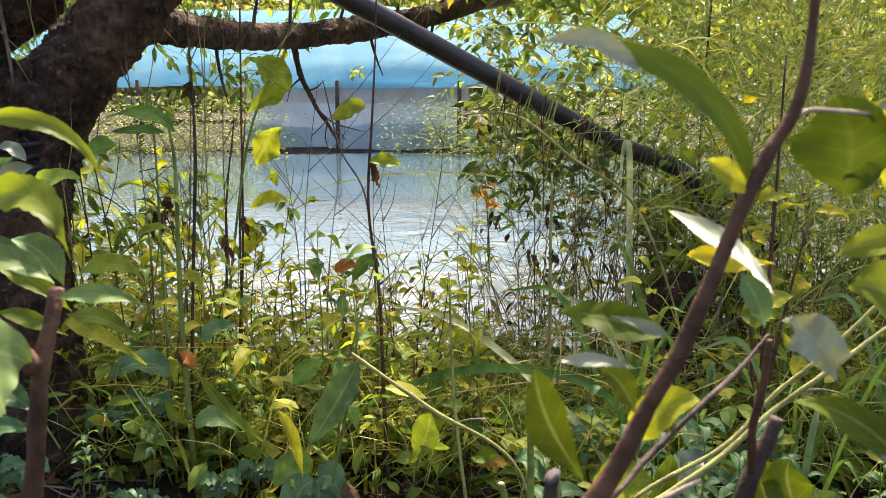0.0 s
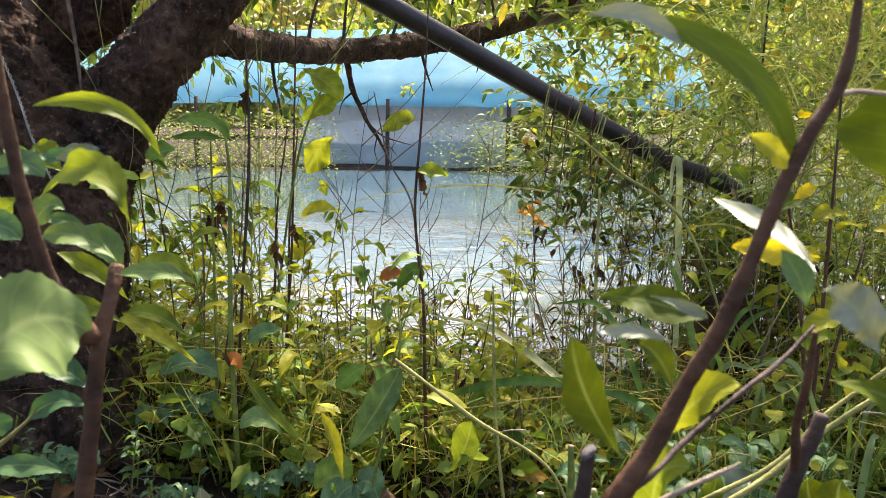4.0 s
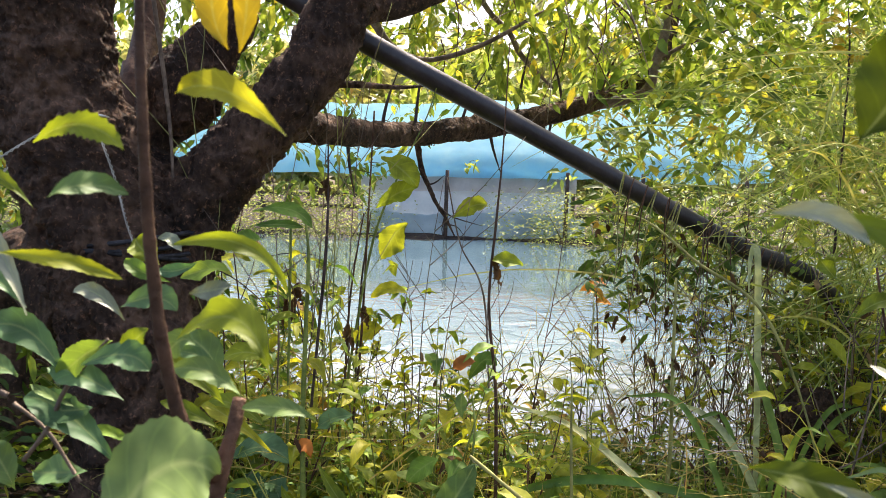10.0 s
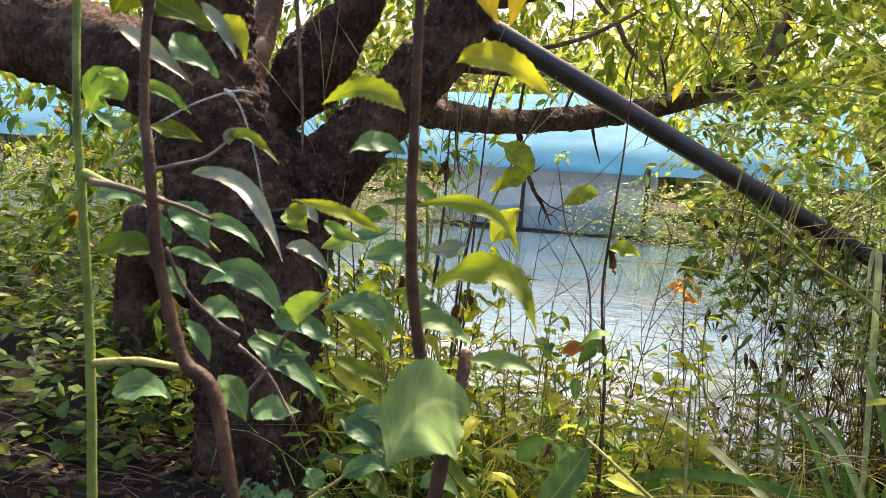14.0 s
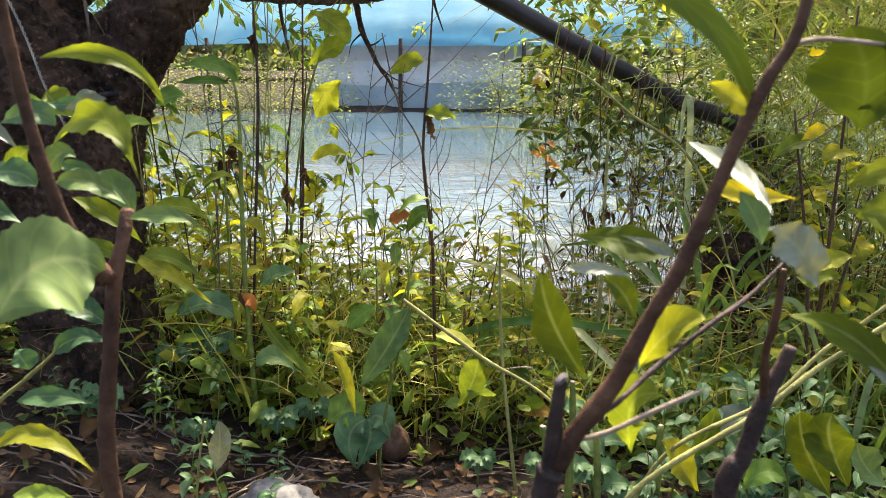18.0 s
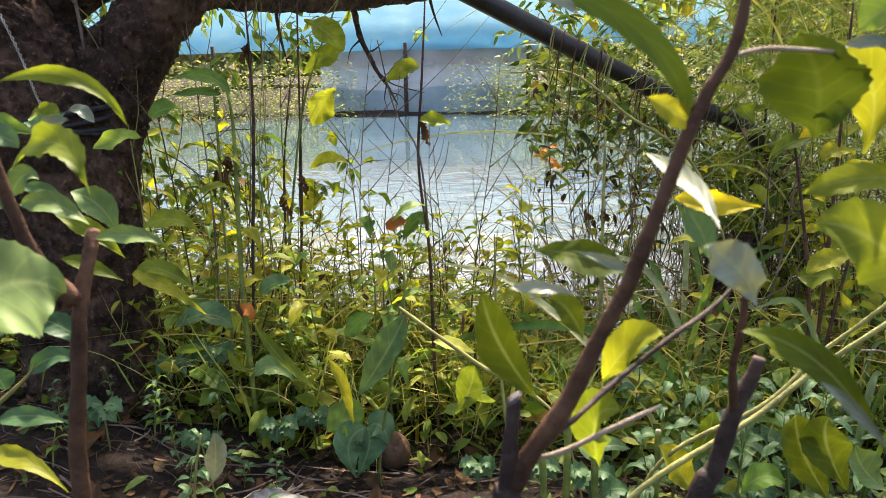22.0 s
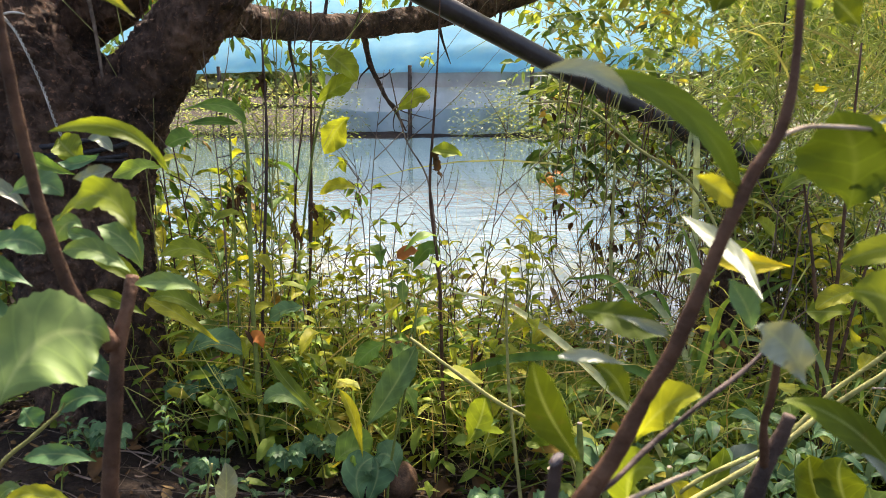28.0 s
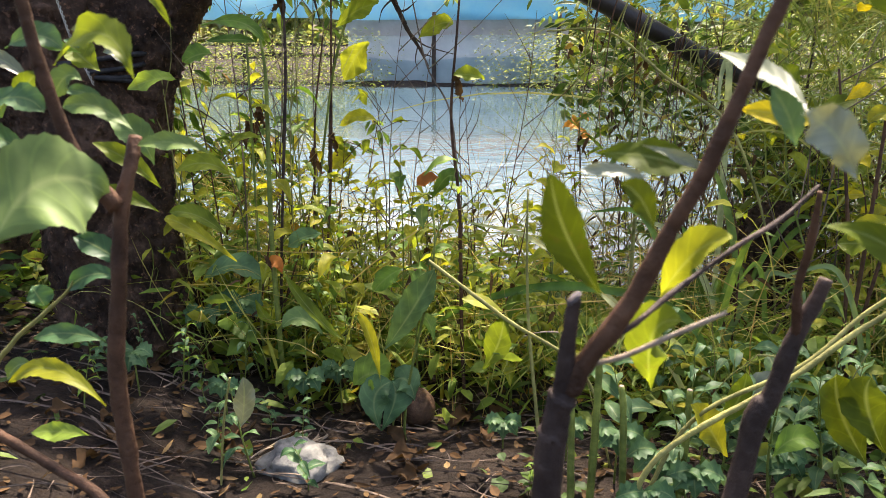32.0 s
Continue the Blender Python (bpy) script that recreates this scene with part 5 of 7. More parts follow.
dl = thing("fallen_leaf", "pale leaf with holes caught upright on a dry twig", "leaf", (-0.43, 0.99, 0.1))
stalk(dl, "twig", [(-0.47, 1.0, 0.06, 0.002), (-0.45, 0.995, 0.2, 0.002), (-0.43, 0.99, 0.285, 0.0018)], STEM_STRAW)
leaf_part(dl, (-0.408, 0.990, 0.287), (-0.401, 0.990, 0.243), (-0.419, 0.990, 0.197), 0.0356, (0.24, -0.55, 0.80), LEAF_GREY_AND_SHEEN, "bleached leaf with small holes")

rb = thing("broadleaf_weed", "sprawling weed with pale fallen stalks and broad leaves", "weed", (0.4, 0.97, 0.08))
for pts in ([(0.19, 0.95, 0.09, 0.0046), (0.239, 0.95, 0.225, 0.0046), (0.405, 0.97, 0.344, 0.0043), (0.497, 1.0, 0.408, 0.0042), (0.589, 1.0, 0.484, 0.0036), (0.8, 1.05, 0.62, 0.0025)],
            [(0.22, 1.0, 0.08, 0.0037), (0.289, 1.0, 0.254, 0.0035), (0.439, 1.02, 0.343, 0.0036), (0.525, 1.05, 0.415, 0.0034), (0.612, 1.05, 0.497, 0.0031), (0.8, 1.1, 0.66, 0.0025)]):
    stalk(rb, "stalk", pts, STEM_STRAW)
leaf_part(rb, (0.435, 0.900, 0.390), (0.447, 0.900, 0.348), (0.494, 0.900, 0.260), 0.0672, (-0.26, -0.56, 0.79), LEAF_OLIVE)
leaf_part(rb, (0.469, 0.880, 0.397), (0.447, 0.880, 0.369), (0.503, 0.880, 0.291), 0.0616, (-0.28, -0.56, 0.78), LEAF_OLIVE)
leaf_part(rb, (0.470, 1.140, 0.268), (0.420, 1.140, 0.253), (0.391, 1.140, 0.206), 0.0475, (-0.20, -0.59, 0.78), LEAF_GREY_AND_SHEEN)
leaf_part(rb, (0.391, 1.100, 0.291), (0.390, 1.100, 0.251), (0.353, 1.100, 0.185), 0.0354, (-0.19, -0.58, 0.79), LEAF_YELLOW)
leaf_part(rb, (0.454, 0.950, 0.253), (0.420, 0.950, 0.279), (0.392, 0.950, 0.232), 0.0379, (-0.23, -0.55, 0.80), LEAF_GREEN)
leaf_part(rb, (0.516, 0.900, 0.347), (0.522, 0.900, 0.313), (0.565, 0.900, 0.280), 0.0464, (-0.30, -0.54, 0.79), LEAF_PALE)
leaf_part(rb, (0.287, 1.000, 0.282), (0.315, 1.000, 0.250), (0.344, 1.000, 0.197), 0.0481, (-0.16, -0.57, 0.81), LEAF_YELLOW)

ry = thing("yellow_weed", "bushy weed with bright yellow leaves beside the pipe", "weed", (0.72, 1.5, 0.02))
for dx, h in ((0.0, 0.95), (-0.06, 0.75), (0.05, 0.6)):
    stalk(ry, "stem", [(0.72, 1.5, 0.0, 0.005), (0.72 + dx * 0.5, 1.5, h * 0.5, 0.004), (0.72 + dx * 1.6, 1.52, h, 0.002)], TWIG_RED, sides=8)
leaf_part(ry, (0.659, 1.500, 0.689), (0.622, 1.500, 0.692), (0.582, 1.500, 0.652), 0.0363, (-0.29, -0.73, 0.62), LEAF_YELLOW)
leaf_part(ry, (0.686, 1.500, 0.649), (0.704, 1.500, 0.677), (0.750, 1.500, 0.660), 0.0371, (-0.32, -0.71, 0.62), LEAF_YELLOW)
leaf_part(ry, (0.645, 1.410, 0.435), (0.681, 1.410, 0.475), (0.731, 1.410, 0.473), 0.0461, (-0.31, -0.66, 0.69), LEAF_YELLOW)
leaf_part(ry, (0.547, 1.600, 0.758), (0.555, 1.600, 0.733), (0.587, 1.600, 0.712), 0.0351, (-0.25, -0.76, 0.60), LEAF_YELLOW)
leaf_part(ry, (0.708, 1.400, 0.404), (0.728, 1.400, 0.348), (0.749, 1.400, 0.375), 0.0209, (-0.31, -0.63, 0.71), LEAF_YELLOW)
leaf_part(ry, (0.539, 1.700, 0.791), (0.549, 1.700, 0.786), (0.572, 1.700, 0.776), 0.0256, (-0.24, -0.77, 0.59), LEAF_YELLOW)

ry_rng = random.Random(5)
for k in range(14):
    a, s = ry_rng.uniform(0, 6.28), 0.3 + 0.05 * k
    p = Vector((0.72 + ry_rng.uniform(-0.1, 0.1), 1.5 + ry_rng.uniform(-0.03, 0.08), 0.9 * s))
    L = ry_rng.uniform(0.045, 0.095)
    d = Vector((math.cos(a), 0.5 * math.sin(a) - 0.2, ry_rng.uniform(-0.6, 0.3)))
    leaf_part(ry, p, p + d * L * 0.5 + Vector((0, 0, ry_rng.uniform(0, 0.02))), p + d * L, L * ry_rng.uniform(0.4, 0.6), (ry_rng.uniform(-0.5, 0.5), -0.8, ry_rng.uniform(0.2, 0.8)), LEAF_BRIGHT if k % 3 else LEAF_YELLOW)

for i, pts in enumerate(([(0.103, 1.0, 0.296, 0.005), (0.11, 1.0, 0.247, 0.0056), (0.117, 0.98, 0.06, 0.0062)], [(0.147, 1.02, 0.363, 0.0045), (0.15, 1.02, 0.276, 0.0056), (0.146, 1.0, 0.06, 0.0063)],
                         [(0.188, 1.04, 0.284, 0.0043), (0.193, 1.03, 0.232, 0.0053), (0.199, 1.0, 0.06, 0.0058)], [(0.294, 1.05, 0.279, 0.0044), (0.293, 1.04, 0.22, 0.0055), (0.281, 1.0, 0.06, 0.0059)])):
    ob = thing("cut_stalk", "short green stalk cut off at the top", "stalk", pts[-1][:3], group="cut stalks")
    stalk(ob, "stem", pts, TWIG_GREEN)
    x, y, z, r = pts[0]
    stalk(ob, "cut_face", [(x, y, z, r * 1.02), (x, y, z + 0.0012, r * 0.9)], TWIG_PALE, rough=0, label="pale cut end")
for pts, lab in (([(-0.142, 1.22, 0.421, 0.0031), (-0.002, 1.2, 0.325, 0.0037), (0.142, 1.18, 0.234, 0.0027), (0.2, 1.17, 0.05, 0.002)], "dry straw stalk leaning through the weeds"),
                 ([(0.064, 1.95, 0.825, 0.0023), (0.218, 1.92, 0.822, 0.0031), (0.364, 1.9, 0.714, 0.0039), (0.531, 1.88, 0.589, 0.0039), (0.65, 1.85, 0.3, 0.003), (0.7, 1.84, 0.02, 0.003)], "long straw stalk bent under the pipe")):
    ob = thing("straw_stalk", lab, "stalk", pts[-1][:3], group="straw stalks")
    stalk(ob, "stem", pts, STEM_STRAW, sides=8)

# dark stump added in place of a shady hollow, and long strap leaves
stump = thing("old_stump", "dark stump shape added in place of a shady hollow in the weeds", "stump", (0.71, 2.04, -0.05))
stalk(stump, "trunk", [(0.719, 2.06, 0.36, 0.05), (0.719, 2.05, 0.33, 0.068), (0.716, 2.05, 0.25, 0.08), (0.715, 2.05, 0.109, 0.092), (0.701, 2.0, -0.15, 0.12)], BARK, sides=40, steps=12, rough=0.3)


def strap_leaf(parent, pts, width, mat=IRIS, name="leaf", label=""):
    """A long keeled leaf along pts."""
    c = spline(pts, 8)
    o = np.array(parent.location)
    n = len(c)
    verts = []
    for i, p in enumerate(c):
        d = Vector(c[min(i + 1, n - 1)] - c[max(i - 1, 0)]).normalized()
        side = d.cross(Vector((0.25, -0.9, 0.35))).normalized()
        s = i / (n - 1)
        w = width / 2 * min(1.0, 0.55 + s * 1.2) * (1 - max(0, s - 0.55) ** 1.6 * 2.9)
        w = max(w, 0.0008)
        k = d.cross(side)
        for a, b in ((-1, 0.0), (-0.5, 0.16), (0, 0.3), (0.5, 0.16), (1, 0.0)):
            verts.append(tuple(Vector(p - o) + side * w * a + k * w * b))
    faces = [(i * 5 + k, i * 5 + k + 1, i * 5 + k + 6, i * 5 + k + 5) for i in range(n - 1) for k in range(4)]
    return part(name, mesh_from(name, verts, faces, mat), parent, label)


iris = thing("iris_clump", "clump of long green strap leaves, one bent over the pipe", "iris", (0.58, 1.98, -0.03))
strap_leaf(iris, [(0.56, 1.99, -0.05), (0.547, 1.928, 0.138), (0.557, 1.976, 0.286), (0.553, 2.009, 0.568), (0.546, 2.019, 0.725), (0.539, 2.033, 0.747), (0.526, 2.014, 0.708), (0.522, 1.995, 0.631)], 0.02, IRIS_PALE, label="pale strap leaf folded over the pipe")
strap_leaf(iris, [(0.60, 1.75, -0.03), (0.602, 1.76, 0.03), (0.583, 1.85, 0.227), (0.542, 1.9, 0.401), (0.5, 1.92, 0.5)], 0.024)
strap_leaf(iris, [(0.54, 1.8, -0.03), (0.539, 1.8, 0.086), (0.466, 1.85, 0.258), (0.398, 1.9, 0.322), (0.32, 1.95, 0.33)], 0.02, IRIS_PALE)
strap_leaf(iris, [(0.62, 1.9, -0.03), (0.66, 1.9, 0.15), (0.72, 1.92, 0.3), (0.8, 1.93, 0.36)], 0.02)
iris_low = thing("iris_clump", "arching strap leaves lying over the undergrowth", "iris", (0.4, 1.45, -0.01))
strap_leaf(iris_low, [(0.42, 1.42, -0.02), (0.35, 1.45, 0.13), (0.25, 1.5, 0.228), (0.142, 1.6, 0.299), (0.029, 1.7, 0.342), (-0.115, 1.75, 0.359)], 0.018, IRIS_PALE)
strap_leaf(iris_low, [(0.48, 1.46, -0.02), (0.42, 1.48, 0.17), (0.341, 1.5, 0.25), (0.18, 1.5, 0.285), (0.03, 1.5, 0.274), (-0.111, 1.5, 0.221), (-0.2, 1.5, 0.15)], 0.02)

for i, (bx, by, n) in enumerate(((0.62, 1.6, 6), (0.78, 1.45, 6), (0.55, 1.85, 5), (0.9, 1.7, 5), (0.46, 1.62, 5), (0.7, 1.25, 4), (1.05, 1.5, 5))):
    tuft = thing("blade_tuft", "tuft of long narrow green blades on the bank", "grass tuft", (bx, by, ground_z(bx, by) - 0.01), group="blade tufts")
    for k in range(n):
        a = k * 2.4 + i
        h, d = RNG.uniform(0.22, 0.5), RNG.uniform(0.08, 0.3)
        z0 = ground_z(bx, by) - 0.01
        x1, y1 = bx + 0.02 * math.cos(a), by + 0.02 * math.sin(a)
        strap_leaf(tuft, [(x1, y1, z0), (x1 + d * 0.2 * math.cos(a), y1 + d * 0.15 * math.sin(a), z0 + h * 0.5), (x1 + d * 0.6 * math.cos(a), y1 + d * 0.4 * math.sin(a), z0 + h * 0.92), (x1 + d * 1.1 * math.cos(a), y1 + d * 0.7 * math.sin(a), z0 + h * RNG.uniform(0.75, 1.0))], RNG.uniform(0.009, 0.018), RNG.choice((IRIS, IRIS, LEAF_TEAL)), "blade")
for i, (bx, by, tx, tz) in enumerate(((0.3, 1.15, 0.42, 0.3), (0.55, 1.2, 0.66, 0.36), (0.75, 1.3, 0.86, 0.42), (0.2, 1.3, 0.1, 0.26), (0.62, 1.05, 0.7, 0.3), (0.45, 1.4, 0.36, 0.4), (0.85, 1.15, 0.74, 0.34))):
    z0 = ground_z(bx, by)
    spike = thing("seed_spike", "thin stalk with a beaded pale green seed head", "weed", (bx, by, z0), group="seed spikes")
    stalk(spike, "stem", [(bx, by, z0 - 0.01, 0.0012), ((bx + tx) / 2, by, z0 + (tz - z0) * 0.7, 0.001), (tx, by, tz, 0.0008)], STEM_STRAW, sides=5)
    e = Vector((tx - bx, -0.02, 0.02)).normalized()
    stalk(spike, "seed_head", [(tx + e.x * s * 0.07, by + e.y * s * 0.07, tz + e.z * s * 0.07 - 0.02 * s * s, 0.0026 * (1 - 0.6 * s) * (0.5 + 0.5 * (j % 2))) for j, s in enumerate(np.linspace(0, 1, 19))], TWIG_PALE if i % 2 else STEM_STRAW, sides=6, steps=2)
for k in range(22):
    a, x0, y0 = RNG.uniform(0.5, 1.1), -0.43 + RNG.uniform(-0.05, 0.05), 1.12 + RNG.uniform(-0.04, 0.05)
    L = RNG.uniform(0.05, 0.11)
    x1, y1 = x0 + L * math.cos(a), y0 + L * math.sin(a)
    ob = thing("dry_straw", "broken pale straw lying on the soil", "straw", (x0, y0, ground_z(x0, y0) + 0.004), group="broken straws")
    stalk(ob, "stem", [(x0, y0, ground_z(x0, y0) + 0.006, 0.0016), ((x0 + x1) / 2, (y0 + y1) / 2, ground_z(x1, y1) + RNG.uniform(0.008, 0.03), 0.0018), (x1, y1, ground_z(x1, y1) + RNG.uniform(0.006, 0.03), 0.0014)], TWIG_PALE, sides=5, steps=2)
for k in range(26):
    x0, y0 = RNG.uniform(-0.9, 0.1), RNG.uniform(0.95, 1.4)
    z0, a, L = ground_z(x0, y0), RNG.uniform(0, 6.28), RNG.uniform(0.04, 0.075)
    ob = thing("dead_leaf", "curled brown dead leaf lying on soil", "leaf", (x0, y0, z0), group="dead leaves on the soil")
    leaf_part(ob, (x0, y0, z0 + 0.006), (x0 + 0.5 * L * math.cos(a), y0 + 0.5 * L * math.sin(a), z0 + 0.028), (x0 + L * math.cos(a), y0 + L * math.sin(a), z0 + 0.008), L * 0.55, (RNG.uniform(-0.4, 0.4), RNG.uniform(-0.6, 0), 1), LEAF_DEAD, wave=0.3, fold=0.6, rows=8)

# ---- things on the ground and on the trunk ----
def lump(name, label, category, at, size, mat, seed, rough=0.12, flat=1.0):
    bm = bmesh.new()
    bmesh.ops.create_icosphere(bm, subdivisions=4, radius=1.0)
    for v in bm.verts:
        k = 1 + rough * noise.noise(v.co * 1.6 + Vector((seed, 0, 0))) + rough * 0.35 * noise.noise(v.co * 5 + Vector((0, seed, 0)))
        v.co = Vector((v.co.x * k * size[0], v.co.y * k * size[1], v.co.z * k * size[2]))
    me = bpy.data.meshes.new(name)
    bm.to_mesh(me)
    bm.free()
    me.materials.append(mat)
    me.polygons.foreach_set("use_smooth", [True] * len(me.polygons))
    return thing(name, label, category, at, me=me)


fruit = lump("rotten_gourd", "round brown rotting gourd lying on dark soil", "gourd", (-0.197, 1.38, ground_z(-0.197, 1.38) + 0.035), (0.046, 0.044, 0.042), ROT, 3, 0.06)
stone = lump("stone", "flat pale rounded stone half sunk in soil", "stone", (-0.362, 1.1, ground_z(-0.362, 1.1) + 0.012), (0.066, 0.055, 0.036), STONE, 5, 0.35)
heart = thing("heart_leaf_weed", "low weed with a heart-shaped veined leaf", "weed", (-0.235, 1.3, ground_z(-0.235, 1.3)))
stalk(heart, "stem", [(-0.235, 1.3, ground_z(-0.235, 1.3) - 0.01, 0.0025), (-0.225, 1.31, 0.08, 0.0022), (-0.228, 1.295, 0.135, 0.0018)], TWIG_GREEN)
for sx in (-1, 1):
    leaf_part(heart, (-0.229, 1.292, 0.138), (-0.236 + sx * 0.05, 1.268, 0.125), (-0.243, 1.248, 0.05), 0.066, (0.05 * sx, -0.75, 0.6), LEAF_TEAL if sx < 0 else LEAF_TEAL, shape=0.32, fold=0.15)
leaf_part(heart, (-0.225, 1.292, 0.14), (-0.19, 1.28, 0.168), (-0.178, 1.27, 0.11), 0.062, (0.1, -0.7, 0.6), LEAF_TEAL, shape=0.4, fold=0.1)
leaf_part(heart, (-0.24, 1.31, 0.13), (-0.275, 1.31, 0.17), (-0.31, 1.3, 0.12), 0.085, (-0.1, -0.6, 0.7), LEAF_GREEN, shape=0.4)


def palm_weed(at, r, n, mat=LEAF_TEAL):
    ob = thing("palmate_weed", "low weed with dark lobed palmate leaf", "weed", (at[0], at[1], ground_z(at[0], at[1])), group="palmate weeds")
    stalk(ob, "stem", [(at[0], at[1], ground_z(at[0], at[1]) - 0.01, 0.002), (at[0], at[1] - 0.005, at[2], 0.0016)], TWIG_GREEN, sides=6)
    for i in range(n):
        a = math.pi * (0.08 + 0.84 * i / (n - 1)) + math.pi
        k = 0.75 + 0.25 * math.sin(math.pi * i / (n - 1))
        d = Vector((math.cos(a), 0.25 * math.sin(a) - 0.2, 0.55 * math.sin(a))) * r * k
        c = Vector(at)
        leaf_part(ob, c, c + d * 0.55 + Vector((0, -0.01, 0.02)), c + d, r * 0.5, (0, -0.6, 0.8), mat, serrate=0.3, rows=10, shape=0.55)
    return ob


for at, r in (((-0.6, 1.45, 0.24), 0.075), ((-0.68, 1.42, 0.22), 0.06), ((-0.42, 1.33, 0.12), 0.06), ((-0.36, 1.38, 0.12), 0.055), ((0.2, 1.12, 0.16), 0.06), ((0.26, 1.08, 0.15), 0.07), ((0.35, 1.15, 0.17), 0.06),
              ((-0.72, 1.2, 0.22), 0.06), ((0.12, 1.2, 0.12), 0.05), ((0.45, 1.1, 0.15), 0.07), ((0.0, 1.25, 0.09), 0.05), ((0.3, 1.0, 0.17), 0.06), ((0.22, 0.95, 0.16), 0.06), ((-0.55, 1.22, 0.15), 0.045), ((0.4, 1.25, 0.12), 0.06)):
    palm_weed(at, r, 5)


def twine(name, pts, r, at):
    """Two strands twisted together."""
    c = spline(pts, 36)
    chunks = []
    for ph in (0, math.pi):
        q = []
        for i, p in enumerate(c):
            a = i * 0.8 + ph
            q.append((p[0] + 1.5 * r * math.cos(a), p[1] + r * 0.8 * math.sin(a), p[2] + 1.5 * r * math.sin(a), r * 0.72))
        chunks.append(tube(q, sides=5, steps=1, origin=at))
    return mesh_from(name, *join(chunks), WIRE)


wires = thing("twine", "pale twisted twine tied round the trunk", "twine", (-0.912, 1.312, 1.0))
WO = (-0.912, 1.312, 1.0)
part("strand", twine("strand", [(-0.915, 1.31, 1.003), (-0.883, 1.305, 0.965), (-0.849, 1.305, 0.876), (-0.828, 1.305, 0.798), (-0.8, 1.31, 0.72)], 0.0014, WO), wires)
part("strand", twine("strand", [(-0.909, 1.305, 1.004), (-0.99, 1.29, 0.97), (-1.105, 1.30, 0.911), (-1.211, 1.36, 0.867), (-1.281, 1.4, 0.827)], 0.0017, WO), wires)
part("strand", twine("strand", [(-1.281, 1.4, 0.827), (-1.207, 1.36, 0.839), (-1.143, 1.34, 0.87), (-1.09, 1.315, 0.9)], 0.0017, WO), wires)
part("knot", tube_mesh("knot", [(-0.925, 1.305, 1.006, 0.003), (-0.912, 1.30, 1.0, 0.0055), (-0.9, 1.305, 0.99, 0.003)], WIRE, origin=WO, sides=10, rough=0.2, cell=0.01), wires)
part("loose_end", tube_mesh("loose_end", [(-0.905, 1.30, 1.002, 0.002), (-0.875, 1.29, 1.004, 0.0026), (-0.85, 1.285, 1.0, 0.001)], WIRE, origin=WO), wires)
bands = thing("plastic_band", "black plastic band wrapped round the fork", "band", (-0.9, 1.5, 0.74))
for dz in (-0.018, -0.006, 0.006, 0.018):
    ring = [(-0.955 + 0.163 * math.cos(a) + 0.015 * max(0, math.cos(a)), 1.5 + 0.175 * math.sin(a), 0.745 + dz + 0.012 * math.sin(a * 2 + dz * 90), 0.0055) for a in np.linspace(-2.4, 1.3, 16)]
    part("loop", tube_mesh("loop", ring, BLACK_BAND, sides=6, steps=3, origin=(-0.9, 1.5, 0.74)), bands)
dry = thing("hanging_stick", "thin grey dead stick hanging in front of the fork", "stick", (-0.83, 1.45, 1.3))
part("stick", tube_mesh("stick", [(-0.832, 1.36, 1.6, 0.004), (-0.832, 1.4, 1.312, 0.0044), (-0.837, 1.45, 1.15, 0.0046), (-0.834, 1.48, 0.999, 0.004), (-0.827, 1.48, 0.867, 0.0026)], TWIG_GREY, origin=(-0.83, 1.45, 1.3), sides=7), dry)


# ---- thicket: herbs, grass and leaf masses ----
def herb_proto(height, n, mat, stem_mat, leaf_len, seed, twigs=0):
    """A small upright herb built from its foot; leaves as parts."""
    rg = random.Random(seed)
    ob = thing("herb", "upright bank herb with alternate small leaves", "herb", (0, 0, -50), group="bank herbs")
    lean = (rg.uniform(-0.28, 0.28), rg.uniform(-0.12, 0.12))
    c = [(lean[0] * height * s * s + 0.05 * height * math.sin(5 * s + seed), lean[1] * height * s * s, height * s, 0.0032 * (1 - 0.75 * s)) for s in np.linspace(0, 1, 7)]
    part("stem", tube_mesh("stem", c, stem_mat, sides=6, steps=3), ob)
    for i in range(n):
        s = 0.22 + 0.78 * (i + rg.random() * 0.6) / n
        s = min(s, 0.99)
        x, y, z = lean[0] * height * s * s + 0.05 * height * math.sin(5 * s + seed), lean[1] * height * s * s, height * s
        a = i * 2.4 + rg.uniform(-0.5, 0.5)
        ln = leaf_len * rg.uniform(0.65, 1.2) * (1.05 - 0.45 * s)
        d = Vector((math.cos(a), math.sin(a), rg.uniform(-0.1, 0.6)))
        p0 = Vector((x, y, z))
        p1 = p0 + d * ln * 0.55 + Vector((0, 0, 0.015))
        p2 = p0 + d * ln + Vector((0, 0, -ln * rg.uniform(0.1, 0.7)))
        part("leaf", leaf_mesh("leaf", p0, p1, p2, ln * rg.uniform(0.38, 0.55), (0.1, -0.2, 1), mat, rows=6, seed=seed * 50 + i), ob)
    for i in range(twigs):
        s = 0.35 + 0.6 * i / twigs
        a = rg.uniform(0, 6.28)
        p = (0, 0, height * s)
        q = (math.cos(a) * 0.12, math.sin(a) * 0.08, height * s + 0.12)
        part("twig", tube_mesh("twig", [(*p, 0.0016), ((p[0] + q[0]) / 2, (p[1] + q[1]) / 2, p[2] + 0.05, 0.0012), (*q, 0.0006)], stem_mat, sides=5, steps=2), ob)
    return ob


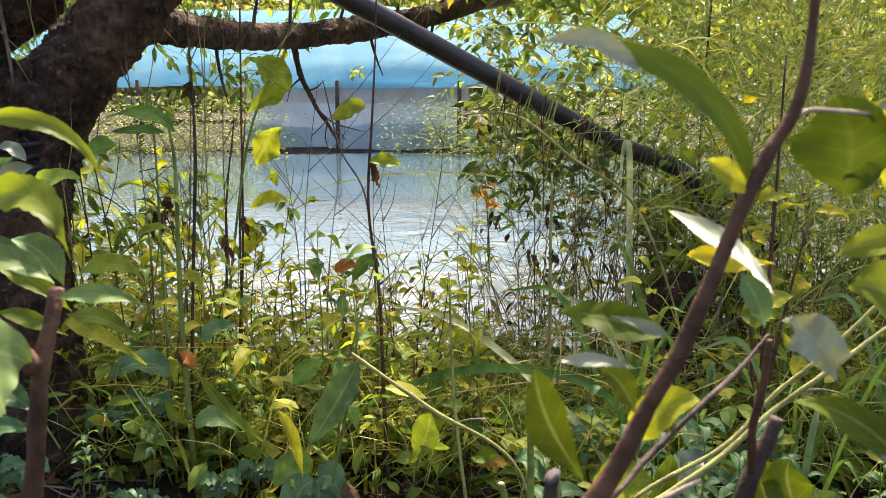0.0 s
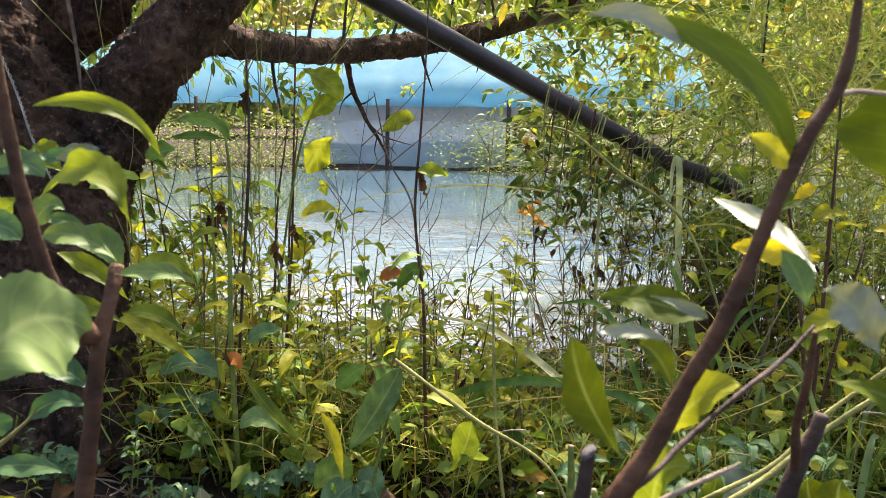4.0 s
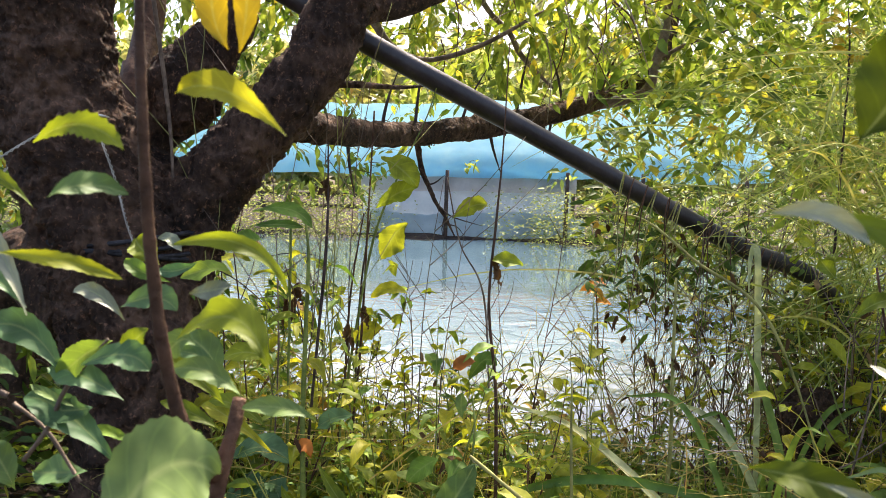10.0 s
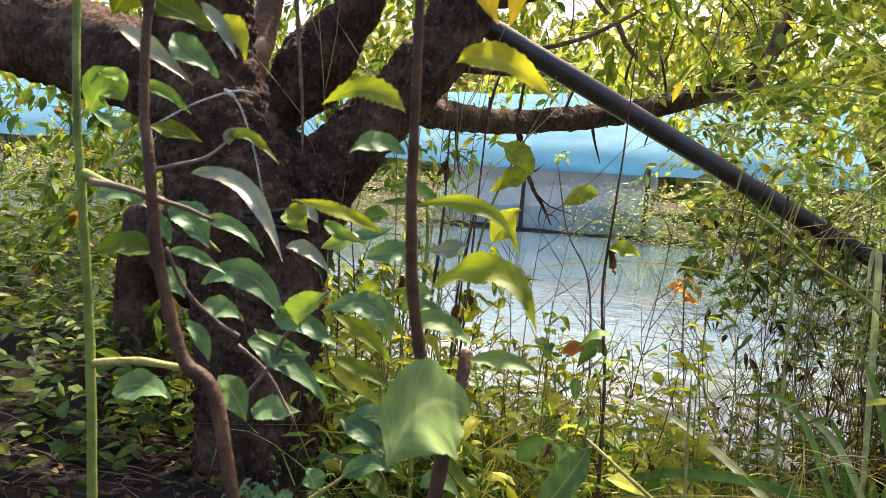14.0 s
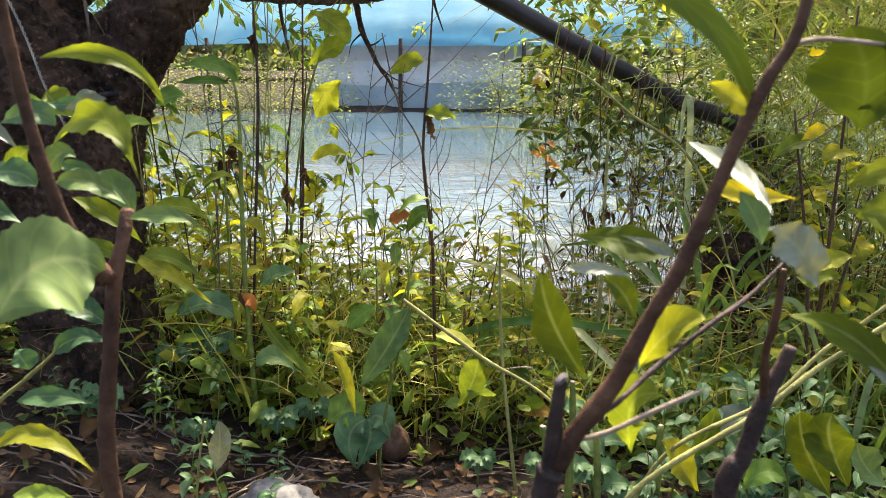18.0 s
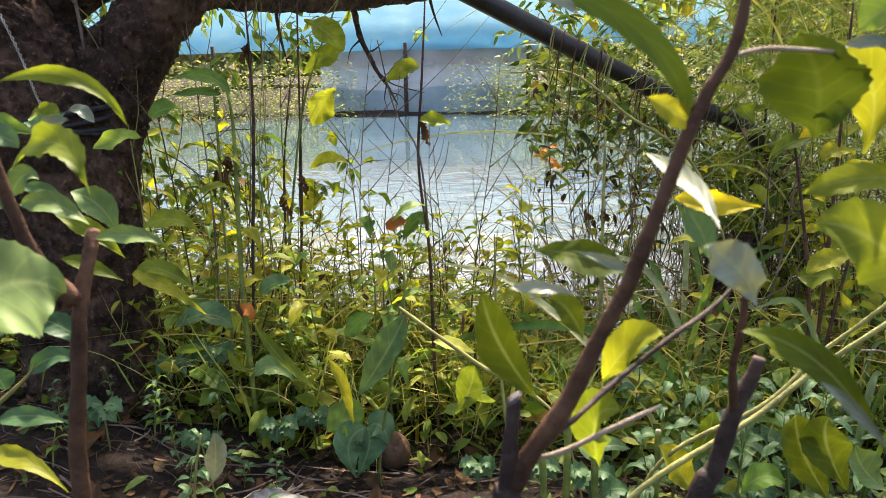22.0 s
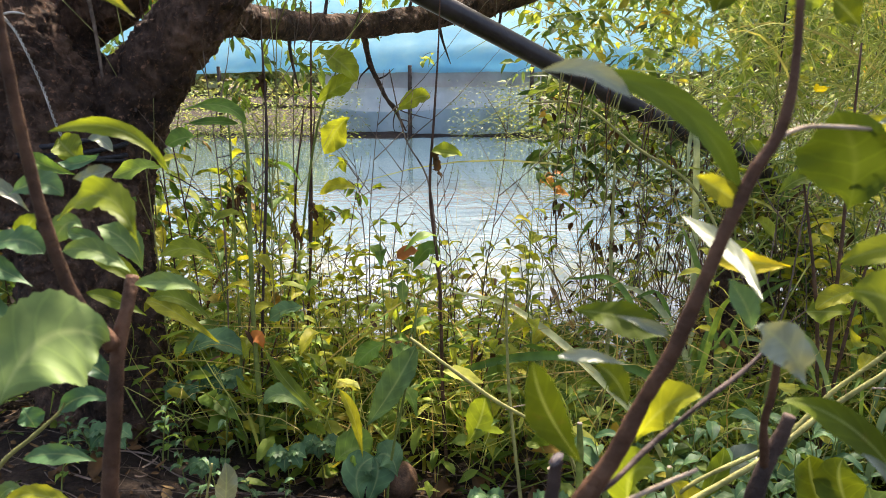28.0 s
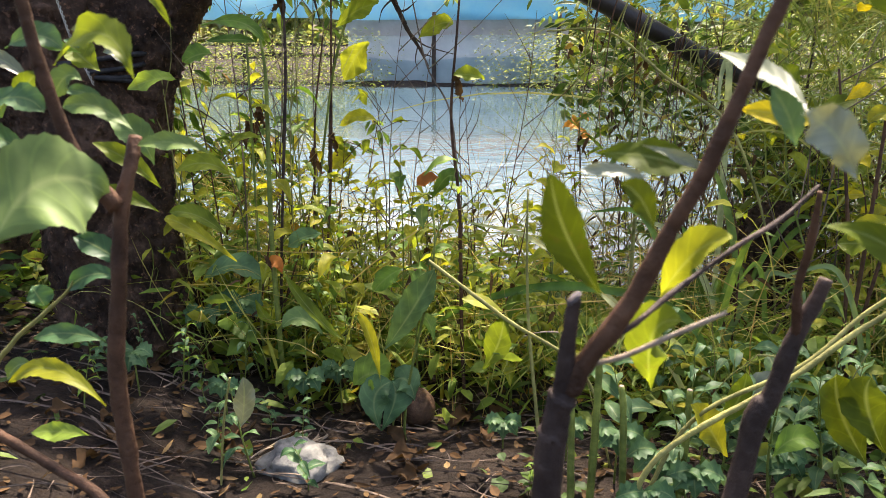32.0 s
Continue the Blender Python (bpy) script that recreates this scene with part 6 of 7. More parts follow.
PROTOS = [herb_proto(0.34, 10, LEAF_GREEN, TWIG_GREEN, 0.055, 1), herb_proto(0.42, 9, LEAF_WEED, TWIG_GREEN, 0.078, 2), herb_proto(0.30, 9, LEAF_TEAL, TWIG_GREEN, 0.06, 3),
          herb_proto(0.62, 9, LEAF_WEED, TWIG_RED, 0.085, 4), herb_proto(0.78, 9, LEAF_GREEN, TWIG_RED, 0.045, 5, 4), herb_proto(0.7, 5, LEAF_GREEN, TWIG_GREY, 0.035, 6, 7), herb_proto(0.24, 8, LEAF_GREEN, TWIG_GREEN, 0.06, 7),
          herb_proto(0.72, 11, LEAF_WEED, TWIG_GREEN, 0.125, 8), herb_proto(0.66, 10, LEAF_GREEN, TWIG_GREEN, 0.115, 9), herb_proto(0.26, 9, LEAF_TEAL, TWIG_GREEN, 0.1, 12)]
rg = random.Random(21)
HERBS = []


def plant(i, x, y, scale):
    if y < 2.15 and abs(x / y - 0.277) < 0.035 and i not in (2, 6):
        return
    m = Matrix.Translation((x, y, ground_z(x, y) - 0.005)) @ Euler((rg.uniform(-0.16, 0.16), rg.uniform(-0.16, 0.16), rg.uniform(0, 6.28))).to_matrix().to_4x4() @ Matrix.Scale(scale, 4)
    HERBS.append(copy_thing(PROTOS[i], m))


for k in range(100):
    x, y = rg.uniform(-0.85, 0.95), rg.uniform(1.42, 2.3)
    plant(rg.choice((0, 1, 1, 1, 2, 6)) if not 0.08 < x < 0.6 else rg.choice((2, 6)), x, y, rg.uniform(0.5, 0.95) * (1.0 if y < 1.7 else 0.68))
for k in range(20):
    x, y = rg.uniform(-0.8, 0.15), rg.uniform(1.5, 2.2)
    plant(rg.choice((3, 3, 7, 7)), x, y, rg.uniform(0.5, 0.9))
for k in range(13):
    plant(rg.choice((7, 7, 8)), rg.uniform(-0.78, -0.15), rg.uniform(1.42, 1.9), rg.uniform(0.6, 1.05))
for k in range(8):
    plant(rg.choice((7, 8, 3)), rg.uniform(-0.78, -0.5), rg.uniform(1.45, 1.75), rg.uniform(0.85, 1.15))
for k in range(9):
    x, y = rg.uniform(0.35, 1.2), rg.uniform(1.6, 2.7)
    plant(rg.choice((3, 4, 5)), x, y, rg.uniform(0.8, 1.3))
for k in range(9):
    plant(rg.choice((7, 8)), rg.uniform(0.45, 1.3), rg.uniform(1.7, 2.6), rg.uniform(0.8, 1.4))
for k in range(16):
    x, y = rg.uniform(0.3, 0.95), rg.uniform(1.05, 1.5)
    plant(rg.choice((2, 2, 6)), x, y, rg.uniform(0.6, 1.0))
for k in range(6):
    x, y = rg.uniform(-0.8, 0.2), rg.uniform(1.0, 1.4)
    plant(rg.choice((2, 6)), x, y, rg.uniform(0.35, 0.6))
for k in range(18):
    plant(rg.choice((9, 9, 2)), rg.uniform(0.22, 0.95), rg.uniform(0.9, 1.4), rg.uniform(0.55, 0.95))
for k in range(7):
    plant(rg.choice((2, 9, 9)), rg.uniform(-0.85, 0.0), rg.uniform(0.92, 1.35), rg.uniform(0.3, 0.5))
for k in range(5):
    plant(rg.choice((6, 9, 2)), rg.uniform(-0.85, -0.05), rg.uniform(0.95, 1.38), rg.uniform(0.4, 0.7))
for k in range(10):
    plant(rg.choice((7, 3, 8)), rg.uniform(0.75, 1.5), rg.uniform(1.7, 2.3), rg.uniform(1.0, 1.5))


def spray_proto(height, seed, mat, stem_mat):
    """A thin branching weed: side twigs with a few leaves each."""
    rg4 = random.Random(seed)
    ob = thing("branching_weed", "thin branching weed with small leaves before the water", "weed", (0, 0, -50), group="branching weeds")
    lean = rg4.uniform(-0.2, 0.2)

    def at(s):
        return Vector((lean * height * s * s + 0.02 * math.sin(6 * s + seed), 0.015 * math.sin(4 * s), height * s))
    part("stem", tube_mesh("stem", [(*at(s), 0.003 * (1 - 0.75 * s)) for s in np.linspace(0, 1, 7)], stem_mat, sides=6, steps=3), ob)
    for i in range(8):
        s = 0.3 + 0.68 * i / 8
        a = i * 2.4 + rg4.uniform(-0.6, 0.6)
        L = height * rg4.uniform(0.16, 0.34) * (1.2 - 0.5 * s)
        d = Vector((math.cos(a), 0.6 * math.sin(a), rg4.uniform(0.25, 0.9))).normalized() * L
        p, q = at(s), at(s) + d + Vector((0, 0, -0.2 * L))
        mid = p + d * 0.55
        twig = part("twig", tube_mesh("twig", [(*p, 0.0015), (*mid, 0.0011), (*q, 0.0005)], stem_mat, sides=5, steps=3), ob)
        for k in range(rg4.choice((2, 3, 4))):
            f = rg4.uniform(0.35, 1.0)
            c = p * (1 - f) ** 2 + mid * 2 * f * (1 - f) + q * f * f
            ln = rg4.uniform(0.028, 0.072)
            e = Vector((rg4.uniform(-1, 1), rg4.uniform(-0.6, 0.6), rg4.uniform(-0.5, 0.5))).normalized() * ln
            part("leaf", leaf_mesh("leaf", c, c + e * 0.5 + Vector((0, 0, 0.006)), c + e + Vector((0, 0, -0.006)), ln * rg4.uniform(0.4, 0.62), (rg4.uniform(-0.5, 0.5), -0.6, 0.8), mat, rows=6, seed=seed * 90 + i * 5 + k), twig)
    return ob


SPRAYS = [spray_proto(0.62, 41, LEAF_WEED, TWIG_DARK), spray_proto(0.5, 42, LEAF_GREEN, TWIG_DARK), spray_proto(0.72, 43, LEAF_WEED, TWIG_RED), spray_proto(0.45, 44, LEAF_GREEN, TWIG_GREEN)]
PROTOS += SPRAYS
for k in range(16):
    plant(rg.choice((11, 13, 1, 0)), rg.uniform(-0.05, 0.6), rg.uniform(1.8, 2.35), rg.uniform(0.55, 0.85))
for k in range(12):
    plant(rg.choice((10, 11, 13)), rg.uniform(-0.45, 0.75), rg.uniform(1.75, 2.3), rg.uniform(0.55, 0.9))
for k in range(7):
    plant(rg.choice((10, 12)), rg.uniform(-0.85, -0.4), rg.uniform(1.7, 2.3), rg.uniform(0.8, 1.2))
for k in range(6):
    plant(rg.choice((10, 12)), rg.uniform(0.5, 1.0), rg.uniform(1.9, 2.4), rg.uniform(0.8, 1.15))
for k in range(8):
    plant(rg.choice((1, 7, 3)), rg.uniform(0.45, 1.0), rg.uniform(2.0, 2.35), rg.uniform(0.9, 1.2))
for ob in PROTOS:
    for o in (*ob.children_recursive, ob):
        bpy.data.objects.remove(o)


def gz(x, y):
    return np.array([ground_z(a, b) for a, b in zip(x, y)])


def rand_dirs(n, zlo=-0.3, zhi=0.6):
    a = NPR.uniform(0, 2 * math.pi, n)
    return np.stack([np.cos(a), np.sin(a), NPR.uniform(zlo, zhi, n)], 1)


def face_up(n, spread=0.6):
    v = NPR.normal(0, spread, (n, 3))
    v[:, 2] += 1
    return v


def stuff(name, label, category, me):
    return thing(name, label, category, kind="stuff", me=me)


# low undergrowth
n = 4200
x, y = NPR.uniform(-1.3, 1.6, n), 1.35 + 1.15 * NPR.beta(1.2, 1.5, n)
h = NPR.beta(1.0, 1.9, n) * (0.25 + 0.12 * np.sin(x * 5) + 0.3 * np.clip(x - 0.8, 0, 1)) * np.where((x > 0.0) & (x < 0.62), 0.5, 0.85)
clump = np.array([noise.noise(Vector((a * 6, b_ * 6, c * 6))) for a, b_, c in zip(x, y, h)])
keep = clump > -0.14
x, y, h = x[keep], y[keep], h[keep]
n = len(x)
b = np.stack([x, y, gz(x, y) + h], 1)
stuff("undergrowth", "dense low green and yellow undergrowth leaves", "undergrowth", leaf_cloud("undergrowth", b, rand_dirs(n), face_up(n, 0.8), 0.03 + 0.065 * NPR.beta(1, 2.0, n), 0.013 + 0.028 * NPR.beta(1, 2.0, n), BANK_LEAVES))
# broad and narrow leaved weeds between
n = 1400
x, y = NPR.uniform(-1.0, 1.4, n), NPR.uniform(1.38, 2.5, n)
b = np.stack([x, y, gz(x, y) + 0.03 + NPR.beta(1.1, 1.6, n) * np.where((x > 0.08) & (x < 0.62), 0.17, 0.27)], 1)
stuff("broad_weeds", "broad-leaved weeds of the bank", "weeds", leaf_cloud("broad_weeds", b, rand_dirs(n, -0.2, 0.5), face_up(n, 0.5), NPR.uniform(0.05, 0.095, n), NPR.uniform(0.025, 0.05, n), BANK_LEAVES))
n = 2400
x, y = NPR.uniform(-1.0, 1.5, n), NPR.uniform(1.38, 2.6, n)
b = np.stack([x, y, gz(x, y) + 0.02 + NPR.beta(1.1, 1.4, n) * np.where((x > 0.08) & (x < 0.62), 0.2, 0.3)], 1)
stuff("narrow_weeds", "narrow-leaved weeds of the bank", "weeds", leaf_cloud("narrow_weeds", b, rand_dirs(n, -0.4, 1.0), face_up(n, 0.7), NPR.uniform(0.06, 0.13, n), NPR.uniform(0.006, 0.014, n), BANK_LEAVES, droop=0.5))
n = 500
x, y = NPR.uniform(-1.0, 1.4, n), NPR.uniform(1.38, 2.5, n)
b = np.stack([x, y, gz(x, y) + NPR.beta(1.1, 1.6, n) * 0.4], 1)
stuff("withered_leaves", "withered brown leaves caught in the weeds", "dead leaves", leaf_cloud("withered_leaves", b, rand_dirs(n, -0.8, 0.2), face_up(n, 0.9), NPR.uniform(0.02, 0.05, n), NPR.uniform(0.006, 0.018, n), LEAF_DEAD, droop=0.6))
# bank behind the trunk
n = 5200
x, y = NPR.uniform(-4.0, -1.15, n), NPR.uniform(1.7, 4.2, n)
b = np.stack([x, y, gz(x, y) + NPR.beta(1.0, 1.5, n) * 0.6], 1)
stuff("trunk_weeds", "low green weeds behind the old trunk", "weeds", leaf_cloud("trunk_weeds", b, rand_dirs(n, -0.2, 0.6), face_up(n, 0.5), NPR.uniform(0.03, 0.09, n), NPR.uniform(0.014, 0.036, n), FOLIAGE_DEEP))
n = 2600
x, y = NPR.uniform(-2.8, -1.1, n), NPR.uniform(0.9, 2.2, n)
b = np.stack([x, y, gz(x, y) + NPR.beta(1.0, 1.8, n) * 0.32], 1)
stuff("slope_weeds", "green weeds on the bank beside the trunk", "weeds", leaf_cloud("slope_weeds", b, rand_dirs(n, -0.2, 0.6), face_up(n, 0.5), NPR.uniform(0.025, 0.075, n), NPR.uniform(0.012, 0.032, n), FOLIAGE_DEEP))
# ground cover nearer by, thin on the left where soil shows
n = 1300
x, y = NPR.uniform(-1.4, 1.6, n), NPR.uniform(0.7, 1.5, n)
keep = NPR.uniform(0, 1, n) < np.clip(0.25 + (x + 0.05) * 2.2, 0.18, 1)
x, y = x[keep], y[keep]
n = len(x)
b = np.stack([x, y, gz(x, y) + NPR.beta(1, 2.5, n) * np.clip(0.06 + (x - 0.05) * 0.4, 0.05, 0.25)], 1)
stuff("ground_cover", "small ground cover leaves on damp soil", "ground cover", leaf_cloud("ground_cover", b, rand_dirs(n, -0.1, 0.4), face_up(n, 0.4), NPR.uniform(0.015, 0.06, n), NPR.uniform(0.008, 0.034, n), FOLIAGE_DEEP))
# thin stalks of the bank
n = 480
x, y = NPR.uniform(-1.2, 1.4, n), NPR.uniform(1.4, 2.7, n)
hh = NPR.uniform(0.12, 0.42, n) * np.where((x > 0.08) & (x < 0.62), 0.7, 1.0) + (NPR.uniform(0, 1, n) < 0.12) * NPR.uniform(0.1, 0.4, n)
b = np.stack([x, y, gz(x, y)], 1)
t = b + np.stack([NPR.normal(0, 0.11, n), NPR.normal(0, 0.08, n), hh], 1)
stuff("dry_stalks", "tangle of thin straw and green stalks", "stalks", blade_cloud("dry_stalks", b, t, NPR.normal(0, 0.02, n), NPR.uniform(0.0015, 0.004, n), STRAW))
# crossing straws
n = 720
x, y = NPR.uniform(-0.9, 1.2, n), NPR.uniform(1.4, 2.5, n)
b = np.stack([x, y, gz(x, y) + NPR.uniform(0.05, 0.35, n)], 1)
t = b + np.stack([NPR.normal(0, 0.22, n), NPR.normal(0, 0.1, n), NPR.normal(0.02, 0.1, n)], 1)
stuff("fallen_straw", "fallen straws crossing through the weeds", "straw", blade_cloud("fallen_straw", b, t, NPR.normal(0.02, 0.02, n), NPR.uniform(0.0012, 0.003, n), STRAW))
n = 1100
x, y = NPR.uniform(-1.0, 1.3, n), NPR.uniform(1.36, 2.3, n)
b = np.stack([x, y, gz(x, y) + NPR.uniform(0.0, 0.12, n)], 1)
t = b + np.stack([NPR.normal(0, 0.14, n), NPR.normal(0, 0.08, n), NPR.uniform(0.05, 0.22, n)], 1)
stuff("bank_grass", "fine green and straw grass between the weeds", "grass", blade_cloud("bank_grass", b, t, NPR.uniform(0.0, 0.08, n), NPR.uniform(0.0012, 0.004, n), GRASS))
# leaf litter
n = 3200
x, y = NPR.uniform(-1.4, 1.2, n), NPR.uniform(0.5, 1.7, n)
b = np.stack([x, y, gz(x, y) + 0.004 + NPR.uniform(0, 0.008, n)], 1)
stuff("leaf_litter", "brown dead leaves lying on dark soil", "leaf litter", leaf_cloud("leaf_litter", b, rand_dirs(n, -0.05, 0.15), face_up(n, 0.5), 0.008 + 0.04 * NPR.beta(1, 2.5, n), 0.005 + 0.022 * NPR.beta(1, 2.5, n), LEAF_DEAD, droop=-0.15))
n = 900
x, y = NPR.uniform(-1.4, 1.0, n), NPR.uniform(0.6, 1.6, n)
b = np.stack([x, y, gz(x, y) + 0.008], 1)
t = b + np.stack([NPR.normal(0, 0.1, n), NPR.normal(0, 0.05, n), NPR.uniform(0, 0.02, n)], 1)
t[:, 2] = gz(t[:, 0], t[:, 1]) + NPR.uniform(0.004, 0.03, n)
stuff("twig_litter", "fallen thin twigs on the soil", "twigs", blade_cloud("twig_litter", b, t, NPR.normal(0, 0.004, n), NPR.uniform(0.0015, 0.0045, n), TWIG_GREY))

# the overgrown mass behind the pipe
n = 17000
x = 0.15 + 3.6 * NPR.beta(1.1, 1.6, n)
y = 2.35 + NPR.uniform(0, 2.6, n)
z = NPR.uniform(-0.05, 2.7, n)
edge = 0.0 + 0.38 * np.clip(1.15 - z, 0, 2) * 0.4
y = y + np.where((x > 0.5) & (z < 1.2), 0.5, 0.0)
keep = (x > edge * (y / 2.6) + 0.05 * NPR.normal(0, 1, n)) & ~((z < 0.58) & (x < 0.95 * y / 2.6))
x, y, z = x[keep], y[keep], z[keep]
n = len(x)
clump = np.array([noise.noise(Vector((a * 2.6, b_ * 2.6, c * 2.6))) for a, b_, c in zip(x, y, z)])
keep = clump > -0.05
b = np.stack([x, y, z], 1)[keep]
n = len(b)
# low leaves get the deeper green: shade under the dense top, put into colour
for low, label in ((True, "tangled low hedge of deep green leaves with shade put into the colour"), (False, "tall tangled hedge of small yellow-green leaves")):
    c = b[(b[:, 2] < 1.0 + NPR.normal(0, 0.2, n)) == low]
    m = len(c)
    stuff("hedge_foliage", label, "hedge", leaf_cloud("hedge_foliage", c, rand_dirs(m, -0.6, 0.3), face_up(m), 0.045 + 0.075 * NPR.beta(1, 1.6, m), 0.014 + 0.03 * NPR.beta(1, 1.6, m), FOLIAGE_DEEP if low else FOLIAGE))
for n, reach, lo, hi in ((900, 0.3, 0.002, 0.004), (420, 0.42, 0.004, 0.0075)):
    y = NPR.uniform(1.95, 2.45, n)
    x = y * NPR.uniform(0.3, 0.85, n)
    keep = abs(x / y - 0.28) > 0.05
    x, y = x[keep], y[keep]
    n = len(x)
    b = np.stack([x, y, NPR.uniform(0.35, 1.25, n)], 1)
    t = b + np.stack([NPR.normal(-0.1, reach, n), NPR.normal(-0.05, 0.15, n), NPR.uniform(-0.35, 0.3, n)], 1)
    stuff("hedge_grass", "long arching grass blades leaning through the hedge", "grass", blade_cloud("hedge_grass", b, t, NPR.uniform(0.03, 0.24, n), NPR.uniform(lo, hi, n), GRASS, segs=9))
n = 240
x, y = NPR.uniform(0.75, 2.8, n), NPR.uniform(2.3, 4.2, n)
b = np.stack([x, y, gz(x, y)], 1)
b[:, 2] = np.maximum(b[:, 2], WATER - 0.05)
t = b + np.stack([NPR.normal(0, 0.3, n), NPR.normal(0, 0.2, n), NPR.uniform(0.4, 1.9, n)], 1)
stuff("hedge_stems", "thin brown stems of the hedge", "stems", blade_cloud("hedge_stems", b, t, NPR.normal(0, 0.08, n), NPR.uniform(0.002, 0.007, n), TWIG_GREY))
n = 4600
x, y, z = NPR.uniform(0.35, 3.0, n), NPR.uniform(2.3, 3.0, n), NPR.uniform(0.35, 2.3, n)
clump = np.array([noise.noise(Vector((a * 4.2, b_ * 4.2 + 7, c * 4.2))) for a, b_, c in zip(x, y, z)])
keep = (clump > 0.08) & (z > 0.95 - 0.4 * (x - 0.3))
b = np.stack([x, y, z], 1)[keep]
n = len(b)
stuff("hedge_leaves", "larger yellow-green leaves on the face of the hedge", "hedge", leaf_cloud("hedge_leaves", b, rand_dirs(n, -0.7, 0.3), face_up(n, 0.8), NPR.uniform(0.035, 0.09, n), NPR.uniform(0.018, 0.045, n), FOLIAGE_LIGHT))
# dark thicket low under the pipe; the hollow's shade is put into its green
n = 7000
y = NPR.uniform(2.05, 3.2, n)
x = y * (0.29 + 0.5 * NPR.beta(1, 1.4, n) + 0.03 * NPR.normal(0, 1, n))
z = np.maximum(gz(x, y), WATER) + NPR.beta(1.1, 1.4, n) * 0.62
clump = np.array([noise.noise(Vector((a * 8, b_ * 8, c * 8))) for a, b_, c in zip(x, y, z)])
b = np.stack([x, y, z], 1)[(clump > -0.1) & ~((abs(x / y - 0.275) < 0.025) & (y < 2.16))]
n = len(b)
stuff("pipe_thicket", "low thicket under the foot of the pipe, shade put into its dark green", "thicket", leaf_cloud("pipe_thicket", b, rand_dirs(n, -0.5, 0.4), face_up(n, 0.8), 0.015 + 0.06 * NPR.beta(1, 1.8, n), 0.006 + 0.026 * NPR.beta(1, 2, n), FOLIAGE_DEEP))
n = 300
y = NPR.uniform(2.0, 2.9, n)
x = y * (0.24 + 0.5 * NPR.beta(1, 1.3, n))
b = np.stack([x, y, np.maximum(gz(x, y), WATER - 0.02)], 1)
t = b + np.stack([NPR.normal(0, 0.1, n), NPR.normal(0, 0.08, n), NPR.uniform(0.25, 0.7, n)], 1)
stuff("thicket_stems", "brown and straw stems of the low thicket", "stems", blade_cloud("thicket_stems", b, t, NPR.normal(0, 0.03, n), NPR.uniform(0.002, 0.005, n), TWIG_RED))
# dry brown stems hanging below the pipe
n = 130
x = NPR.uniform(0.16, 0.95, n)
y = NPR.uniform(2.12, 2.6, n)
top = 0.95 - (x - 0.1) * 0.5
b = np.stack([x, y, NPR.uniform(-0.05, 0.15, n)], 1)
t = np.stack([x + NPR.normal(0, 0.26, n), y + NPR.normal(0, 0.1, n), top * NPR.uniform(0.5, 1.05, n)], 1)
stuff("dry_stems", "dry brown weed stems under the pipe", "stems", blade_cloud("dry_stems", b, t, NPR.normal(0, 0.05, n), NPR.uniform(0.002, 0.0048, n), DRY_STEM))
n = 4800
x = NPR.uniform(0.12, 1.0, n)
y = NPR.uniform(2.05, 2.7, n)
z = NPR.uniform(0.0, 1.0, n) * (0.98 - (x - 0.1) * 0.45)
keep = (z > 0.5 - 0.28 * (x - 0.2)) & (NPR.uniform(0, 1, n) < 0.55 + 0.5 * z)
clump = np.array([noise.noise(Vector((a * 7, b_ * 7, c * 7))) for a, b_, c in zip(x, y, z)])
keep &= (clump > -0.05) & ~((abs(x / y - 0.275) < 0.022) & (y < 2.16))
b = np.stack([x, y, z], 1)[keep]
n = len(b)
# the deeper green share puts shade below the pipe into leaf colour
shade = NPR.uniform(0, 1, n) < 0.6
for pick, mat, label in ((shade, FOLIAGE_DEEP, "deep green weeds hanging below the leaning pipe"), (~shade, BANK_LEAVES, "yellow-green weeds, light put into their colour, hanging below the leaning pipe")):
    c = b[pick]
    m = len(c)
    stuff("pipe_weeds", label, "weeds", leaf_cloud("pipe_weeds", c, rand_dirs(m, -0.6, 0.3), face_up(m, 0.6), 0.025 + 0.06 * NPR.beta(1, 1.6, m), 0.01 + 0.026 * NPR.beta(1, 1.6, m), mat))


n = 200
x = NPR.uniform(0.15, 1.0, n)
y = NPR.uniform(2.0, 2.6, n)
z = NPR.uniform(0.42, 1.0, n) * (0.95 - (x - 0.1) * 0.45)
b = np.stack([x, y, z], 1)
stuff("brown_leaves", "dry brown leaves hanging below the pipe", "dead leaves", leaf_cloud("brown_leaves", b, rand_dirs(n, -1.2, 0.0), face_up(n), NPR.uniform(0.02, 0.055, n), NPR.uniform(0.008, 0.022, n), LEAF_DEAD, droop=0.7))


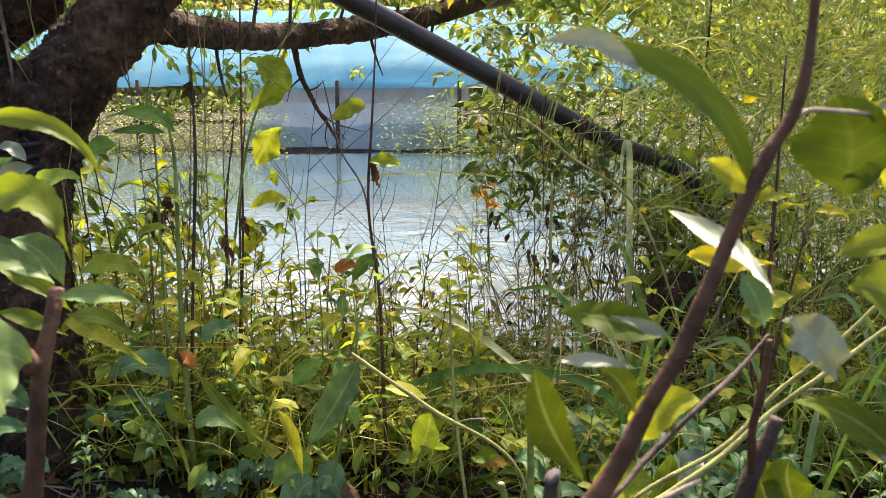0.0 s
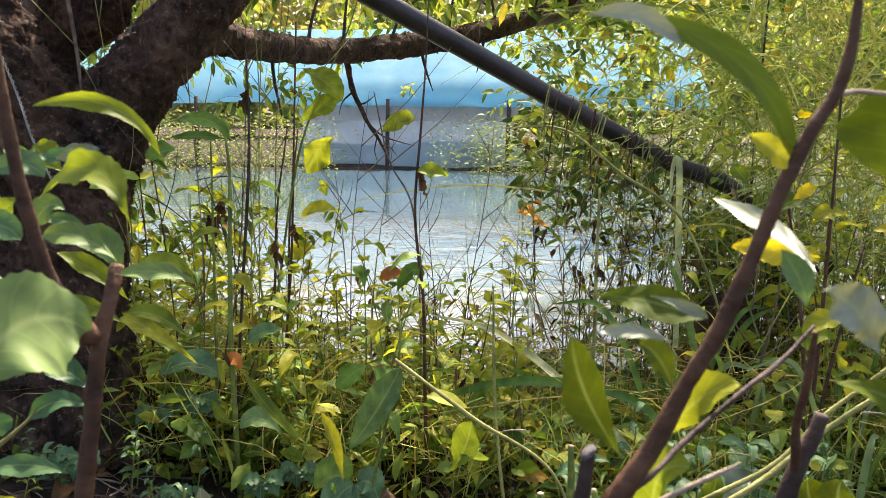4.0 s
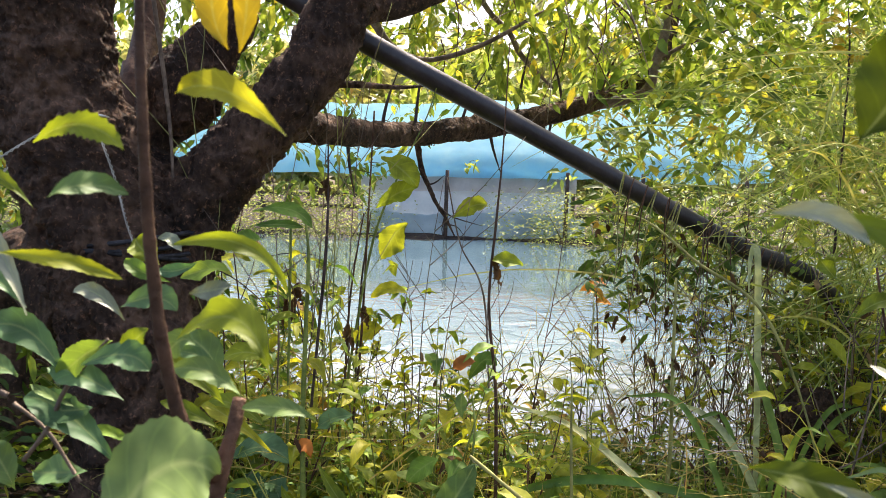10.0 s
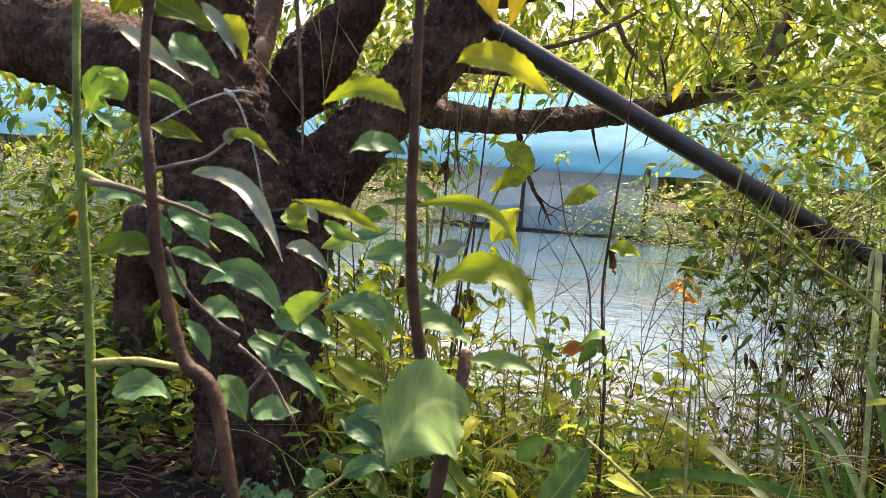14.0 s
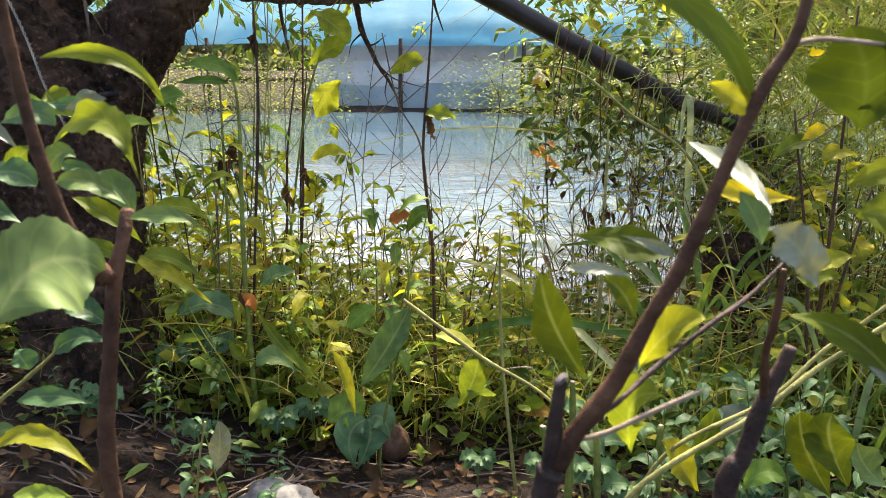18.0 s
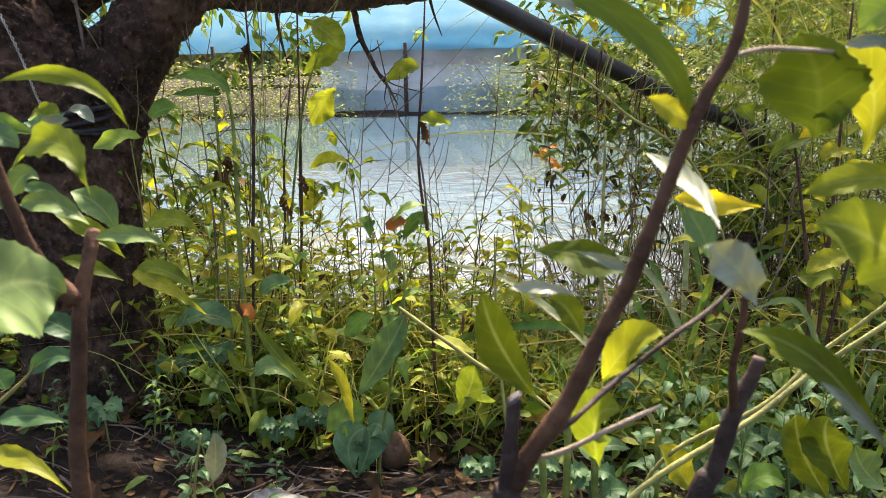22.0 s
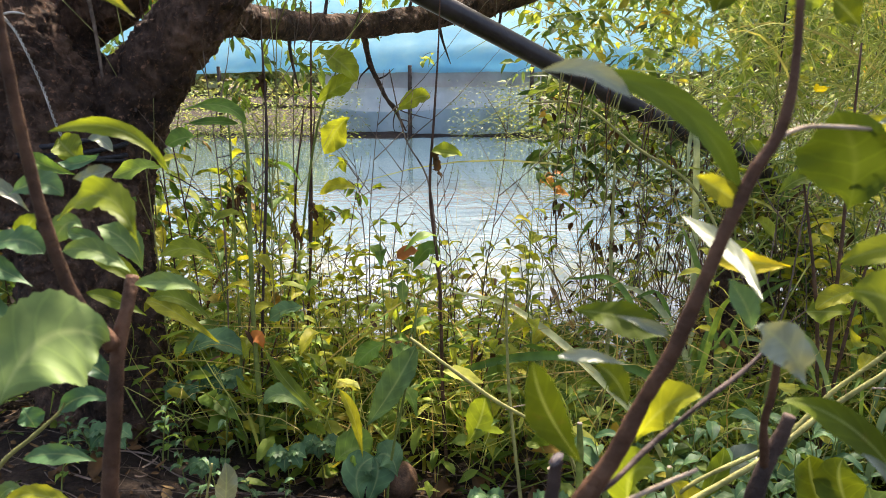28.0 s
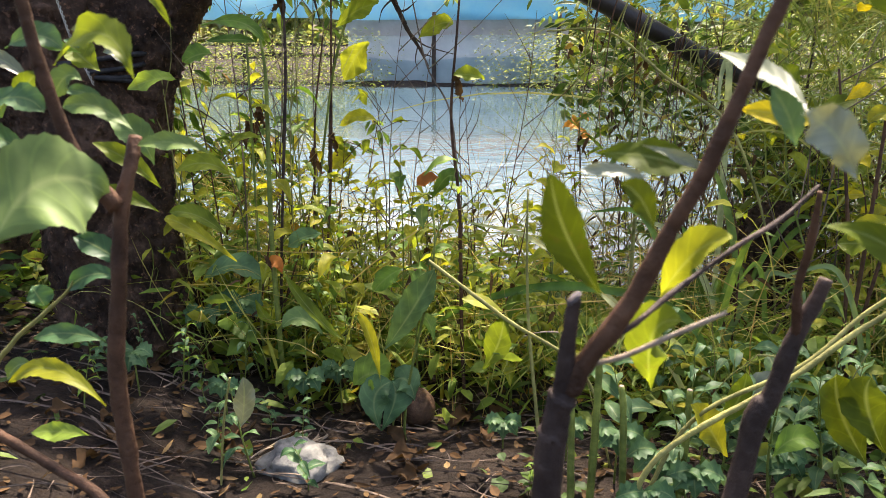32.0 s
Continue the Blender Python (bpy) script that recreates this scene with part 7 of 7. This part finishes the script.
# sprays of the tree: drooping twigs with leaves
def sprays(name, label, cat, centres, count, reach, leaf, mat, density=9):
    base, along, nrm, ln, wd = [], [], [], [], []
    tb, tt = [], []
    for (cx, cy, cz), (sx, sy, sz) in centres:
        for i in range(count):
            p = np.array([cx + NPR.normal(0, sx), cy + NPR.normal(0, sy), cz + NPR.normal(0, sz)])
            a = NPR.uniform(0, 6.28)
            d = np.array([math.cos(a), math.sin(a) * 0.7, NPR.uniform(-0.9, 0.15)]) * reach * NPR.uniform(0.5, 1.2)
            tb.append(p)
            tt.append(p + d)
            for s in np.linspace(0.12, 1, density):
                base.append(p + d * s + NPR.normal(0, 0.008, 3))
                along.append(d / reach + NPR.normal(0, 0.6, 3) + np.array([0, 0, -0.35]))
                nrm.append(np.array([0, -0.15, 1]) + NPR.normal(0, 0.5, 3))
                k = leaf * NPR.uniform(0.6, 1.25)
                ln.append(k)
                wd.append(k * NPR.uniform(0.38, 0.6))
    crown = stuff(name, label, cat, leaf_cloud(name, base, along, nrm, ln, wd, mat))
    m = len(tb)
    return crown, blade_cloud(name + "_twigs", tb, tt, NPR.uniform(0, 0.03, m), np.full(m, 0.004), TWIG_DARK)


# last two clusters hang unseen overhead, added to shade the near bank
CANOPY_AND_SHADE = [((-0.45, 2.7, 1.62), (0.45, 0.3, 0.13)), ((0.25, 3.0, 1.66), (0.4, 0.3, 0.16)), ((0.5, 3.4, 1.75), (0.4, 0.4, 0.25)), ((-0.2, 3.4, 1.95), (0.7, 0.4, 0.25)), ((0.9, 3.2, 1.9), (0.5, 0.4, 0.3)), ((-0.7, 2.9, 1.9), (0.4, 0.3, 0.25)), ((-0.9, 3.6, 2.3), (0.8, 0.4, 0.3)), ((0.4, 4.2, 2.3), (0.9, 0.5, 0.35)), ((0.7, 4.0, 1.5), (0.5, 0.4, 0.25)), ((1.6, 3.6, 2.1), (0.5, 0.4, 0.4)), ((-0.3, 4.5, 2.5), (0.7, 0.5, 0.4)), ((0.8, 5.0, 2.7), (0.9, 0.5, 0.45)), ((-1.2, 4.5, 2.7), (0.7, 0.5, 0.45)), ((-0.6, 3.4, 1.8), (0.4, 0.3, 0.2)), ((2.2, 4.6, 2.8), (0.8, 0.6, 0.5)), ((0.7, 3.1, 3.1), (0.45, 0.4, 0.15)), ((1.3, 3.2, 3.2), (0.4, 0.4, 0.15))]
_, tw = sprays("canopy_foliage", "hanging sprays of light yellow-green tree leaves, some unseen overhead for shade", "foliage", CANOPY_AND_SHADE, 68, 0.24, 0.062, FOLIAGE_LIGHT)
stuff("canopy_twigs", "thin dark hanging twigs of the tree", "twigs", tw)
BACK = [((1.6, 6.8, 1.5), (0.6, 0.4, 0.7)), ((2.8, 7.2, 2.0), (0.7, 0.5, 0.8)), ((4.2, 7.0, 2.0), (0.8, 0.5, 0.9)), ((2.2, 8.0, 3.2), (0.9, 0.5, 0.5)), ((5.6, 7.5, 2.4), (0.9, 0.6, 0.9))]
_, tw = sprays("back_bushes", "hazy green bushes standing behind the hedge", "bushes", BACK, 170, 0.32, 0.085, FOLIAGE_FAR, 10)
stuff("back_twigs", "thin twigs of the bushes behind the hedge", "twigs", tw)
LEFT = [((-2.0, 3.2, 0.9), (0.6, 0.5, 0.4)), ((-2.6, 4.2, 1.6), (0.8, 0.6, 0.5)), ((-1.5, 3.6, 1.7), (0.4, 0.4, 0.4)), ((-1.9, 2.4, 0.45), (0.4, 0.3, 0.25)), ((-2.3, 2.6, 1.1), (0.4, 0.4, 0.4)), ((-1.25, 2.3, 0.35), (0.25, 0.25, 0.2)), ((-1.2, 2.9, 1.9), (0.3, 0.3, 0.35)), ((-3.0, 5.0, 2.4), (0.9, 0.6, 0.6)), ((-2.0, 4.6, 2.6), (0.6, 0.6, 0.5)), ((-3.4, 4.0, 1.2), (0.6, 0.6, 0.5)), ((-4.2, 5.5, 2.0), (0.8, 0.6, 0.8)), ((-1.6, 3.4, 2.6), (0.5, 0.4, 0.4)), ((-2.5, 3.6, 2.9), (0.6, 0.4, 0.4))]
_, tw = sprays("bank_foliage", "bushes of yellow-green leaves behind the old trunk", "foliage", LEFT, 110, 0.25, 0.06, FOLIAGE, 10)
stuff("bank_twigs", "thin twigs of the bushes behind the trunk", "twigs", tw)


# ---- far shore ----
n = 34000
x = NPR.uniform(-14, 9, n)
y = NPR.uniform(13.2, 14.9, n)
keep = ~((x > -3.3) & (x < -0.2) & (NPR.uniform(0, 1, n) < np.where((x > -1.1) | (x < -2.8), 0.72, 0.985)))
x, y = x[keep], y[keep]
n = len(x)
tall = 1.12
z = WATER + NPR.beta(1, 1.5, n) * tall
b = np.stack([x, y, z], 1)
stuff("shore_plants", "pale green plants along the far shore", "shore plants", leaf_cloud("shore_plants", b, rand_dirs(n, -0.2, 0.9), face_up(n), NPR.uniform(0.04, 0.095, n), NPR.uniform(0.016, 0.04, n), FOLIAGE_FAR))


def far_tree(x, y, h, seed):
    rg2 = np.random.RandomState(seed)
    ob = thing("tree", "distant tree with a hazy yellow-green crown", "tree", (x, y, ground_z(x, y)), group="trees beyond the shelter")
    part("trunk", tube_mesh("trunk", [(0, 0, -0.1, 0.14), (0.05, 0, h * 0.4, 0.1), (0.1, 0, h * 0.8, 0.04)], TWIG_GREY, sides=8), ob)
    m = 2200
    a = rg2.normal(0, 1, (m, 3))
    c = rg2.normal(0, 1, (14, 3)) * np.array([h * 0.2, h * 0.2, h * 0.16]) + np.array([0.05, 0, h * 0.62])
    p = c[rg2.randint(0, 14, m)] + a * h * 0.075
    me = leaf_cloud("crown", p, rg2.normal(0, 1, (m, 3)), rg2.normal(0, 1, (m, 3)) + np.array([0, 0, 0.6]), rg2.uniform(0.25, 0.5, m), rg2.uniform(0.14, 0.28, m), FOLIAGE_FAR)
    part("crown", me, ob)


for i in range(22):
    far_tree(-24 + i * 2.2 + rg.uniform(-0.8, 0.8), 22 + rg.uniform(-2, 6), rg.uniform(3.4, 4.8), 100 + i)


n = 26000
x, y = NPR.uniform(-60, 50, n), NPR.uniform(48, 62, n)
top = 11.3 + 1.2 * np.sin(x * 0.31) + 1.0 * np.sin(x * 0.83 + 1)
z = ground_z(0, 60) + top * NPR.beta(1.3, 1.1, n)
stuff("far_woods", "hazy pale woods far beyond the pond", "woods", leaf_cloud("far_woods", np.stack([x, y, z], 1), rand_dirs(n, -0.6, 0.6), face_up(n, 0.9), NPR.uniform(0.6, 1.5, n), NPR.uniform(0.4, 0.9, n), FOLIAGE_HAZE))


# ---- bare shoots, dead leaves and dry vines ----
def bare_shoot(at, height, seed, mat, lean=(0, 0)):
    """A leafless branching shoot."""
    rg3 = random.Random(seed)
    ob = thing("bare_shoot", "thin leafless branching shoot", "shoot", at, group="bare shoots")
    main = [(lean[0] * s * height + 0.015 * math.sin(5 * s + seed), lean[1] * s * height, height * s, 0.0024 * (1 - 0.7 * s)) for s in np.linspace(0, 1, 6)]
    part("stem", tube_mesh("stem", main, mat, sides=5, steps=3), ob)
    for i in range(7):
        s = 0.3 + 0.65 * i / 7
        a = rg3.uniform(-1, 1)
        L = height * rg3.uniform(0.12, 0.3)
        p = (lean[0] * s * height + 0.015 * math.sin(5 * s + seed), lean[1] * s * height, height * s)
        q = (p[0] + L * math.sin(a) * 1.2, p[1] + rg3.uniform(-0.3, 0.3) * L, p[2] + L * 0.9)
        part("twig", tube_mesh("twig", [(*p, 0.0014), ((p[0] + q[0]) / 2 + 0.008, (p[1] + q[1]) / 2, (p[2] + q[2]) / 2 - 0.006, 0.001), (*q, 0.0005)], mat, sides=4, steps=2), ob)


for i, (x, y, h) in enumerate(((-0.72, 1.5, 1.25), (-0.62, 1.52, 1.1), (-0.78, 1.6, 1.3), (-0.55, 1.6, 0.95), (-0.3, 1.9, 0.9), (-0.05, 2.0, 0.95), (0.1, 2.1, 0.85), (-0.66, 1.75, 1.2), (-0.2, 2.2, 0.75), (0.25, 2.2, 0.9), (0.45, 2.0, 0.95), (0.33, 1.9, 0.8), (0.15, 1.75, 0.6), (-0.4, 2.1, 0.8), (-0.7, 1.62, 1.4), (-0.58, 1.7, 1.3), (-0.5, 1.75, 1.15), (0.5, 2.1, 1.0), (0.62, 2.15, 0.9), (0.38, 2.05, 0.85), (-0.12, 1.85, 0.7), (0.05, 1.9, 0.65), (-0.35, 1.8, 0.95))):
    bare_shoot((x, y, ground_z(x, y) - 0.01), h, 300 + i, STEM_STRAW if i % 3 == 0 else TWIG_GREY if i % 3 == 1 else TWIG_RED, (RNG.uniform(-0.12, 0.12), 0))
for ob, p in ((h2, (-0.58, 1.58, 0.66)), (h2, (-0.52, 1.6, 0.9)), (h7, (-0.585, 1.52, 0.63)), (h4, (-0.13, 1.56, 0.74)), (h10, (-0.5, 1.89, 0.56)), (h3, (-0.49, 1.69, 0.55)), (h6, (0.292, 1.76, 0.5))):
    for k in range(3):
        d = Vector((RNG.uniform(-0.02, 0.02), RNG.uniform(-0.015, 0.015), -RNG.uniform(0.03, 0.07)))
        leaf_part(ob, p, Vector(p) + d * 0.5 + Vector((RNG.uniform(-0.015, 0.015), 0, 0)), Vector(p) + d, 0.014, (RNG.uniform(-1, 1), -1, 0.1), LEAF_DEAD, "shrivelled dark brown leaf", wave=0.5, fold=0.8)
vine = thing("hanging_vine", "dry reddish vine draped over the leaning pipe", "vine", (0.27, 1.95, 0.87))
VO = vine.location
for k in range(16):
    x0 = 0.14 + 0.034 * k + RNG.uniform(-0.05, 0.05)
    y0, z0 = 1.93 + (x0 - 0.2) * 0.6, 0.905 - (x0 - 0.2) * 0.47
    dx = RNG.uniform(-0.05, 0.05)
    part("strand", tube_mesh("strand", [(x0 + dx, y0 + 0.03, z0 - 0.12, 0.0014), (x0 + 0.01, y0 - 0.03, z0 + 0.012, 0.0018), (x0 - 0.004, y0 - 0.045, z0 - 0.04, 0.0018), (x0 + dx * 0.7, y0 - 0.05, z0 - 0.17, 0.0014), (x0 + dx * 1.5, y0 - 0.05, z0 - RNG.uniform(0.25, 0.4), 0.0008)], TWIG_RED if k % 2 else STEM_STRAW, sides=5, steps=4, origin=VO), vine)
autumn = thing("autumn_twig", "twig with orange autumn leaves over the water", "twig", (0.33, 4.3, -0.3))
stalk(autumn, "stem", [(0.36, 4.36, -0.5, 0.006), (0.34, 4.35, 0.0, 0.005), (0.31, 4.34, 0.4, 0.003)], TWIG_DARK)
for k in range(6):
    a = k * 1.05
    p = Vector((0.315, 4.34, 0.24 + 0.025 * k))
    leaf_part(autumn, p, p + Vector((0.05 * math.cos(a), 0.03 * math.sin(a), 0.02)), p + Vector((0.1 * math.cos(a), 0.06 * math.sin(a), -0.02)), 0.05, (0, -0.7, 0.7), LEAF_ORANGE)
golden = thing("golden_twig", "twig with golden orange autumn leaves in the hedge", "twig", (0.8, 2.3, 0.0))
stalk(golden, "stem", [(0.86, 2.3, -0.05, 0.005), (0.84, 2.28, 0.7, 0.004), (0.82, 2.22, 1.25, 0.003), (0.80, 2.2, 1.42, 0.0015)], TWIG_DARK)
for k in range(9):
    a = k * 1.3
    p = Vector((0.815 - 0.003 * k, 2.21, 1.27 + 0.016 * k))
    leaf_part(golden, p, p + Vector((0.03 * math.cos(a), 0.02 * math.sin(a), 0.015)), p + Vector((0.065 * math.cos(a), 0.04 * math.sin(a), -0.005)), 0.032, (0, -0.7, 0.7), LEAF_GOLD)
